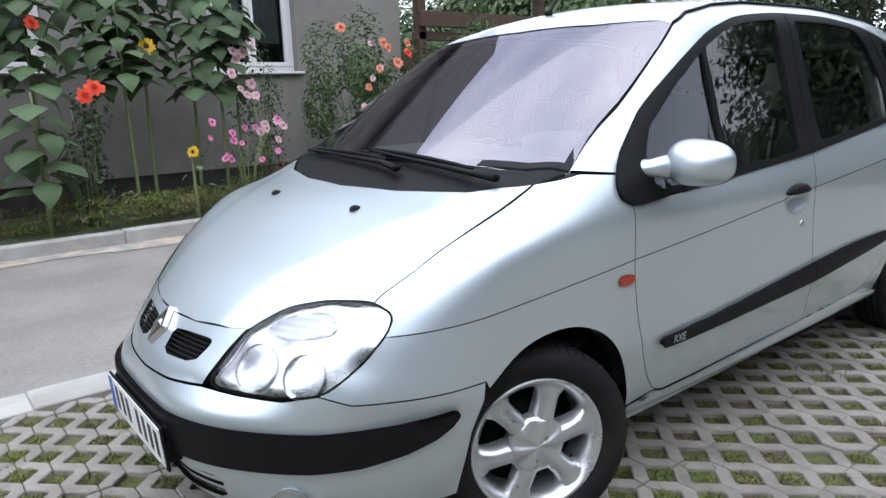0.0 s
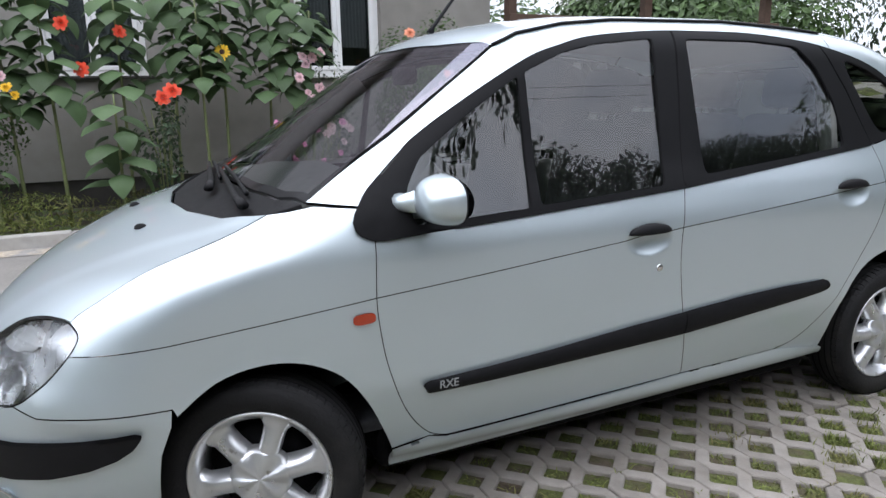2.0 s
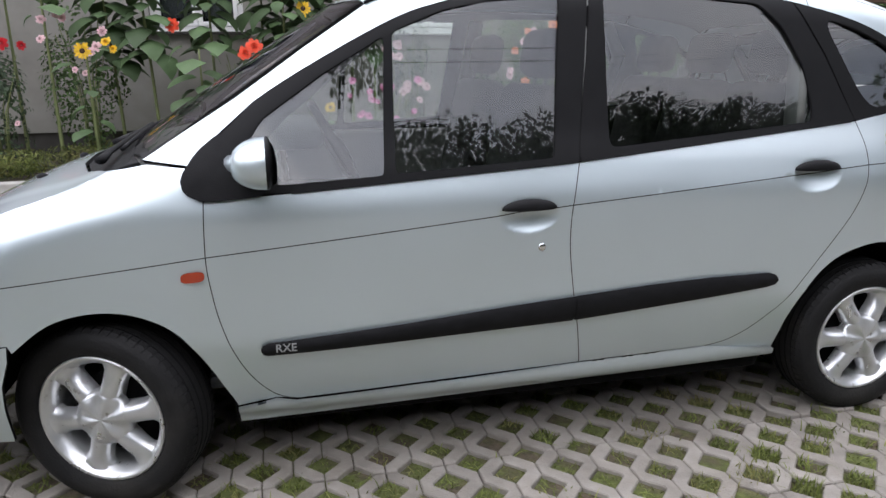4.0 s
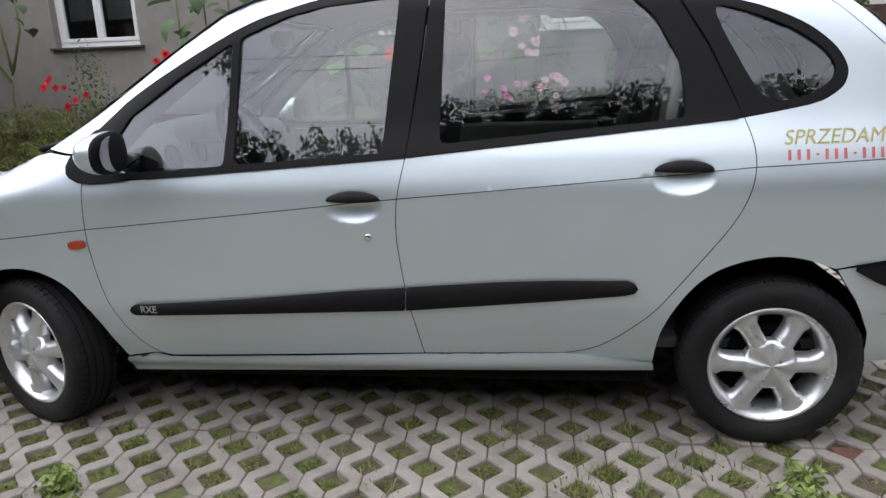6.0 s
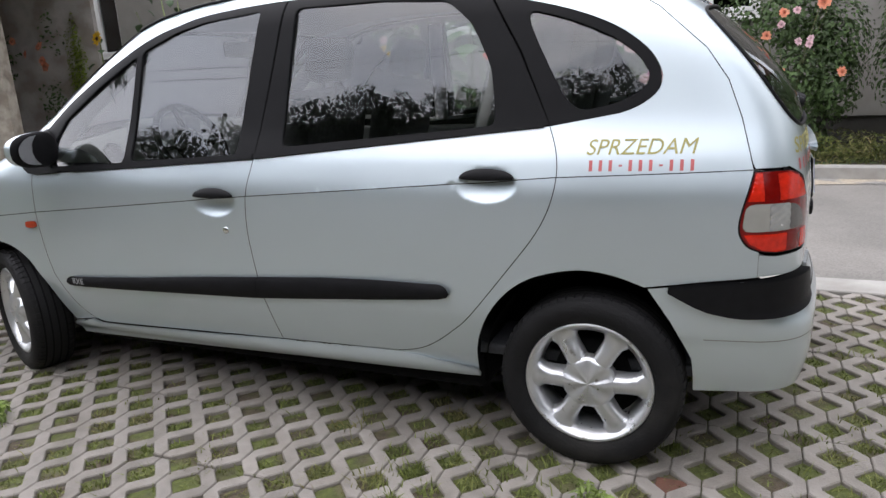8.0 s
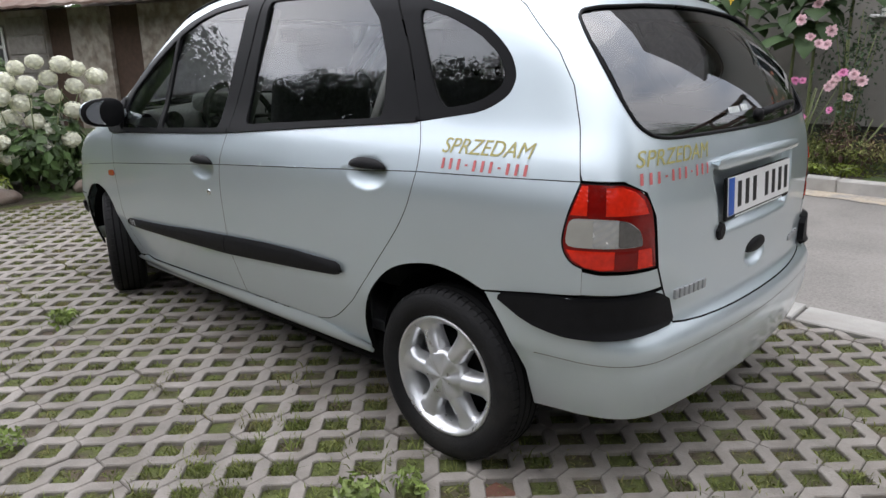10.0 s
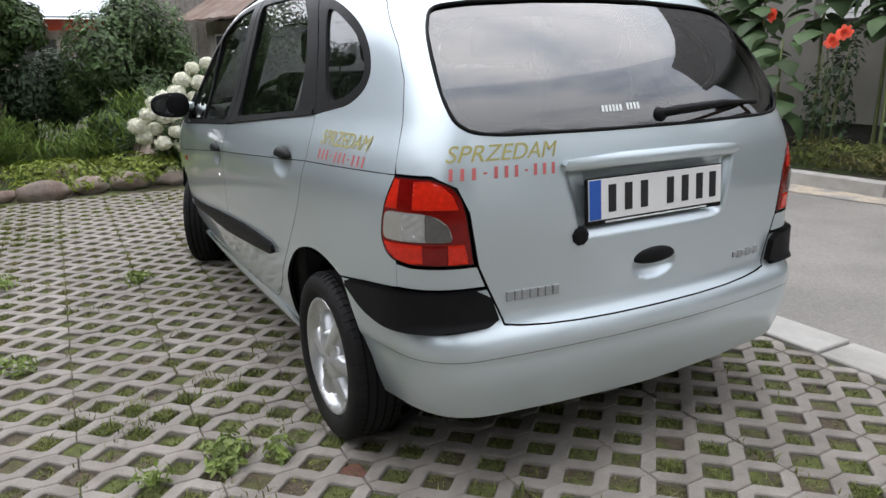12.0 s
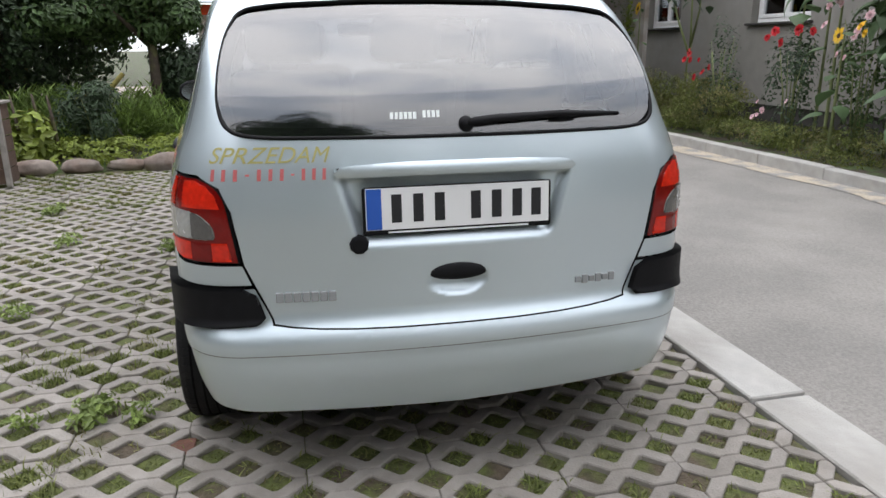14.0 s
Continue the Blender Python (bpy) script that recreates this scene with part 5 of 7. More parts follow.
def strip(name, x0, x1, ya, yb, z, material, label, category, step=0.12, rough=0.12):
    """A long strip with an uneven edge on its side ya."""
    n = int((x1 - x0) / step)
    vs, fs = [], []
    for i in range(n + 1):
        x = x0 + (x1 - x0) * i / n
        w = noise.noise(Vector((x * 0.9, 0, 0))) * rough + noise.noise(Vector((x * 4.1, 3, 0))) * rough * 0.5
        vs += [(x, ya + w, z), (x, yb, z + 0.004)]
    fs = [(2 * i, 2 * i + 2, 2 * i + 3, 2 * i + 1) for i in range(n)]
    return tagged(raw(name, vs, fs, material), label, category, "", "structure")


strip("road_edge", -16, 14, -4.36, -4.65, 0.0015, SAND, "sandy dusty strip along the kerb", "road")
bed = [(x, y, 0.09 + 0.03 * noise.noise(Vector((x, y, 0)) * 1.5)) for y in np.linspace(-6.62, -4.77, 8) for x in np.linspace(-30, 16, 90)]
tagged(raw("flower_bed", bed, [(j * 90 + i, j * 90 + i + 1, (j + 1) * 90 + i + 1, (j + 1) * 90 + i) for j in range(7) for i in range(89)], GARDEN, smooth=True), "dark soil of the flower bed by the house", "flower bed", "", "structure")
front = []
for j, x in enumerate(np.linspace(4.42, 16, 26)):
    for y in np.linspace(-4.0, 16, 50):
        front.append((x + (0.06 * noise.noise(Vector((y, 1, 0)) * 1.3) if j == 0 else 0), y, -0.03 + min(1, (x - 4.42) / 0.8) * 0.16 + 0.05 * noise.noise(Vector((x, y, 4)) * 0.8)))
tagged(raw("garden_soil", front, [(j * 50 + i, j * 50 + i + 1, (j + 1) * 50 + i + 1, (j + 1) * 50 + i) for j in range(25) for i in range(49)], GARDEN, smooth=True), "garden soil beyond the parking place", "garden", "", "structure")

# ---- house ----
WALL_Y = -6.60
SILL, HEAD = 1.60, 2.95
WINDOWS = [(-1.84, -0.68), (1.10, 2.20), (4.85, 6.12), (8.12, 9.28)]
bm = bmesh.new()
cols = [-3.5] + [v for w in WINDOWS for v in w] + [14.0]
for i in range(0, len(cols), 2):
    box(bm, cols[i], cols[i + 1], WALL_Y - 0.35, WALL_Y, 0.42, 4.80)
for a, b in WINDOWS:
    box(bm, a, b, WALL_Y - 0.35, WALL_Y, 0.42, SILL)
    box(bm, a, b, WALL_Y - 0.35, WALL_Y, HEAD, 4.80)
house = tagged(part("wall_north", bm, PLASTER), "grey plastered house wall with white windows", "wall", "", "structure")
bm = box(bmesh.new(), -3.5, -3.16, -13, WALL_Y - 0.36, 0.0, 4.4)
tagged(part("wall_east", bm, PLASTER), "grey plastered gable wall of the house", "wall", "", "structure")
tagged(part("trim", box(bmesh.new(), -3.48, 14.0, WALL_Y - 0.33, WALL_Y - 0.03, -0.05, 0.418), PLINTH), "dark recessed plinth below the wall", "plinth", "", "structure")
bm = bmesh.new()
vs = [bm.verts.new(v) for v in ((-3.9, WALL_Y + 0.45, 4.30), (14.4, WALL_Y + 0.45, 4.30), (14.4, -10, 9.1), (-3.9, -10, 9.1), (-3.9, WALL_Y + 0.45, 4.42), (14.4, WALL_Y + 0.45, 4.42), (14.4, -10, 9.22), (-3.9, -10, 9.22))]
for f in ((0, 1, 2, 3), (7, 6, 5, 4), (0, 4, 5, 1), (1, 5, 6, 2), (2, 6, 7, 3), (3, 7, 4, 0)):
    bm.faces.new([vs[i] for i in f])
tagged(part("roof", bm, TILES), "dark grey tiled roof of the house", "roof", "", "structure")
for k, (a, b) in enumerate(WINDOWS):
    win = thing("window_%d" % (k + 1), "white plastic window with two sashes and net curtain", "window", kind="structure")
    y0 = WALL_Y - 0.12
    fr = bmesh.new()
    for x0, x1, z0, z1 in ((a, b, SILL, SILL + 0.065), (a, b, HEAD - 0.065, HEAD), (a, a + 0.065, SILL + 0.065, HEAD - 0.065), (b - 0.065, b, SILL + 0.065, HEAD - 0.065)):
        box(fr, x0, x1, y0 - 0.07, y0, z0, z1, 0.006)
    part("window_frame", fr, PVC, win)
    mid = (a + b) / 2
    for x0, x1 in ((a + 0.067, mid - 0.002), (mid + 0.002, b - 0.067)):
        sash = bmesh.new()
        z0, z1 = SILL + 0.067, HEAD - 0.067
        for u0, u1, w0, w1 in ((x0, x1, z0, z0 + 0.055), (x0, x1, z1 - 0.055, z1), (x0, x0 + 0.055, z0 + 0.055, z1 - 0.055), (x1 - 0.055, x1, z0 + 0.055, z1 - 0.055)):
            box(sash, u0, u1, y0 - 0.05, y0 + 0.012, w0, w1, 0.008)
        sh = part("sash", sash, PVC, win)
        pn = part("pane", box(bmesh.new(), x0 + 0.05, x1 - 0.05, y0 - 0.03, y0 - 0.025, z0 + 0.05, z1 - 0.05), PANE, sh, "dark window pane")
        pn.visible_shadow = False
        n = 40
        cv, cf = [], []
        top, low = z1 - 0.06, z0 + (0.30 if k % 2 == 0 else 0.10)
        for i in range(n + 1):
            x = x0 + 0.06 + (x1 - x0 - 0.12) * i / n
            cv += [(x, y0 - 0.13 + 0.014 * math.sin(i * 1.3), low + 0.012 * math.sin(i * 2.1)), (x, y0 - 0.13 + 0.010 * math.sin(i * 1.3), top)]
        cf = [(2 * i, 2 * i + 2, 2 * i + 3, 2 * i + 1) for i in range(n)]
        raw("curtain", cv, cf, CURTAIN, win, "white net curtain", True)
    part("window_sill", box(bmesh.new(), a - 0.06, b + 0.06, WALL_Y - 0.10, WALL_Y + 0.07, SILL - 0.035, SILL - 0.002, 0.008), PLINTH if k else PVC, win, "window sill")
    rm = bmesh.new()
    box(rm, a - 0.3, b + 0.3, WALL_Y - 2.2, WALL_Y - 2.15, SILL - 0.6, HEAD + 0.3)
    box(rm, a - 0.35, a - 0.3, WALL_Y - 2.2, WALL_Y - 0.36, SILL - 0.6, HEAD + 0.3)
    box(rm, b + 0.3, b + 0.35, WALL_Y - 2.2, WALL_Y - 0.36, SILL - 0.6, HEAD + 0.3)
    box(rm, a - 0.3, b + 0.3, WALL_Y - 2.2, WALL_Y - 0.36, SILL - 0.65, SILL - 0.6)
    part("room_behind", rm, ROOM, win, "room behind the window, its dimness put into the colour")

# open timber lean-to at the end of the house
lean = thing("lean_to", "open dark timber lean-to with a pale panel", "shelter")
for x, y in ((-3.75, -6.45), (-6.2, -6.45), (-8.8, -6.45)):
    part("post", box(bmesh.new(), x - 0.07, x + 0.07, y - 0.07, y + 0.07, 0.0, 2.9, 0.01), BROWN_WOOD, lean)
part("beam", box(bmesh.new(), -9.0, -3.66, -6.53, -6.38, 2.02, 2.14, 0.01), BROWN_WOOD, lean)
part("beam", box(bmesh.new(), -9.0, -3.66, -6.36, -6.30, 2.20, 2.42, 0.01), BROWN_WOOD, lean)
part("beam", box(bmesh.new(), -9.0, -3.6, -6.55, -6.2, 2.92, 3.05, 0.01), BROWN_WOOD, lean)
part("pale_panel", box(bmesh.new(), -6.8, -4.6, -6.62, -6.58, 1.72, 1.96, 0.005), PVC, lean, "pale panel")
part("back_wall", box(bmesh.new(), -9.0, -3.6, -9.0, -8.95, 0.0, 2.0, 0.005), BROWN_WOOD, lean)


# ---- plants ----
RNG = np.random.default_rng(7)


def unit(v):
    return v / (np.linalg.norm(v, axis=-1, keepdims=True) + 1e-9)


def leaf_mesh(at, face, size, lean_down=0.3, narrow=0.55):
    """Folded leaves at places, with facing directions and lengths. Returns verts and faces."""
    n = len(at)
    side = unit(np.cross(face, RNG.normal(size=(n, 3))))
    along = unit(np.cross(side, face))
    along[:, 2] -= lean_down
    along = unit(along)
    s = size[:, None]
    v = np.stack([at, at + along * s * 0.42 + side * s * narrow * 0.5 + face * s * 0.10, at + along * s, at + along * s * 0.42 - side * s * narrow * 0.5 + face * s * 0.10], 1).reshape(-1, 3)
    b = np.arange(n)[:, None] * 4
    f = np.concatenate([b + [0, 1, 2], b + [0, 2, 3]], 0)
    return v, f


def cloud(n, centre, radii, lumps=9, hollow=0.55):
    """Places and directions in a lumpy, gappy crown."""
    centre, radii = np.array(centre, float), np.array(radii, float)
    hub = unit(RNG.normal(size=(lumps, 3))) * RNG.uniform(0.45, 0.85, (lumps, 1))
    rad = RNG.uniform(0.28, 0.5, lumps)
    k = RNG.integers(0, lumps, n)
    d = unit(RNG.normal(size=(n, 3)))
    p = hub[k] + d * (rad[k] * RNG.uniform(hollow, 1.08, n) ** 0.6)[:, None]
    face = unit(d + 0.5 * unit(p) + [0, 0, 0.55])
    return centre + p * radii, face


def foliage(name, crowns, size, material, parent, label="", narrow=0.55, droop=0.3):
    """crowns: (count, centre, radii, lumps). One mesh of many small leaves."""
    P, D = zip(*[cloud(c[0], c[1], c[2], *(c[3:] or (9,))) for c in crowns])
    P, D = np.concatenate(P), np.concatenate(D)
    P[:, 2] = np.maximum(P[:, 2], 0.02)
    v, f = leaf_mesh(P, D, RNG.uniform(0.6, 1.3, len(P)) * size, droop, narrow)
    return raw(name, v, f, material, parent, label)


def bloom(parent, at, r, material, layers=3, n=9, face=(0, 0.5, 0.6), name="flower", label="", centre=None, cup=0.5):
    """A flower of petals in rings."""
    at, face = np.array(at, float), unit(np.array(face, float))
    a = unit(np.cross(face, [0.3, 0.2, 1.0]))
    b = np.cross(face, a)
    V, F = [], []
    for layer in range(layers):
        rr = r * (1 - 0.28 * layer)
        up = r * (0.10 + cup * 0.5 * layer / max(layers, 1))
        for k in range(n):
            t = 2 * math.pi * (k + 0.5 * layer) / n + RNG.normal() * 0.08
            w = math.pi / n * 1.25
            d0, d1, d2 = (a * math.cos(x) + b * math.sin(x) for x in (t, t - w, t + w))
            i = len(V)
            q = rr * RNG.uniform(0.85, 1.1)
            e1, e2 = d0 * 0.65 + d1 * 0.35, d0 * 0.65 + d2 * 0.35
            V += [at + d0 * r * 0.08, at + d1 * q * 0.66 + face * up * 0.8, at + e1 * q + face * up, at + e2 * q + face * up, at + d2 * q * 0.66 + face * up * 0.8]
            F += [(i, i + 1, i + 2), (i, i + 2, i + 3), (i, i + 3, i + 4)]
    ob = raw(name, V, F, material, parent, label)
    if centre:
        bm = lathe(bmesh.new(), [(0.0, r * 0.16), (r * 0.22, r * 0.13), (r * 0.36, 0.0)], 12, Matrix.Translation(at) @ Vector(face).to_track_quat("Z", "Y").to_matrix().to_4x4())
        part("flower_centre", bm, centre, ob)
    return ob


def stems(name, lines, radius, material, parent):
    bm = bmesh.new()
    for line in lines:
        tube(bm, line, [radius * (1.25 - 0.75 * i / max(1, len(line) - 1)) for i in range(len(line))], 6)
    ob = part(name, bm, material, parent)
    return tagged(ob, kind="stuff") if len(lines) > 1 else ob


def heart(at, out, length, droop):
    """A large heart-shaped, drooping leaf: verts and faces."""
    at, out = np.array(at, float), np.array([*out, 0.0])
    out = out / np.linalg.norm(out)
    side = np.array([-out[1], out[0], 0.0])
    V, F = [], []
    prof = [(0.0, 0.05), (-0.05, 0.26), (0.10, 0.40), (0.30, 0.45), (0.52, 0.39), (0.72, 0.27), (0.88, 0.13), (1.0, 0.01)]
    for s, w in prof:
        mid = at + out * length * s * math.cos(droop * (0.4 + 0.6 * s)) + np.array([0, 0, 1]) * length * (0.10 * math.sin(math.pi * s) - s * math.sin(droop * (0.4 + 0.6 * s)))
        lift = np.array([0, 0, -length * w * 0.30])
        V += [mid + side * w * length + lift, mid, mid - side * w * length + lift]
    for i in range(len(prof) - 1):
        a, b = 3 * i, 3 * i + 3
        F += [(a, a + 1, b + 1, b), (a + 1, a + 2, b + 2, b + 1)]
    return V, F


def sunflower(x, y, height, leaf=0.24, low=0.45, heads=(), lean=(0, 0), gap=0.13, label="tall sunflower with broad green leaves in the bed", material=None, turn=0.0, branch=0):
    p = thing("sunflower", label, "plant", group="sunflowers by the wall")
    n = 8
    line = [(x + lean[0] * (i / n) ** 1.5, y + lean[1] * (i / n) ** 1.5, 0.06 + (height - 0.06) * i / n) for i in range(n + 1)]
    stems("stem", [line], 0.018, STEM, p)
    at = lambda z: (float(np.interp(z, [q[2] for q in line], [q[0] for q in line])), float(np.interp(z, [q[2] for q in line], [q[1] for q in line])))
    V, F, z, a = [], [], height * low, turn + RNG.uniform(0, 6.28)
    while z < height + 0.02:
        sx, sy = at(z)
        size = leaf * RNG.uniform(0.55, 1.15) * (0.55 if z > height - 0.12 else 1.0)
        pet = 0.11 * RNG.uniform(0.7, 1.8)
        o = (math.cos(a), math.sin(a) * 0.7 + 0.35)
        v, f = heart((sx + o[0] * pet, sy + o[1] * pet, z + pet * 0.25), o, size, RNG.uniform(0.25, 1.25))
        i0 = len(V)
        V += v
        F += [tuple(i + i0 for i in g) for g in f]
        z += gap * RNG.uniform(0.6, 1.3)
        a += 2.4
    raw("leaves", V, F, material or SUN_LEAF, p, "", True)
    for hz, r, off in heads:
        sx, sy = at(hz)
        bloom(p, (sx + off[0], sy + off[1], hz), r, PETAL_YELLOW, 2, 15, (0.15, 1, 0.15), "flower_head", "yellow sunflower head", SEED, 0.1)
    return p


# tall sunflowers behind, a short broad-leaved one in front
for x, y, h, low in ((2.45, -5.75, 2.30, 0.50), (2.05, -5.6, 2.55, 0.55), (1.42, -5.65, 2.45, 0.62), (0.62, -5.55, 2.35, 0.66), (0.38, -5.75, 2.65, 0.62), (-0.12, -5.8, 2.70, 0.60), (-0.38, -5.65, 2.45, 0.62), (0.9, -5.9, 2.7, 0.60), (-0.62, -5.8, 2.30, 0.66)):
    sunflower(x, y, h, 0.29, low + RNG.uniform(-0.12, 0.08), heads=[(1.80, 0.09, (0.06, 0.36))] if x == 0.38 else (), lean=(RNG.uniform(-0.08, 0.08), RNG.uniform(0.0, 0.12)), gap=0.030)
sunflower(1.52, -5.15, 1.38, 0.36, 0.36, gap=0.055, label="young sunflower with very large drooping leaves")
sunflower(2.62, -5.2, 1.40, 0.24, 0.40, heads=[(1.36, 0.09, (0.02, 0.05))], label="short sunflower with one yellow head")
sunflower(0.20, -5.05, 0.80, 0.12, 0.5, heads=[(0.76, 0.06, (0.0, 0.03))], label="small sunflower with a yellow head near the kerb")
for x, y, h in ((3.05, -5.5, 2.35), (3.45, -5.7, 2.45), (3.75, -5.6, 2.2)):
    sunflower(x, y, h, 0.27, 0.72, gap=0.11, label="tall sunflower with bare stem and drooping top leaves")
sunflower(7.25, -5.35, 1.90, 0.13, 0.5, heads=[(1.86, 0.11, (0.0, 0.04))], gap=0.2, label="slender sunflower with one yellow head")


def bush(name, label, x, y, wide, tall, count, material, leaf=0.05, flowers=(), deep=None, group="", base=0.1, stemsn=7, category="bush", narrow=0.55):
    p = thing(name, label, category, group=group)
    lines = []
    for k in range(stemsn):
        a = 2 * math.pi * k / stemsn + RNG.uniform(-0.3, 0.3)
        r = wide * RNG.uniform(0.3, 0.9)
        lines.append([(x + 0.04 * math.cos(a), y + 0.04 * math.sin(a), base - 0.05), (x + r * 0.4 * math.cos(a), y + r * 0.3 * math.sin(a), base + tall * 0.5), (x + r * math.cos(a), y + r * 0.6 * math.sin(a), base + tall * RNG.uniform(0.8, 0.98))])
    stems("stalk", lines, 0.008, STEM, p)
    foliage("leaves", [(count, (x, y, base + tall * 0.56), (wide, (deep or wide * 0.7), tall * 0.56), 14)], leaf, material, p, "", narrow)
    for mat_, r, places in flowers:
        for q in places:
            bloom(p, q, r * RNG.uniform(0.75, 1.15), mat_, 4, 8, (RNG.uniform(-0.4, 0.4), 1, RNG.uniform(0.0, 0.6)), "flower", cup=0.9)
    return p


spread = lambda n, x0, x1, y0, y1, z0, z1: [(RNG.uniform(x0, x1), RNG.uniform(y0, y1), RNG.uniform(z0, z1)) for _ in range(n)]
bush("dahlia", "dahlia with coral red flowers on thin stems", 1.10, -5.4, 0.30, 1.35, 500, DULL_LEAF, 0.07, [(PETAL_ORANGE, 0.085, [(1.06, -5.28, 1.33), (0.96, -5.30, 1.40), (1.40, -5.35, 1.98), (1.78, -5.3, 1.62), (1.9, -5.3, 2.05)])], category="flower")
bush("cosmos", "pink cosmos flowers on feathery stems", -0.45, -5.25, 0.42, 0.85, 700, LEAF, 0.035, [(PETAL_PINK, 0.045, spread(13, -0.85, 0.0, -5.15, -4.98, 0.62, 1.06))], category="flower", narrow=0.25)
bush("mallow", "tall pale pink mallow by the window", -0.78, -5.5, 0.32, 1.55, 800, DULL_LEAF, 0.05, [(PETAL_PALE, 0.06, spread(9, -0.75, -0.35, -5.35, -5.2, 1.25, 1.82) + spread(6, -1.0, -0.6, -5.3, -5.2, 0.8, 1.2))], category="flower")
bush("rose_bush", "tall rose bush with peach roses at the house corner", -2.10, -5.55, 0.70, 1.95, 9000, LEAF, 0.06, [(PETAL_PEACH, 0.06, spread(9, -2.6, -1.6, -5.1, -4.95, 0.9, 2.05)), (PETAL_PALE, 0.045, spread(10, -2.6, -1.6, -5.1, -5.0, 0.7, 1.9)), (PETAL_ORANGE, 0.07, [(-2.62, -5.2, 1.75)])], group="rose bushes")
bush("rose_bush", "rose bush with dark red roses under the window", 3.62, -5.45, 0.38, 1.30, 1100, DULL_LEAF, 0.055, [(PETAL_RED, 0.065, [(3.95, -5.3, 1.36), (3.82, -5.3, 1.43), (3.70, -5.3, 1.30), (3.42, -5.3, 1.44), (3.25, -5.35, 1.42)]), (PETAL_PALE, 0.04, spread(5, 3.2, 3.9, -5.2, -5.1, 0.3, 0.75))], group="rose bushes")
bush("rose_bush", "slender rose bush with red roses", 4.85, -5.3, 0.32, 1.35, 600, DULL_LEAF, 0.05, [(PETAL_RED, 0.05, spread(8, 4.6, 5.3, -5.15, -5.0, 0.85, 1.45))], group="rose bushes")
bush("rose_bush", "rose bush with pale pink roses", 2.75, -5.65, 0.45, 1.75, 1500, LEAF, 0.055, [(PETAL_PALE, 0.05, spread(9, 2.3, 3.1, -5.35, -5.25, 1.1, 1.75)), (PETAL_YELLOW, 0.06, [(2.42, -5.2, 1.45), (2.36, -5.2, 1.38)])], group="rose bushes")
bush("climbing_rose", "dense dark climbing rose with coral flowers by the wall", 8.95, -5.6, 0.72, 2.35, 10000, LEAF, 0.065, [(PETAL_PEACH, 0.075, [(8.82, -5.12, 1.90), (8.59, -5.12, 1.70), (8.30, -5.15, 1.80), (8.28, -5.15, 1.58), (8.24, -5.15, 1.50), (9.03, -5.1, 1.22), (9.11, -5.1, 1.83), (9.3, -5.1, 1.45)])])
bush("ivy", "slender post grown over with yellow-green ivy", 7.98, -5.55, 0.17, 2.1, 2200, LIME_LEAF, 0.055, deep=0.16, category="climber")
bush("shrub", "dense dark green shrub behind the lane", -3.55, -5.2, 0.80, 1.75, 14000, LEAF, 0.055, category="shrub")
bush("barberry", "low dark red-brown barberry in the bed", -0.95, -5.25, 0.38, 0.55, 900, BROWN_WOOD, 0.04, category="shrub")
bush("stonecrop", "low yellow-green cushion plant at the kerb", -0.85, -4.98, 0.45, 0.12, 900, LIME_LEAF, 0.035, category="plant", deep=0.12)
branchy = thing("dry_sunflower", "leafless branching sunflower stalk with a few drooping leaves", "plant")
stems("stem", [[(6.15, -5.6, 0.1), (6.15, -5.6, 1.0), (6.05, -5.6, 1.35)], [(6.12, -5.6, 1.15), (6.45, -5.55, 1.7), (6.6, -5.5, 2.2)], [(6.1, -5.6, 1.25), (5.85, -5.55, 1.8), (5.8, -5.5, 2.3)], [(6.1, -5.6, 1.3), (6.15, -5.6, 1.9), (6.2, -5.6, 2.5)]], 0.016, STEM, branchy)
V, F = [], []
for q in spread(14, 5.6, 6.7, -5.6, -5.4, 1.75, 2.4):
    v, f = heart(q, (RNG.normal(), RNG.normal()), 0.13, 1.0)
    F += [tuple(i + len(V) for i in g) for g in f]
    V += v
raw("leaves", V, F, DULL_LEAF, branchy, "", True)
# weeds and low green along the bed
weeds = tagged(foliage("bed_weeds", [(2600, (x, -5.35, 0.22), (0.95, 0.55, 0.20), 16) for x in np.arange(-2.5, 9.5, 1.6)], 0.06, GRASS, None, "", 0.25, -0.3), "low weeds and leaves covering the flower bed", "weeds", "", "stuff")
tall = tagged(foliage("bed_grass", [(2600, (x, -5.35, 0.48), (0.75, 0.45, 0.42), 16) for x in (5.0, 5.9, 6.8, 7.7)], 0.07, GRASS, None, "", 0.22, -0.6), "tall rough grass and weeds in the bed", "grass", "", "stuff")

# ---- garden ahead of the car ----
MEADOW = mat("fresh meadow grass", (0.15, 0.225, 0.050), 0.65, 0, 0.3, 4, island=0.4, sub=0.25)
hyd = thing("hydrangea", "white hydrangea bush full of large round blooms", "bush")
hx, hy = 4.98, 0.05
stems("stalk", [[(hx, hy, 0.0), (hx + 0.3 * math.cos(a), hy + 0.35 * math.sin(a), 0.5), (hx + 0.45 * math.cos(a), hy + 0.6 * math.sin(a), 1.0)] for a in np.arange(0, 6.2, 0.5)], 0.008, STEM, hyd)
foliage("leaves", [(1500, (hx, hy, 0.55), (0.50, 0.72, 0.52), 12)], 0.11, LEAF, hyd, "", 0.7)
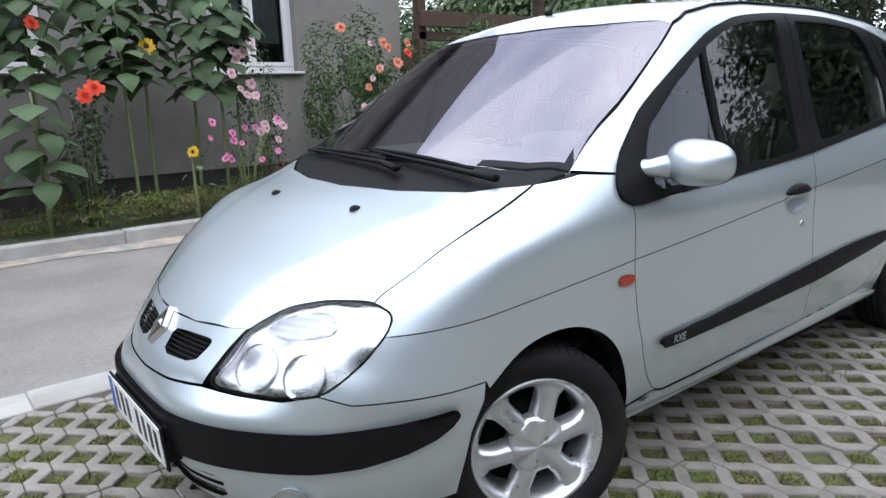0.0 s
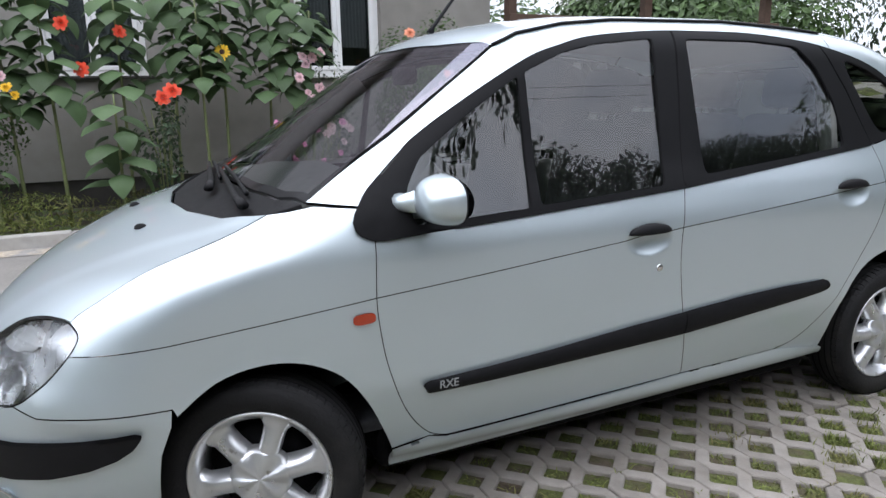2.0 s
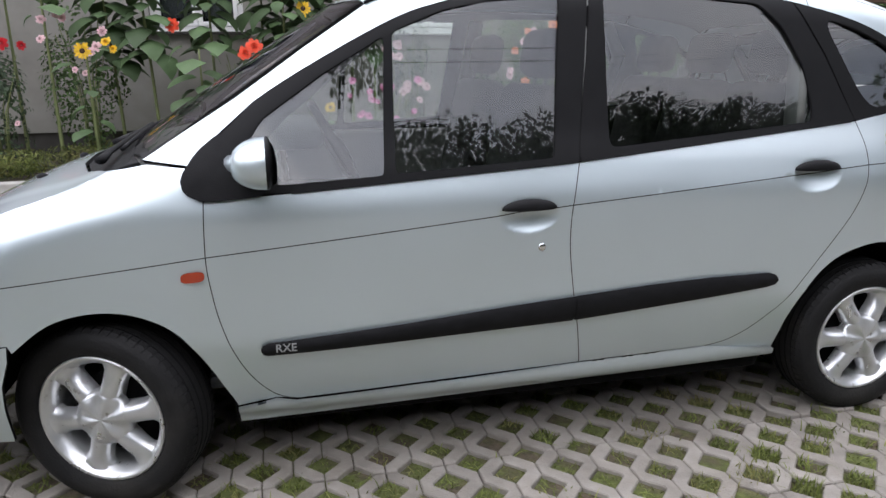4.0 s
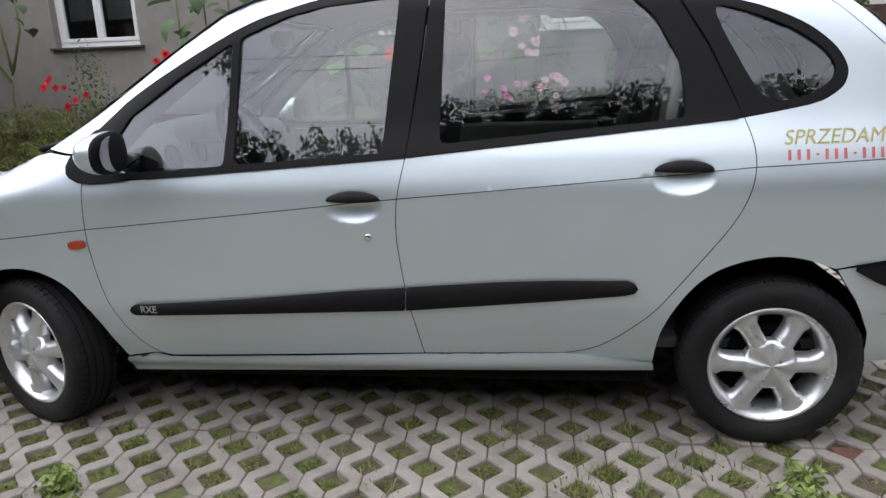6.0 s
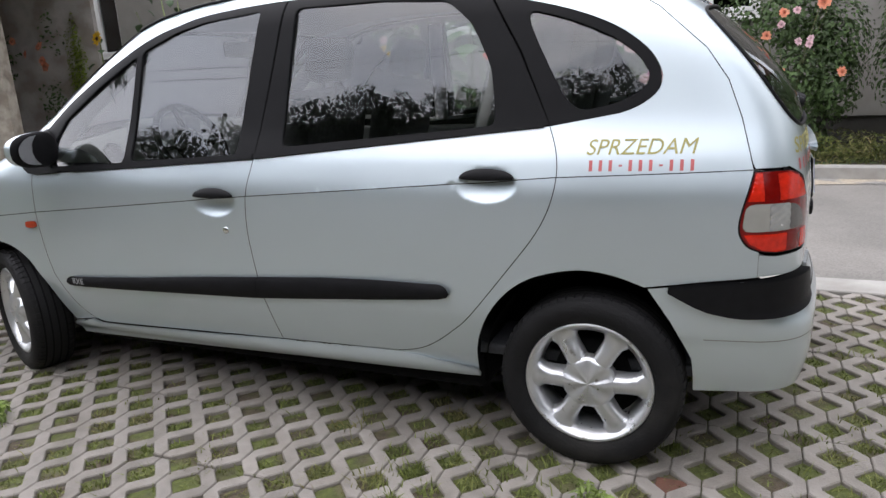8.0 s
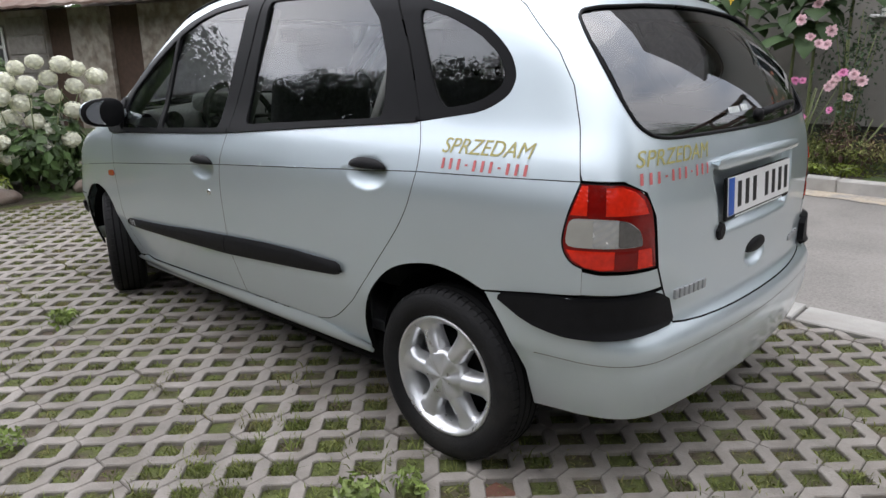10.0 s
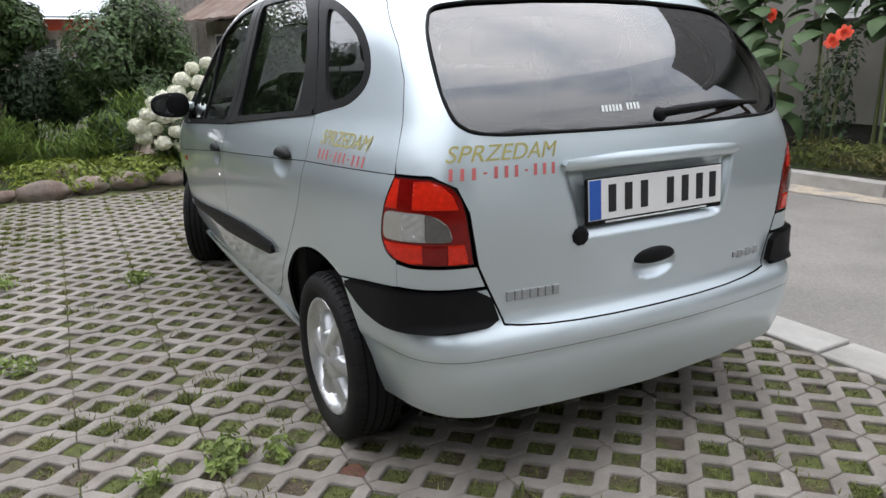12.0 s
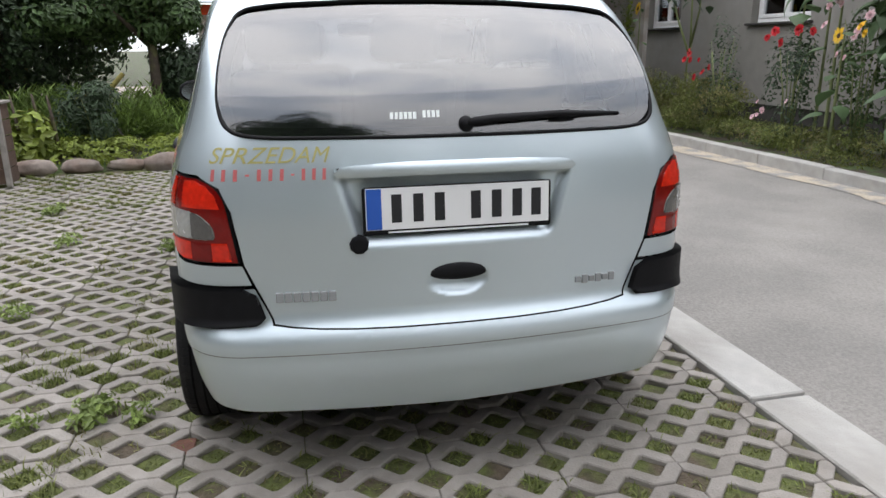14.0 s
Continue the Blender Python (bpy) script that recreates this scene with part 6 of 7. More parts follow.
heads = [(hx - 0.30 + RNG.uniform(-0.1, 0.1), hy + yy, zz) for yy, zz in ((-0.42, 1.18), (-0.25, 1.22), (-0.05, 1.25), (0.10, 1.20), (-0.60, 1.10), (0.22, 1.08), (-0.15, 1.10), (0.05, 1.05), (-0.35, 1.02), (0.30, 0.95), (0.42, 0.90), (0.55, 0.86), (-0.5, 0.92), (-0.2, 0.93), (0.12, 0.88), (0.62, 0.74), (0.45, 0.72), (0.30, 0.66), (0.72, 0.62), (0.55, 0.58), (0.20, 0.74), (0.02, 0.70), (-0.30, 0.80), (-0.1, 0.62), (0.36, 0.55), (0.66, 0.50), (0.50, 0.44), (0.15, 0.50), (-0.02, 0.46), (0.30, 0.40), (-0.25, 0.52), (0.42, 0.10))]
for q in heads:
    r = RNG.uniform(0.075, 0.105)
    d = unit(RNG.normal(size=(150, 3)))
    v, f = leaf_mesh(np.array(q) + d * r * [1, 1, 0.85] * RNG.uniform(0.85, 1.0, (150, 1)), d, np.full(150, 0.036), 0.0, 1.0)
    bm = bmesh.new()
    bmesh.ops.create_icosphere(bm, subdivisions=2, radius=r * 0.9, matrix=Matrix.Translation(q) @ Matrix.Diagonal((1, 1, 0.85, 1)))
    me = [tuple(w.co) for w in bm.verts]
    fc = [tuple(w.index + len(v) for w in g.verts) for g in bm.faces]
    bm.free()
    raw("bloom", list(map(tuple, v)) + me, [tuple(g) for g in f] + fc, PETAL_WHITE, hyd, "creamy white hydrangea bloom")


def stone(x, y, sx, sy, sz, label, material=None):
    bm = bmesh.new()
    bmesh.ops.create_icosphere(bm, subdivisions=3, radius=1)
    seed = Vector((x * 3.1, y * 2.7, 0))
    for v in bm.verts:
        c = v.co * (1 + 0.22 * noise.noise(v.co * 1.6 + seed) + 0.06 * noise.noise(v.co * 5 + seed))
        v.co = (x + c.x * sx, y + c.y * sy, 0.02 + sz * 0.35 + c.z * sz)
    ob = part("stone", smooth(bm), material or STONE)
    return tagged(ob, label, "stone", "stones edging the parking place")


for x, y, sx, sy, sz, tag in ((4.36, 1.72, 0.12, 0.24, 0.12, "flat reddish field stone at the paving's end"), (4.48, 2.14, 0.07, 0.22, 0.07, "long grey stone edging the garden"), (4.60, 1.30, 0.12, 0.17, 0.10, "rough brown field stone at the paving's end"), (4.64, 0.92, 0.13, 0.20, 0.11, "pale orange field stone at the paving's end"), (4.62, 0.50, 0.09, 0.18, 0.08, "grey field stone beside the hydrangea"), (5.15, 1.45, 0.14, 0.18, 0.16, "rounded brown stone in the greenery"), (4.42, 2.60, 0.10, 0.20, 0.09, "mossy stone edging the garden"), (4.36, 3.05, 0.12, 0.22, 0.10, "mossy broken stone edging the garden"), (4.62, -0.35, 0.10, 0.2, 0.09, "grey stone beneath the hydrangea"), (5.55, 0.55, 0.4, 0.35, 0.30, "large grey boulder behind the hydrangea")):
    stone(x, y, sx, sy, sz, tag)

tagged(foliage("garden_groundcover", [(1500, (5.0, y, 0.16), (0.65, 0.7, 0.14), 12) for y in (0.8, 1.6, 2.4, 3.2, 4.0)], 0.06, LIME_LEAF, None, "", 0.5, 0.0), "yellow-green low plants behind the stones", "plants", "", "stuff")
tagged(foliage("garden_grass", [(2200, (6.4, y, 0.40), (1.1, 0.9, 0.42), 16) for y in (0.8, 2.0, 3.2, 4.4)], 0.16, MEADOW, None, "", 0.16, -0.9), "tall green grass in the garden", "grass", "", "stuff")


def tree(name, label, x, y, trunk, crowns, material, leaf, radius=0.09, lean=(0, 0), dense_core=False):
    p = thing(name, label, "tree")
    bm = bmesh.new()
    tube(bm, [(x, y, -0.05), (x + lean[0] * 0.4, y + lean[1] * 0.4, trunk * 0.5), (x + lean[0], y + lean[1], trunk)], [radius, radius * 0.8, radius * 0.55], 10)
    for c in crowns:
        tube(bm, [(x + lean[0] * 0.7, y + lean[1] * 0.7, trunk * 0.75), tuple((np.array([x, y, trunk]) + np.array(c[1])) / 2 + [0, 0, 0.1]), tuple(c[1])], [radius * 0.5, radius * 0.3, radius * 0.12], 7)
    part("trunk", bm, BARK, p, "rough brown trunk with limbs")
    foliage("crown", crowns, leaf, material, p)
    if dense_core:
        foliage("inner_crown", [(1600, c[1], tuple(0.8 * r for r in c[2]), 20) for c in crowns], leaf * 3, material, p)
    return p


tree("apple_tree", "old apple tree with a mossy crooked limb", 7.0, 2.15, 1.7, [(6500, (7.1, 2.75, 2.4), (1.0, 1.0, 0.95), 16), (2500, (6.5, 3.1, 1.75), (0.7, 0.7, 0.5), 12), (5000, (7.0, 1.95, 1.75), (0.6, 0.55, 0.5), 14), (2500, (7.1, 2.1, 2.5), (0.7, 0.7, 0.5), 10), (5000, (7.6, 2.75, 1.75), (0.85, 0.7, 0.6), 14)], LEAF, 0.085)
limb = thing("mossy_limb", "crooked yellow-mossed dead limb rising from the grass", "branch")
stems("limb", [[(5.9, 3.3, 0.35), (5.8, 3.0, 0.62), (5.75, 2.75, 0.72), (5.7, 2.5, 0.78), (5.7, 2.32, 0.98)]], 0.055, mat("mossy bark", (0.20, 0.17, 0.045), 0.95, 0, 0.3, 20, 0.8, 60), limb)
tree("spruce", "dark dense evergreen tree beside the parking place", 7.6, 4.3, 3.2, [(11000, (7.0, 4.0, 1.9), (1.3, 1.2, 1.6), 22), (8000, (6.0, 4.35, 1.9), (1.0, 0.95, 1.2), 18), (9000, (8.3, 3.5, 2.4), (1.4, 1.2, 1.5), 18)], FIR, 0.085, radius=0.13)
tree("plum_tree", "leafy dark green tree behind the garden", 10.2, 4.8, 2.6, [(9000, (10.0, 4.6, 2.6), (2.0, 2.0, 2.6), 22)], FIR, 0.14, radius=0.12)
bush("rose_shrub", "big dull-green shrub behind the garden", 7.4, 0.6, 1.15, 1.9, 15000, LEAF, 0.085, base=0.0, category="shrub")
bush("rose_shrub", "big grey-green rose shrub behind the garden", 7.9, 1.8, 1.0, 1.6, 11000, DULL_LEAF, 0.085, base=0.0, category="shrub")
bush("rose_shrub", "broad dark green shrub beyond the hydrangea", 7.7, -0.15, 0.85, 1.85, 13000, LEAF, 0.075, base=0.0, category="shrub")
bush("fern_bush", "arching green bush beside the stones", 5.7, 0.85, 0.42, 0.68, 1500, LEAF, 0.09, base=0.05, category="bush", narrow=0.3)
bush("fern_bush", "low soft blue-green bush at the paving's end", 5.3, 2.62, 0.55, 0.78, 2200, DULL_LEAF, 0.09, base=0.05, category="bush", narrow=0.3)
bush("mullein", "broad-leaved weeds with brown seed stalks", 4.9, 3.15, 0.40, 0.55, 420, LIME_LEAF, 0.13, base=0.0, category="plant", narrow=0.6)
stalks = thing("seed_stalks", "three brown dry seed stalks", "plant")
stems("stalk", [[(4.9, y, 0.05), (4.9, y + 0.02, 0.5), (4.88, y + 0.04, h)] for y, h in ((2.93, 0.78), (3.08, 0.80), (3.30, 0.80))], 0.022, BARK, stalks)

crate = thing("wooden_crate", "weathered reddish brown wooden crate at the paving's end", "crate")
for z in (0.03, 0.18, 0.33, 0.48, 0.63):
    part("board", box(bmesh.new(), 3.60, 3.625, 3.06, 4.0, z, z + 0.142, 0.004), BROWN_WOOD, crate)
    part("board", box(bmesh.new(), 3.63, 3.88, 3.035, 3.058, z, z + 0.142, 0.004), BROWN_WOOD, crate)
part("crate_top", box(bmesh.new(), 3.58, 3.92, 3.015, 4.02, 0.775, 0.80, 0.005), WOOD, crate)
part("post", box(bmesh.new(), 3.575, 3.627, 3.015, 3.058, 0.0, 0.772, 0.004), WOOD, crate)

# old shed with a rusty roof
shed = thing("shed", "old whitewashed stone shed with a rusty tin roof", "shed")
ax, ay, bx, by = 12.6, -1.55, 6.9, -3.45
length = math.hypot(bx - ax, by - ay)
shed.matrix_world = Matrix.Translation((ax, ay, 0)) @ Matrix.Rotation(math.atan2(by - ay, bx - ax), 4, "Z")


def shed_box(name, x0, x1, z0, z1, material, out=0.0, label="", thick=0.2):
    ob = part(name, box(bmesh.new(), x0, x1, -0.02 - out, -0.02 - out + thick, z0, z1, 0.006), material, shed, label)
    return ob


PALE = mat("flaking whitewash", (0.46, 0.43, 0.40), 0.95, 0, 0.2, 6, 0.5, 50, second=(0.30, 0.26, 0.22), mix_scale=3)
RUBBLE = mat("rubble stone wall", (0.40, 0.355, 0.30), 0.95, 0, 0.25, 9, 0.9, 20, second=(0.26, 0.22, 0.18), mix_scale=5)
shed_box("wall", 0.0, 1.9, 0, 2.1, PALE)
shed_box("wall", 2.5, 3.4, 0, 2.1, RUBBLE)
shed_box("wall", 4.1, length, 0, 2.1, RUBBLE)
shed_box("door", 1.902, 2.498, 0, 2.1, BROWN_WOOD, -0.08)
shed_box("door", 3.402, 4.098, 0, 2.1, BROWN_WOOD, -0.08)
for z in np.arange(0.1, 2.0, 0.32):
    shed_box("board", 0.95, 1.88, z, z + 0.29, WOOD, 0.03, "", 0.028)
wf = part("window_frame", box(bmesh.new(), 0.42, 0.85, -0.075, -0.045, 1.15, 1.85, 0.01), PVC, shed, "small white window frame")
for z in (1.2, 1.53):
    # opaque pane in the room colour, for the dimness behind it
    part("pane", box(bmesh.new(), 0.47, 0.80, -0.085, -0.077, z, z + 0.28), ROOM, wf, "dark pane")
bm = bmesh.new()
vs, n = [], 90
for i in range(n + 1):
    x = -0.5 + (length + 0.8) * i / n
    ripple = 0.02 * abs(math.sin(i * math.pi / 6)) ** 6
    vs.append([bm.verts.new((x, -0.55, 2.12 + ripple)), bm.verts.new((x, 2.4, 3.75 + ripple)), bm.verts.new((x, -0.55, 2.08 + ripple)), bm.verts.new((x, 2.4, 3.70 + ripple))])
for a, b in zip(vs, vs[1:]):
    bm.faces.new((a[0], b[0], b[1], a[1]))
    bm.faces.new((a[2], a[3], b[3], b[2]))
    bm.faces.new((a[0], a[2], b[2], b[0]))
part("roof", bm, RUST, shed, "rusty ribbed tin roof")
part("back_wall", box(bmesh.new(), 0, length, 2.3, 2.4, 0, 3.6), PALE, shed)
part("gable_wall", box(bmesh.new(), -0.02, 0.16, 0.19, 2.29, 0, 2.3), WOOD, shed)

# weathered barn wall past the shed
barn = thing("barn", "weathered grey board wall of an old barn", "barn")
part("frame", box(bmesh.new(), 13.50, 13.60, -2.3, -0.1, 0.0, 3.1, 0.01), BROWN_WOOD, barn)
for k in range(11):
    part("board", box(bmesh.new(), 13.46 + 0.008 * (k % 2), 13.495, -2.3 + 0.2 * k, -2.106 + 0.2 * k, 0.02, 3.05 + 0.05 * ((k * 7) % 3), 0.004), WOOD, barn)

# far white house with pale roofs
far = thing("far_house", "distant white house with pale tin roofs and an orange fascia", "house")
part("wall", box(bmesh.new(), 22.0, 30, -1.0, 3.0, 0.0, 2.6), PALE, far)
part("fascia", box(bmesh.new(), 21.6, 21.9, -1.2, 3.1, 2.35, 2.68), AMBER, far)
bm = bmesh.new()
vs = [bm.verts.new(v) for v in ((21.3, -1.4, 2.69), (21.3, 3.3, 2.69), (26, 3.3, 4.2), (26, -1.4, 4.2), (21.3, -1.4, 2.75), (21.3, 3.3, 2.75), (26, 3.3, 4.26), (26, -1.4, 4.26))]
for f in ((3, 2, 1, 0), (4, 5, 6, 7), (0, 1, 5, 4), (1, 2, 6, 5), (2, 3, 7, 6), (3, 0, 4, 7)):
    bm.faces.new([vs[i] for i in f])
part("roof", bm, mat("pale tin roof", (0.50, 0.54, 0.58), 0.4, 0.3, 0.08, 4), far)
for y in (-0.4, 1.2):
    # opaque block coloured with the dimness of a room inside
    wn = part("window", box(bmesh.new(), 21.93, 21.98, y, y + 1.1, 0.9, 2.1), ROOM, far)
sheet("road_far", 13, 21, 0, 16, 0.12, SAND, "pale yard in front of the far house", "yard")

# trees all round
for x, y, h, w in ((-11, -9.5, 4.5, 2.6), (-14, -4.5, 6.5, 3.2), (-13, 0.5, 6.0, 2.8), (-16, -13, 7.0, 3.6), (-9.0, -12.5, 3.6, 2.6), (19, -4.5, 5.5, 3.0), (27, -3, 7, 4), (15, 4.9, 5.5, 2.2), (17, 8, 6, 2.8), (20, 13, 6, 3.5), (-14, 6, 5.5, 3)):
    tree("tree", "broad leafy green tree in the distance", x, y, h * 0.55, [(13000 if x < 0 else 6000, (x, y, h * 0.6), (w, w, h * 0.5), 24)], LEAF if int(x) % 2 else FIR, 0.18, radius=0.16)
for x, y, h in ((-20, 7, 11), (-9.6, 3.4, 8.0), (-13, 2.6, 9.0)):
    tree("hedge_tree", "dense tall green tree across the parking place", x, y, h * 0.5, [(24000, (x, y, h * 0.55), (2.4, 2.0, h * 0.5), 30)], FIR, 0.13, radius=0.18, dense_core=True)
# one long wood beyond the parking place
WOODS = mat("distant wood", (0.022, 0.036, 0.016), 0.7, 0, 0.3, 0.6, island=0.45, sub=0.1)
nw, low = 135000, 22000
wx = RNG.uniform(-34, 42, nw)
top = np.array([9.55 + 0.55 * noise.noise(Vector((x * 0.45, 0, 2))) + 0.35 * noise.noise(Vector((x * 1.7, 5, 2))) + 0.18 * noise.noise(Vector((x * 5.3, 9, 2))) for x in wx])
top = top + np.clip(-8 - wx, 0, 12) * -0.05
deep = RNG.uniform(0, 1, nw) ** 1.4 * 3.2
deep[:low] = RNG.uniform(2.4, 9.5, low)
wz = np.maximum(top - deep, 0.05)
wy = 14.0 + RNG.uniform(0, 1.2, nw) + 0.5 * np.sin(wx * 1.1) * (1 - wz / top)
face = unit(RNG.normal(size=(nw, 3)) * 0.6 + [0, -0.7, 0.5])
size = RNG.uniform(0.07, 0.17, nw)
size[:low] *= 3.4
v, f = leaf_mesh(np.stack([wx, wy, wz], 1), face, size, 0.3, 0.7)
back = 24000
bx_ = RNG.uniform(-34, 42, back)
bz_ = np.array([9.3 + 0.55 * noise.noise(Vector((x * 0.45, 0, 2))) for x in bx_]) - np.clip(-8 - bx_, 0, 12) * 0.05
v2, f2 = leaf_mesh(np.stack([bx_, RNG.uniform(15.2, 15.6, back), bz_ * (1 - RNG.uniform(0, 1, back) ** 1.2)], 1), unit(RNG.normal(size=(back, 3)) * 0.35 + [0, -1, 0.2]), RNG.uniform(0.35, 0.7, back), 0.3, 0.9)
v, f = np.concatenate([v, v2]), np.concatenate([f, f2 + len(v)])
tagged(raw("wood", v, f, WOODS), "far green edge of a wood", "trees", "", "stuff")
# poles and two cables along the lane's other side
for z, y in ((7.35, 9.0), (7.75, 9.3)):
    sag = [(x, y, z - 0.25 + 0.25 * ((x - 4) / 24) ** 2) for x in np.linspace(-20, 28, 17)]
    if y < 9.1:
        for x in (-19.9, 27.9):
            pole = thing("utility_pole", "weathered wooden pole carrying overhead cables", "pole", group="cable poles")
            part("post", tube(bmesh.new(), [(x, 9.15, -0.06), (x, 9.15, 4), (x, 9.15, 7.9)], [0.13, 0.11, 0.09], 10), WOOD, pole)
            part("crossarm", box(bmesh.new(), x - 0.04, x + 0.04, 8.9, 9.4, 7.30, 7.40, 0.005), WOOD, pole)
            part("crossarm", box(bmesh.new(), x - 0.04, x + 0.04, 8.9, 9.4, 7.70, 7.80, 0.005), WOOD, pole)
    tagged(part("cable", tube(bmesh.new(), sag, 0.005, 6), TRIM), "thin black overhead cable", "cable", "overhead cables")

# ---- kerbs and edging, stone by stone ----
def pieces(name, parent_name, label, category, x0, x1, step, y0, y1, z0, z1, bevel, material):
    root = thing(parent_name, label, category, kind="structure")
    bm = box(bmesh.new(), 0.003, step - 0.003, y0, y1, z0, z1, bevel, 1)
    first = part(name, bm, material, root)
    first.location.x = x0
    x = x0 + step
    while x < x1:
        ob = new(name, first.data)
        ob.parent = root
        ob.location = (x, RNG.uniform(-0.004, 0.004), RNG.uniform(-0.006, 0.004))
        ob.rotation_euler = (0, 0, RNG.uniform(-0.003, 0.003))
        x += step
    return root


pieces("kerbstone", "kerb", "pale concrete kerb along the flower bed", "kerb", -14.0, 14.0, 1.0, -4.78, -4.645, -0.06, 0.125, 0.012, KERB)
pieces("edging_slab", "edging", "flat pale concrete edging between pavers and road", "kerb", -13.73, 9.5, 1.0, -1.39, -1.155, -0.06, 0.010, 0.006, KERB)

# ---- grass pavers ----
PX, PY, X0, Y0 = 0.192, 0.190, -8.0 + 0.128, -1.06
STRIPS, HOLE_X, HOLE_Y = 6, 0.054, 0.060


def zigzag(k, low=0.0):
    """One winding bar of a paver between two rows of openings, two openings long: verts and faces."""
    def edge(at, even, way):
        pts = []
        for n in range(-1, 4):
            c = n * PY + (0 if even else PY / 2)
            pts += [(c - HOLE_Y, 0), (c - 0.006, HOLE_X), (c + 0.006, HOLE_X), (c + HOLE_Y, 0)]
        pts = [(c, at + way * (0.0016 + w)) for c, w in pts]
        ys = [low] + [c for c, w in pts if low + 0.001 < c < 2 * PY - 0.001] + [2 * PY]
        return [(float(np.interp(c, [p[0] for p in pts], [p[1] for p in pts])), min(max(c, low + 0.0016), 2 * PY - 0.0016)) for c in ys]
    even = k % 2 == 0
    left, right = edge(k * PX / 2, even, 1), edge((k + 1) * PX / 2, not even, -1)
    loop = np.array(left[::-1] + right)
    n = len(loop)
    small = np.array(inset([tuple(p) for p in loop], 0.0035))
    verts = [(*p, -0.055) for p in loop] + [(*p, -0.004) for p in loop] + [(*p, 0.0) for p in small]
    faces = [(r * n + i, r * n + (i + 1) % n, r * n + n + (i + 1) % n, r * n + n + i) for r in (0, 1) for i in range(n)]
    return verts, faces + [tuple(range(2 * n, 3 * n))]


def paver_block(low=0.0):
    verts, faces = [], []
    for k in range(STRIPS):
        v, f = zigzag(k, low)
        faces += [tuple(i + len(verts) for i in g) for g in f]
        verts += v
    return verts, faces


pave = thing("pavement", "concrete grass pavers with soil and grass in their openings", "pavement", kind="structure")
rv, rf = paver_block()
rva = np.array(rv)
near_mesh, far_v, far_f, holes = None, [], [], []
for j in range(28):
    for i in range(21):
        x, y = X0 + STRIPS * PX / 2 * i, Y0 + 2 * PY * j
        dz = RNG.normal() * 0.0022
        holes += [(x + PX / 2 * a, y + PY * (b + (0.5 if a % 2 else 0.0))) for a in range(STRIPS) for b in range(2)]
        if -5.2 < x < 4.0 and y < 5.4:
            if near_mesh is None:
                ob = near_mesh = raw("paver", rv, rf, CONCRETE, pave)
            else:
                ob = new("paver", near_mesh.data)
                ob.parent = pave
            ob.location = (x, y, dz)
            ob.rotation_euler = (RNG.normal() * 0.004, RNG.normal() * 0.003, RNG.normal() * 0.0025)
        else:
            far_f += [tuple(k + len(far_v) for k in g) for g in rf]
            far_v += [tuple(v) for v in rva + [x, y, dz]]
cv, cf = paver_block(2 * PY - 0.092)     # blocks cut along the edging
for i in range(21):
    far_f += [tuple(k + len(far_v) for k in g) for g in cf]
    far_v += [tuple(v) for v in np.array(cv) + [X0 + STRIPS * PX / 2 * i, Y0 - 2 * PY, 0]]
tagged(raw("more_pavers", far_v, far_f, CONCRETE, pave), kind="stuff")
soil = [(x, y, -0.016 + 0.010 * noise.noise(Vector((x * 6, y * 6, 0)))) for y in np.arange(-1.15, 9.7, 0.06) for x in np.arange(-8.1, 4.5, 0.06)]
nxs = len(np.arange(-8.1, 4.5, 0.06))
nys = len(soil) // nxs
raw("paver_soil", soil, [(j * nxs + i, j * nxs + i + 1, (j + 1) * nxs + i + 1, (j + 1) * nxs + i) for j in range(nys - 1) for i in range(nxs - 1)], SOIL, pave, "", True)
# grass and moss in the openings
H = np.array([h for h in holes if h[1] < 5.2 and h[0] > -5.5])
rich = np.array([0.35 + 0.7 * min(1, max(0, x - 1.2) / 2.5) + (0.4 if y > 1.8 and x > -1.5 else 0) + 0.9 * max(0, noise.noise(Vector((x * 2.1, y * 2.1, 9))) + 0.25) + (0.5 if abs((x * 0.9 + 3) % 1.5 - 0.75) < 0.12 else 0) for x, y in H])
G = []
for (x, y), r in zip(H, rich):
    if RNG.uniform() < 0.12:
        continue
    n = int(RNG.uniform(26, 95) * r)
    if n:
        q = RNG.uniform(-1, 1, (n, 2))
        q = np.stack([(q[:, 0] + q[:, 1]) / 2, (q[:, 0] - q[:, 1]) / 2], 1) * 0.052
        G.append(np.concatenate([q + [x, y], np.full((n, 1), -0.018), np.full((n, 1), 0.28 + 0.30 * r)], 1))
for j in range(2, 34, 2):      # the joints between the blocks sprout more
    for x in np.arange(-5.4, 4.3, 0.045):
        r = noise.noise(Vector((x * 1.7, j * 3.1, 1))) + 0.10
        if r > 0 and RNG.uniform() < 0.75:
            n = int(RNG.uniform(2, 12) * r * 2)
            G.append(np.concatenate([np.stack([x + RNG.normal(size=n) * 0.03, Y0 + PY * j + RNG.normal(size=n) * 0.012], 1), np.full((n, 1), -0.012), np.full((n, 1), 0.7)], 1))
G = np.concatenate(G)
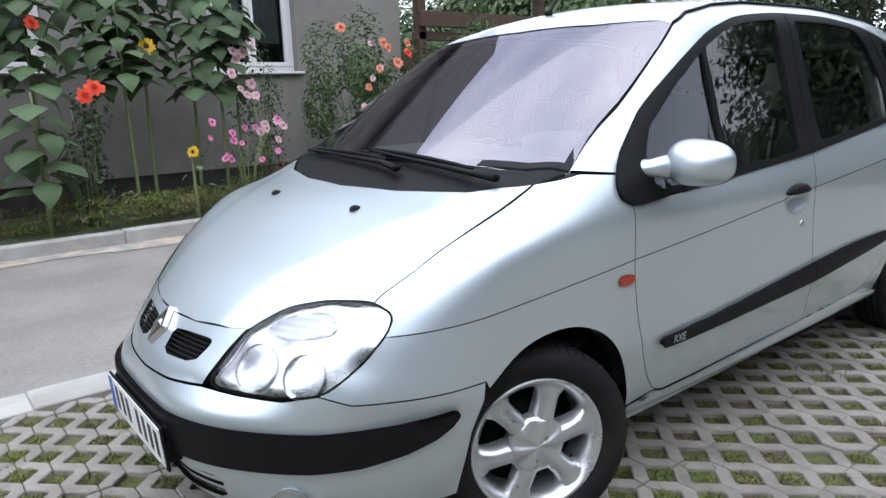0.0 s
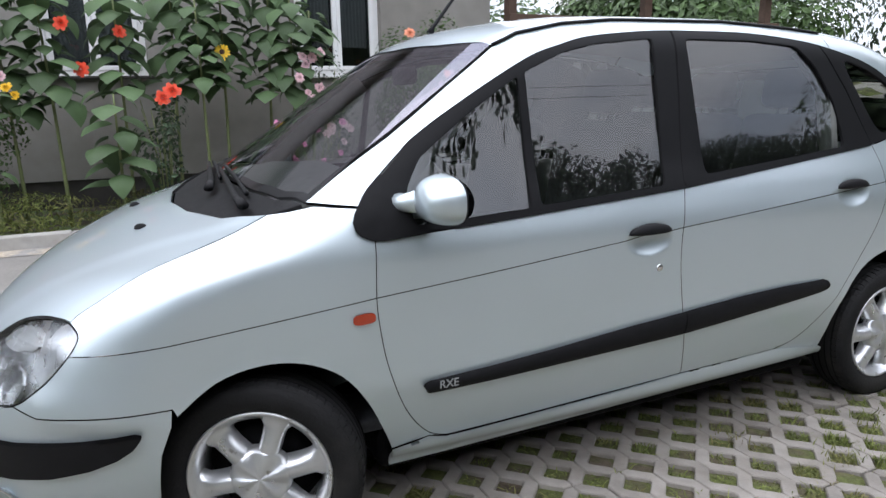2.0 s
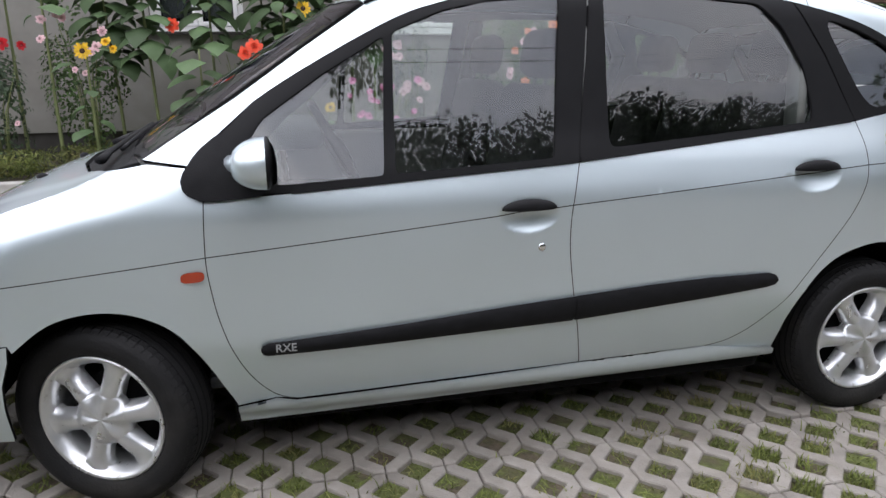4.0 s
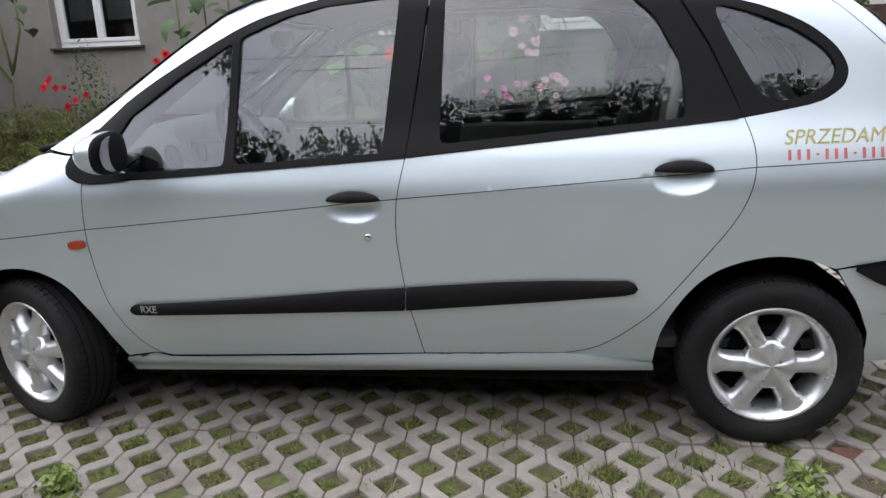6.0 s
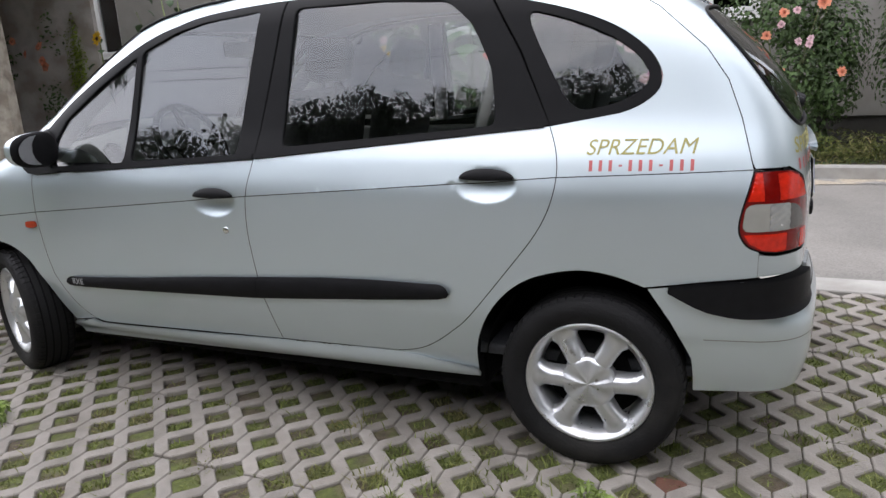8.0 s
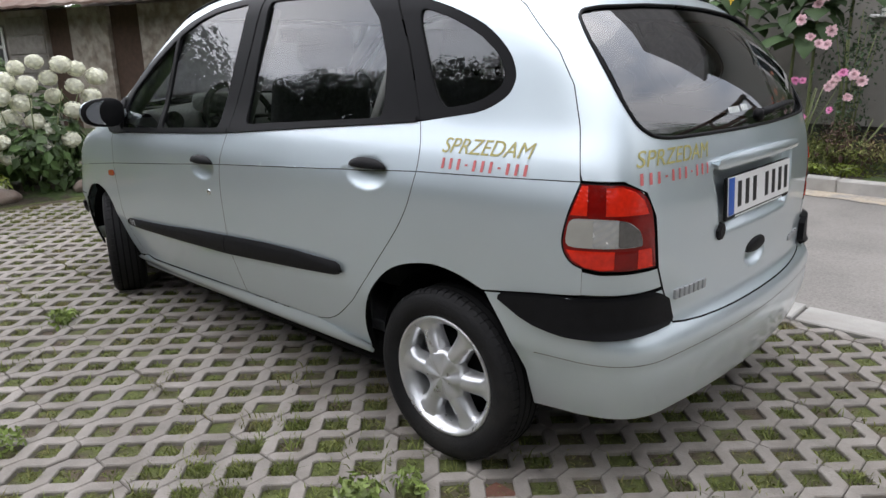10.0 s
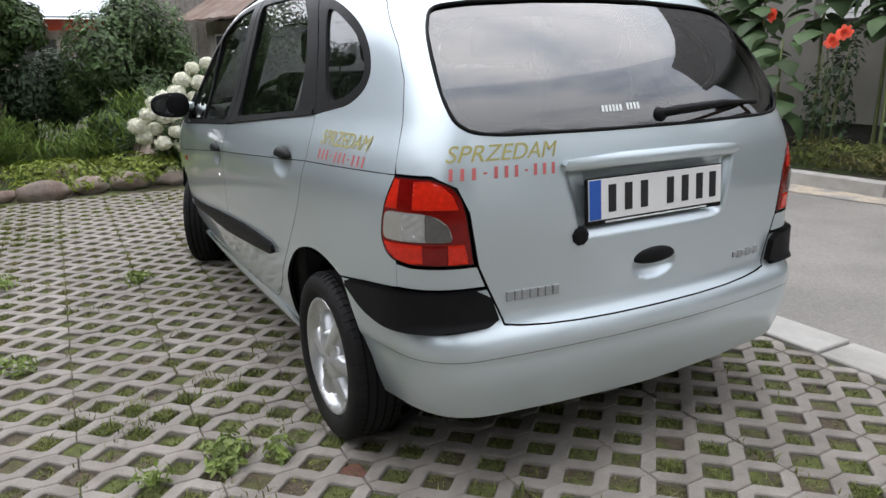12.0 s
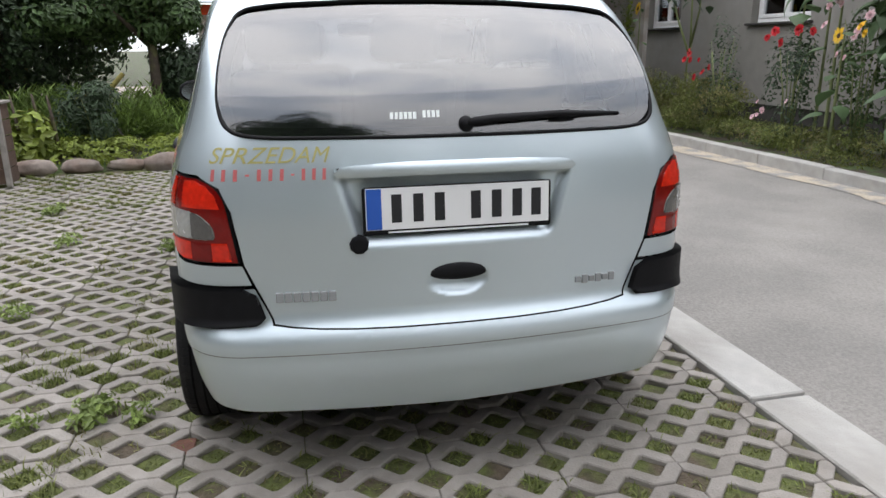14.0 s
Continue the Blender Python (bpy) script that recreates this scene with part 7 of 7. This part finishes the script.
tufts = [(-0.70, 1.42, 110), (-0.92, 1.41, 120), (-1.20, 0.66, 60), (-1.28, 1.44, 60), (-0.69, 1.12, 90), (-1.22, 1.14, 40), (-0.05, 1.17, 70), (-1.18, 0.86, 50), (-0.46, 0.8, 50), (0.58, 1.49, 60), (-1.62, 1.28, 90), (-1.55, 1.18, 60), (-1.50, 0.62, 70), (-0.75, 1.6, 30), (0.95, 1.25, 60), (-2.15, 0.35, 40), (-1.05, 0.98, 50), (0.55, 0.92, 30), (-0.25, 2.0, 30), (1.15, 1.75, 40), (-0.9, 2.6, 40), (2.6, 1.9, 40)]
for x, y, n in tufts:
    q = RNG.normal(size=(n, 2)) * 0.055
    G = np.concatenate([G, np.concatenate([q + [x, y], np.full((n, 1), -0.02), RNG.uniform(0.6, 1.3, (n, 1))], 1)])
n = len(G)
tip = RNG.normal(size=(n, 2)) * 0.022
hgt = RNG.uniform(0.018, 0.050, n) * G[:, 3]
base = G[:, :3]
sd = unit(RNG.normal(size=(n, 3)) * [1, 1, 0]) * 0.0025
mid = base + np.stack([tip[:, 0] * 0.4, tip[:, 1] * 0.4, hgt * 0.7], 1)
end = base + np.stack([tip[:, 0], tip[:, 1], hgt], 1)
bv = np.stack([base - sd, base + sd, mid + sd * 0.8, mid - sd * 0.8, end], 1).reshape(-1, 3)
k5 = np.arange(n)[:, None] * 5
bf = [tuple(g) for g in np.concatenate([k5 + [0, 1, 2, 3]], 0)] + [tuple(g) for g in (k5 + [3, 2, 4])]
tagged(raw("paver_grass", bv, bf, GRASS), "short grass and moss growing in the paver openings", "grass", "", "stuff")
def weed(x, y, r, n, size, label):
    w = thing("weed", label, "plant", group="weeds on the paving")
    foliage("leaves", [(n, (x, y, 0.025), (r, r, 0.04), 8)], size, WEED, w, "", 0.45, -0.1)


WEED = mat("fresh weed leaves", (0.21, 0.28, 0.075), 0.6, 0, 0.25, 6, island=0.4, sub=0.25)
for x, y, r, n, size in ((-1.28, 1.20, 0.11, 260, 0.034), (-1.34, 1.02, 0.06, 90, 0.03), (0.94, 1.21, 0.09, 170, 0.034), (-1.32, 1.41, 0.06, 70, 0.03), (1.24, 1.91, 0.12, 190, 0.03), (-0.14, 1.80, 0.10, 130, 0.03), (2.3, 2.3, 0.13, 200, 0.035)):
    weed(x, y, r, n, size, "low leafy weed sprouting between the pavers")
tagged(part("brick_piece", box(bmesh.new(), -1.60, -1.50, 0.815, 0.905, -0.05, -0.008, 0.004), BRICK), "broken red brick set in a paver opening", "brick")
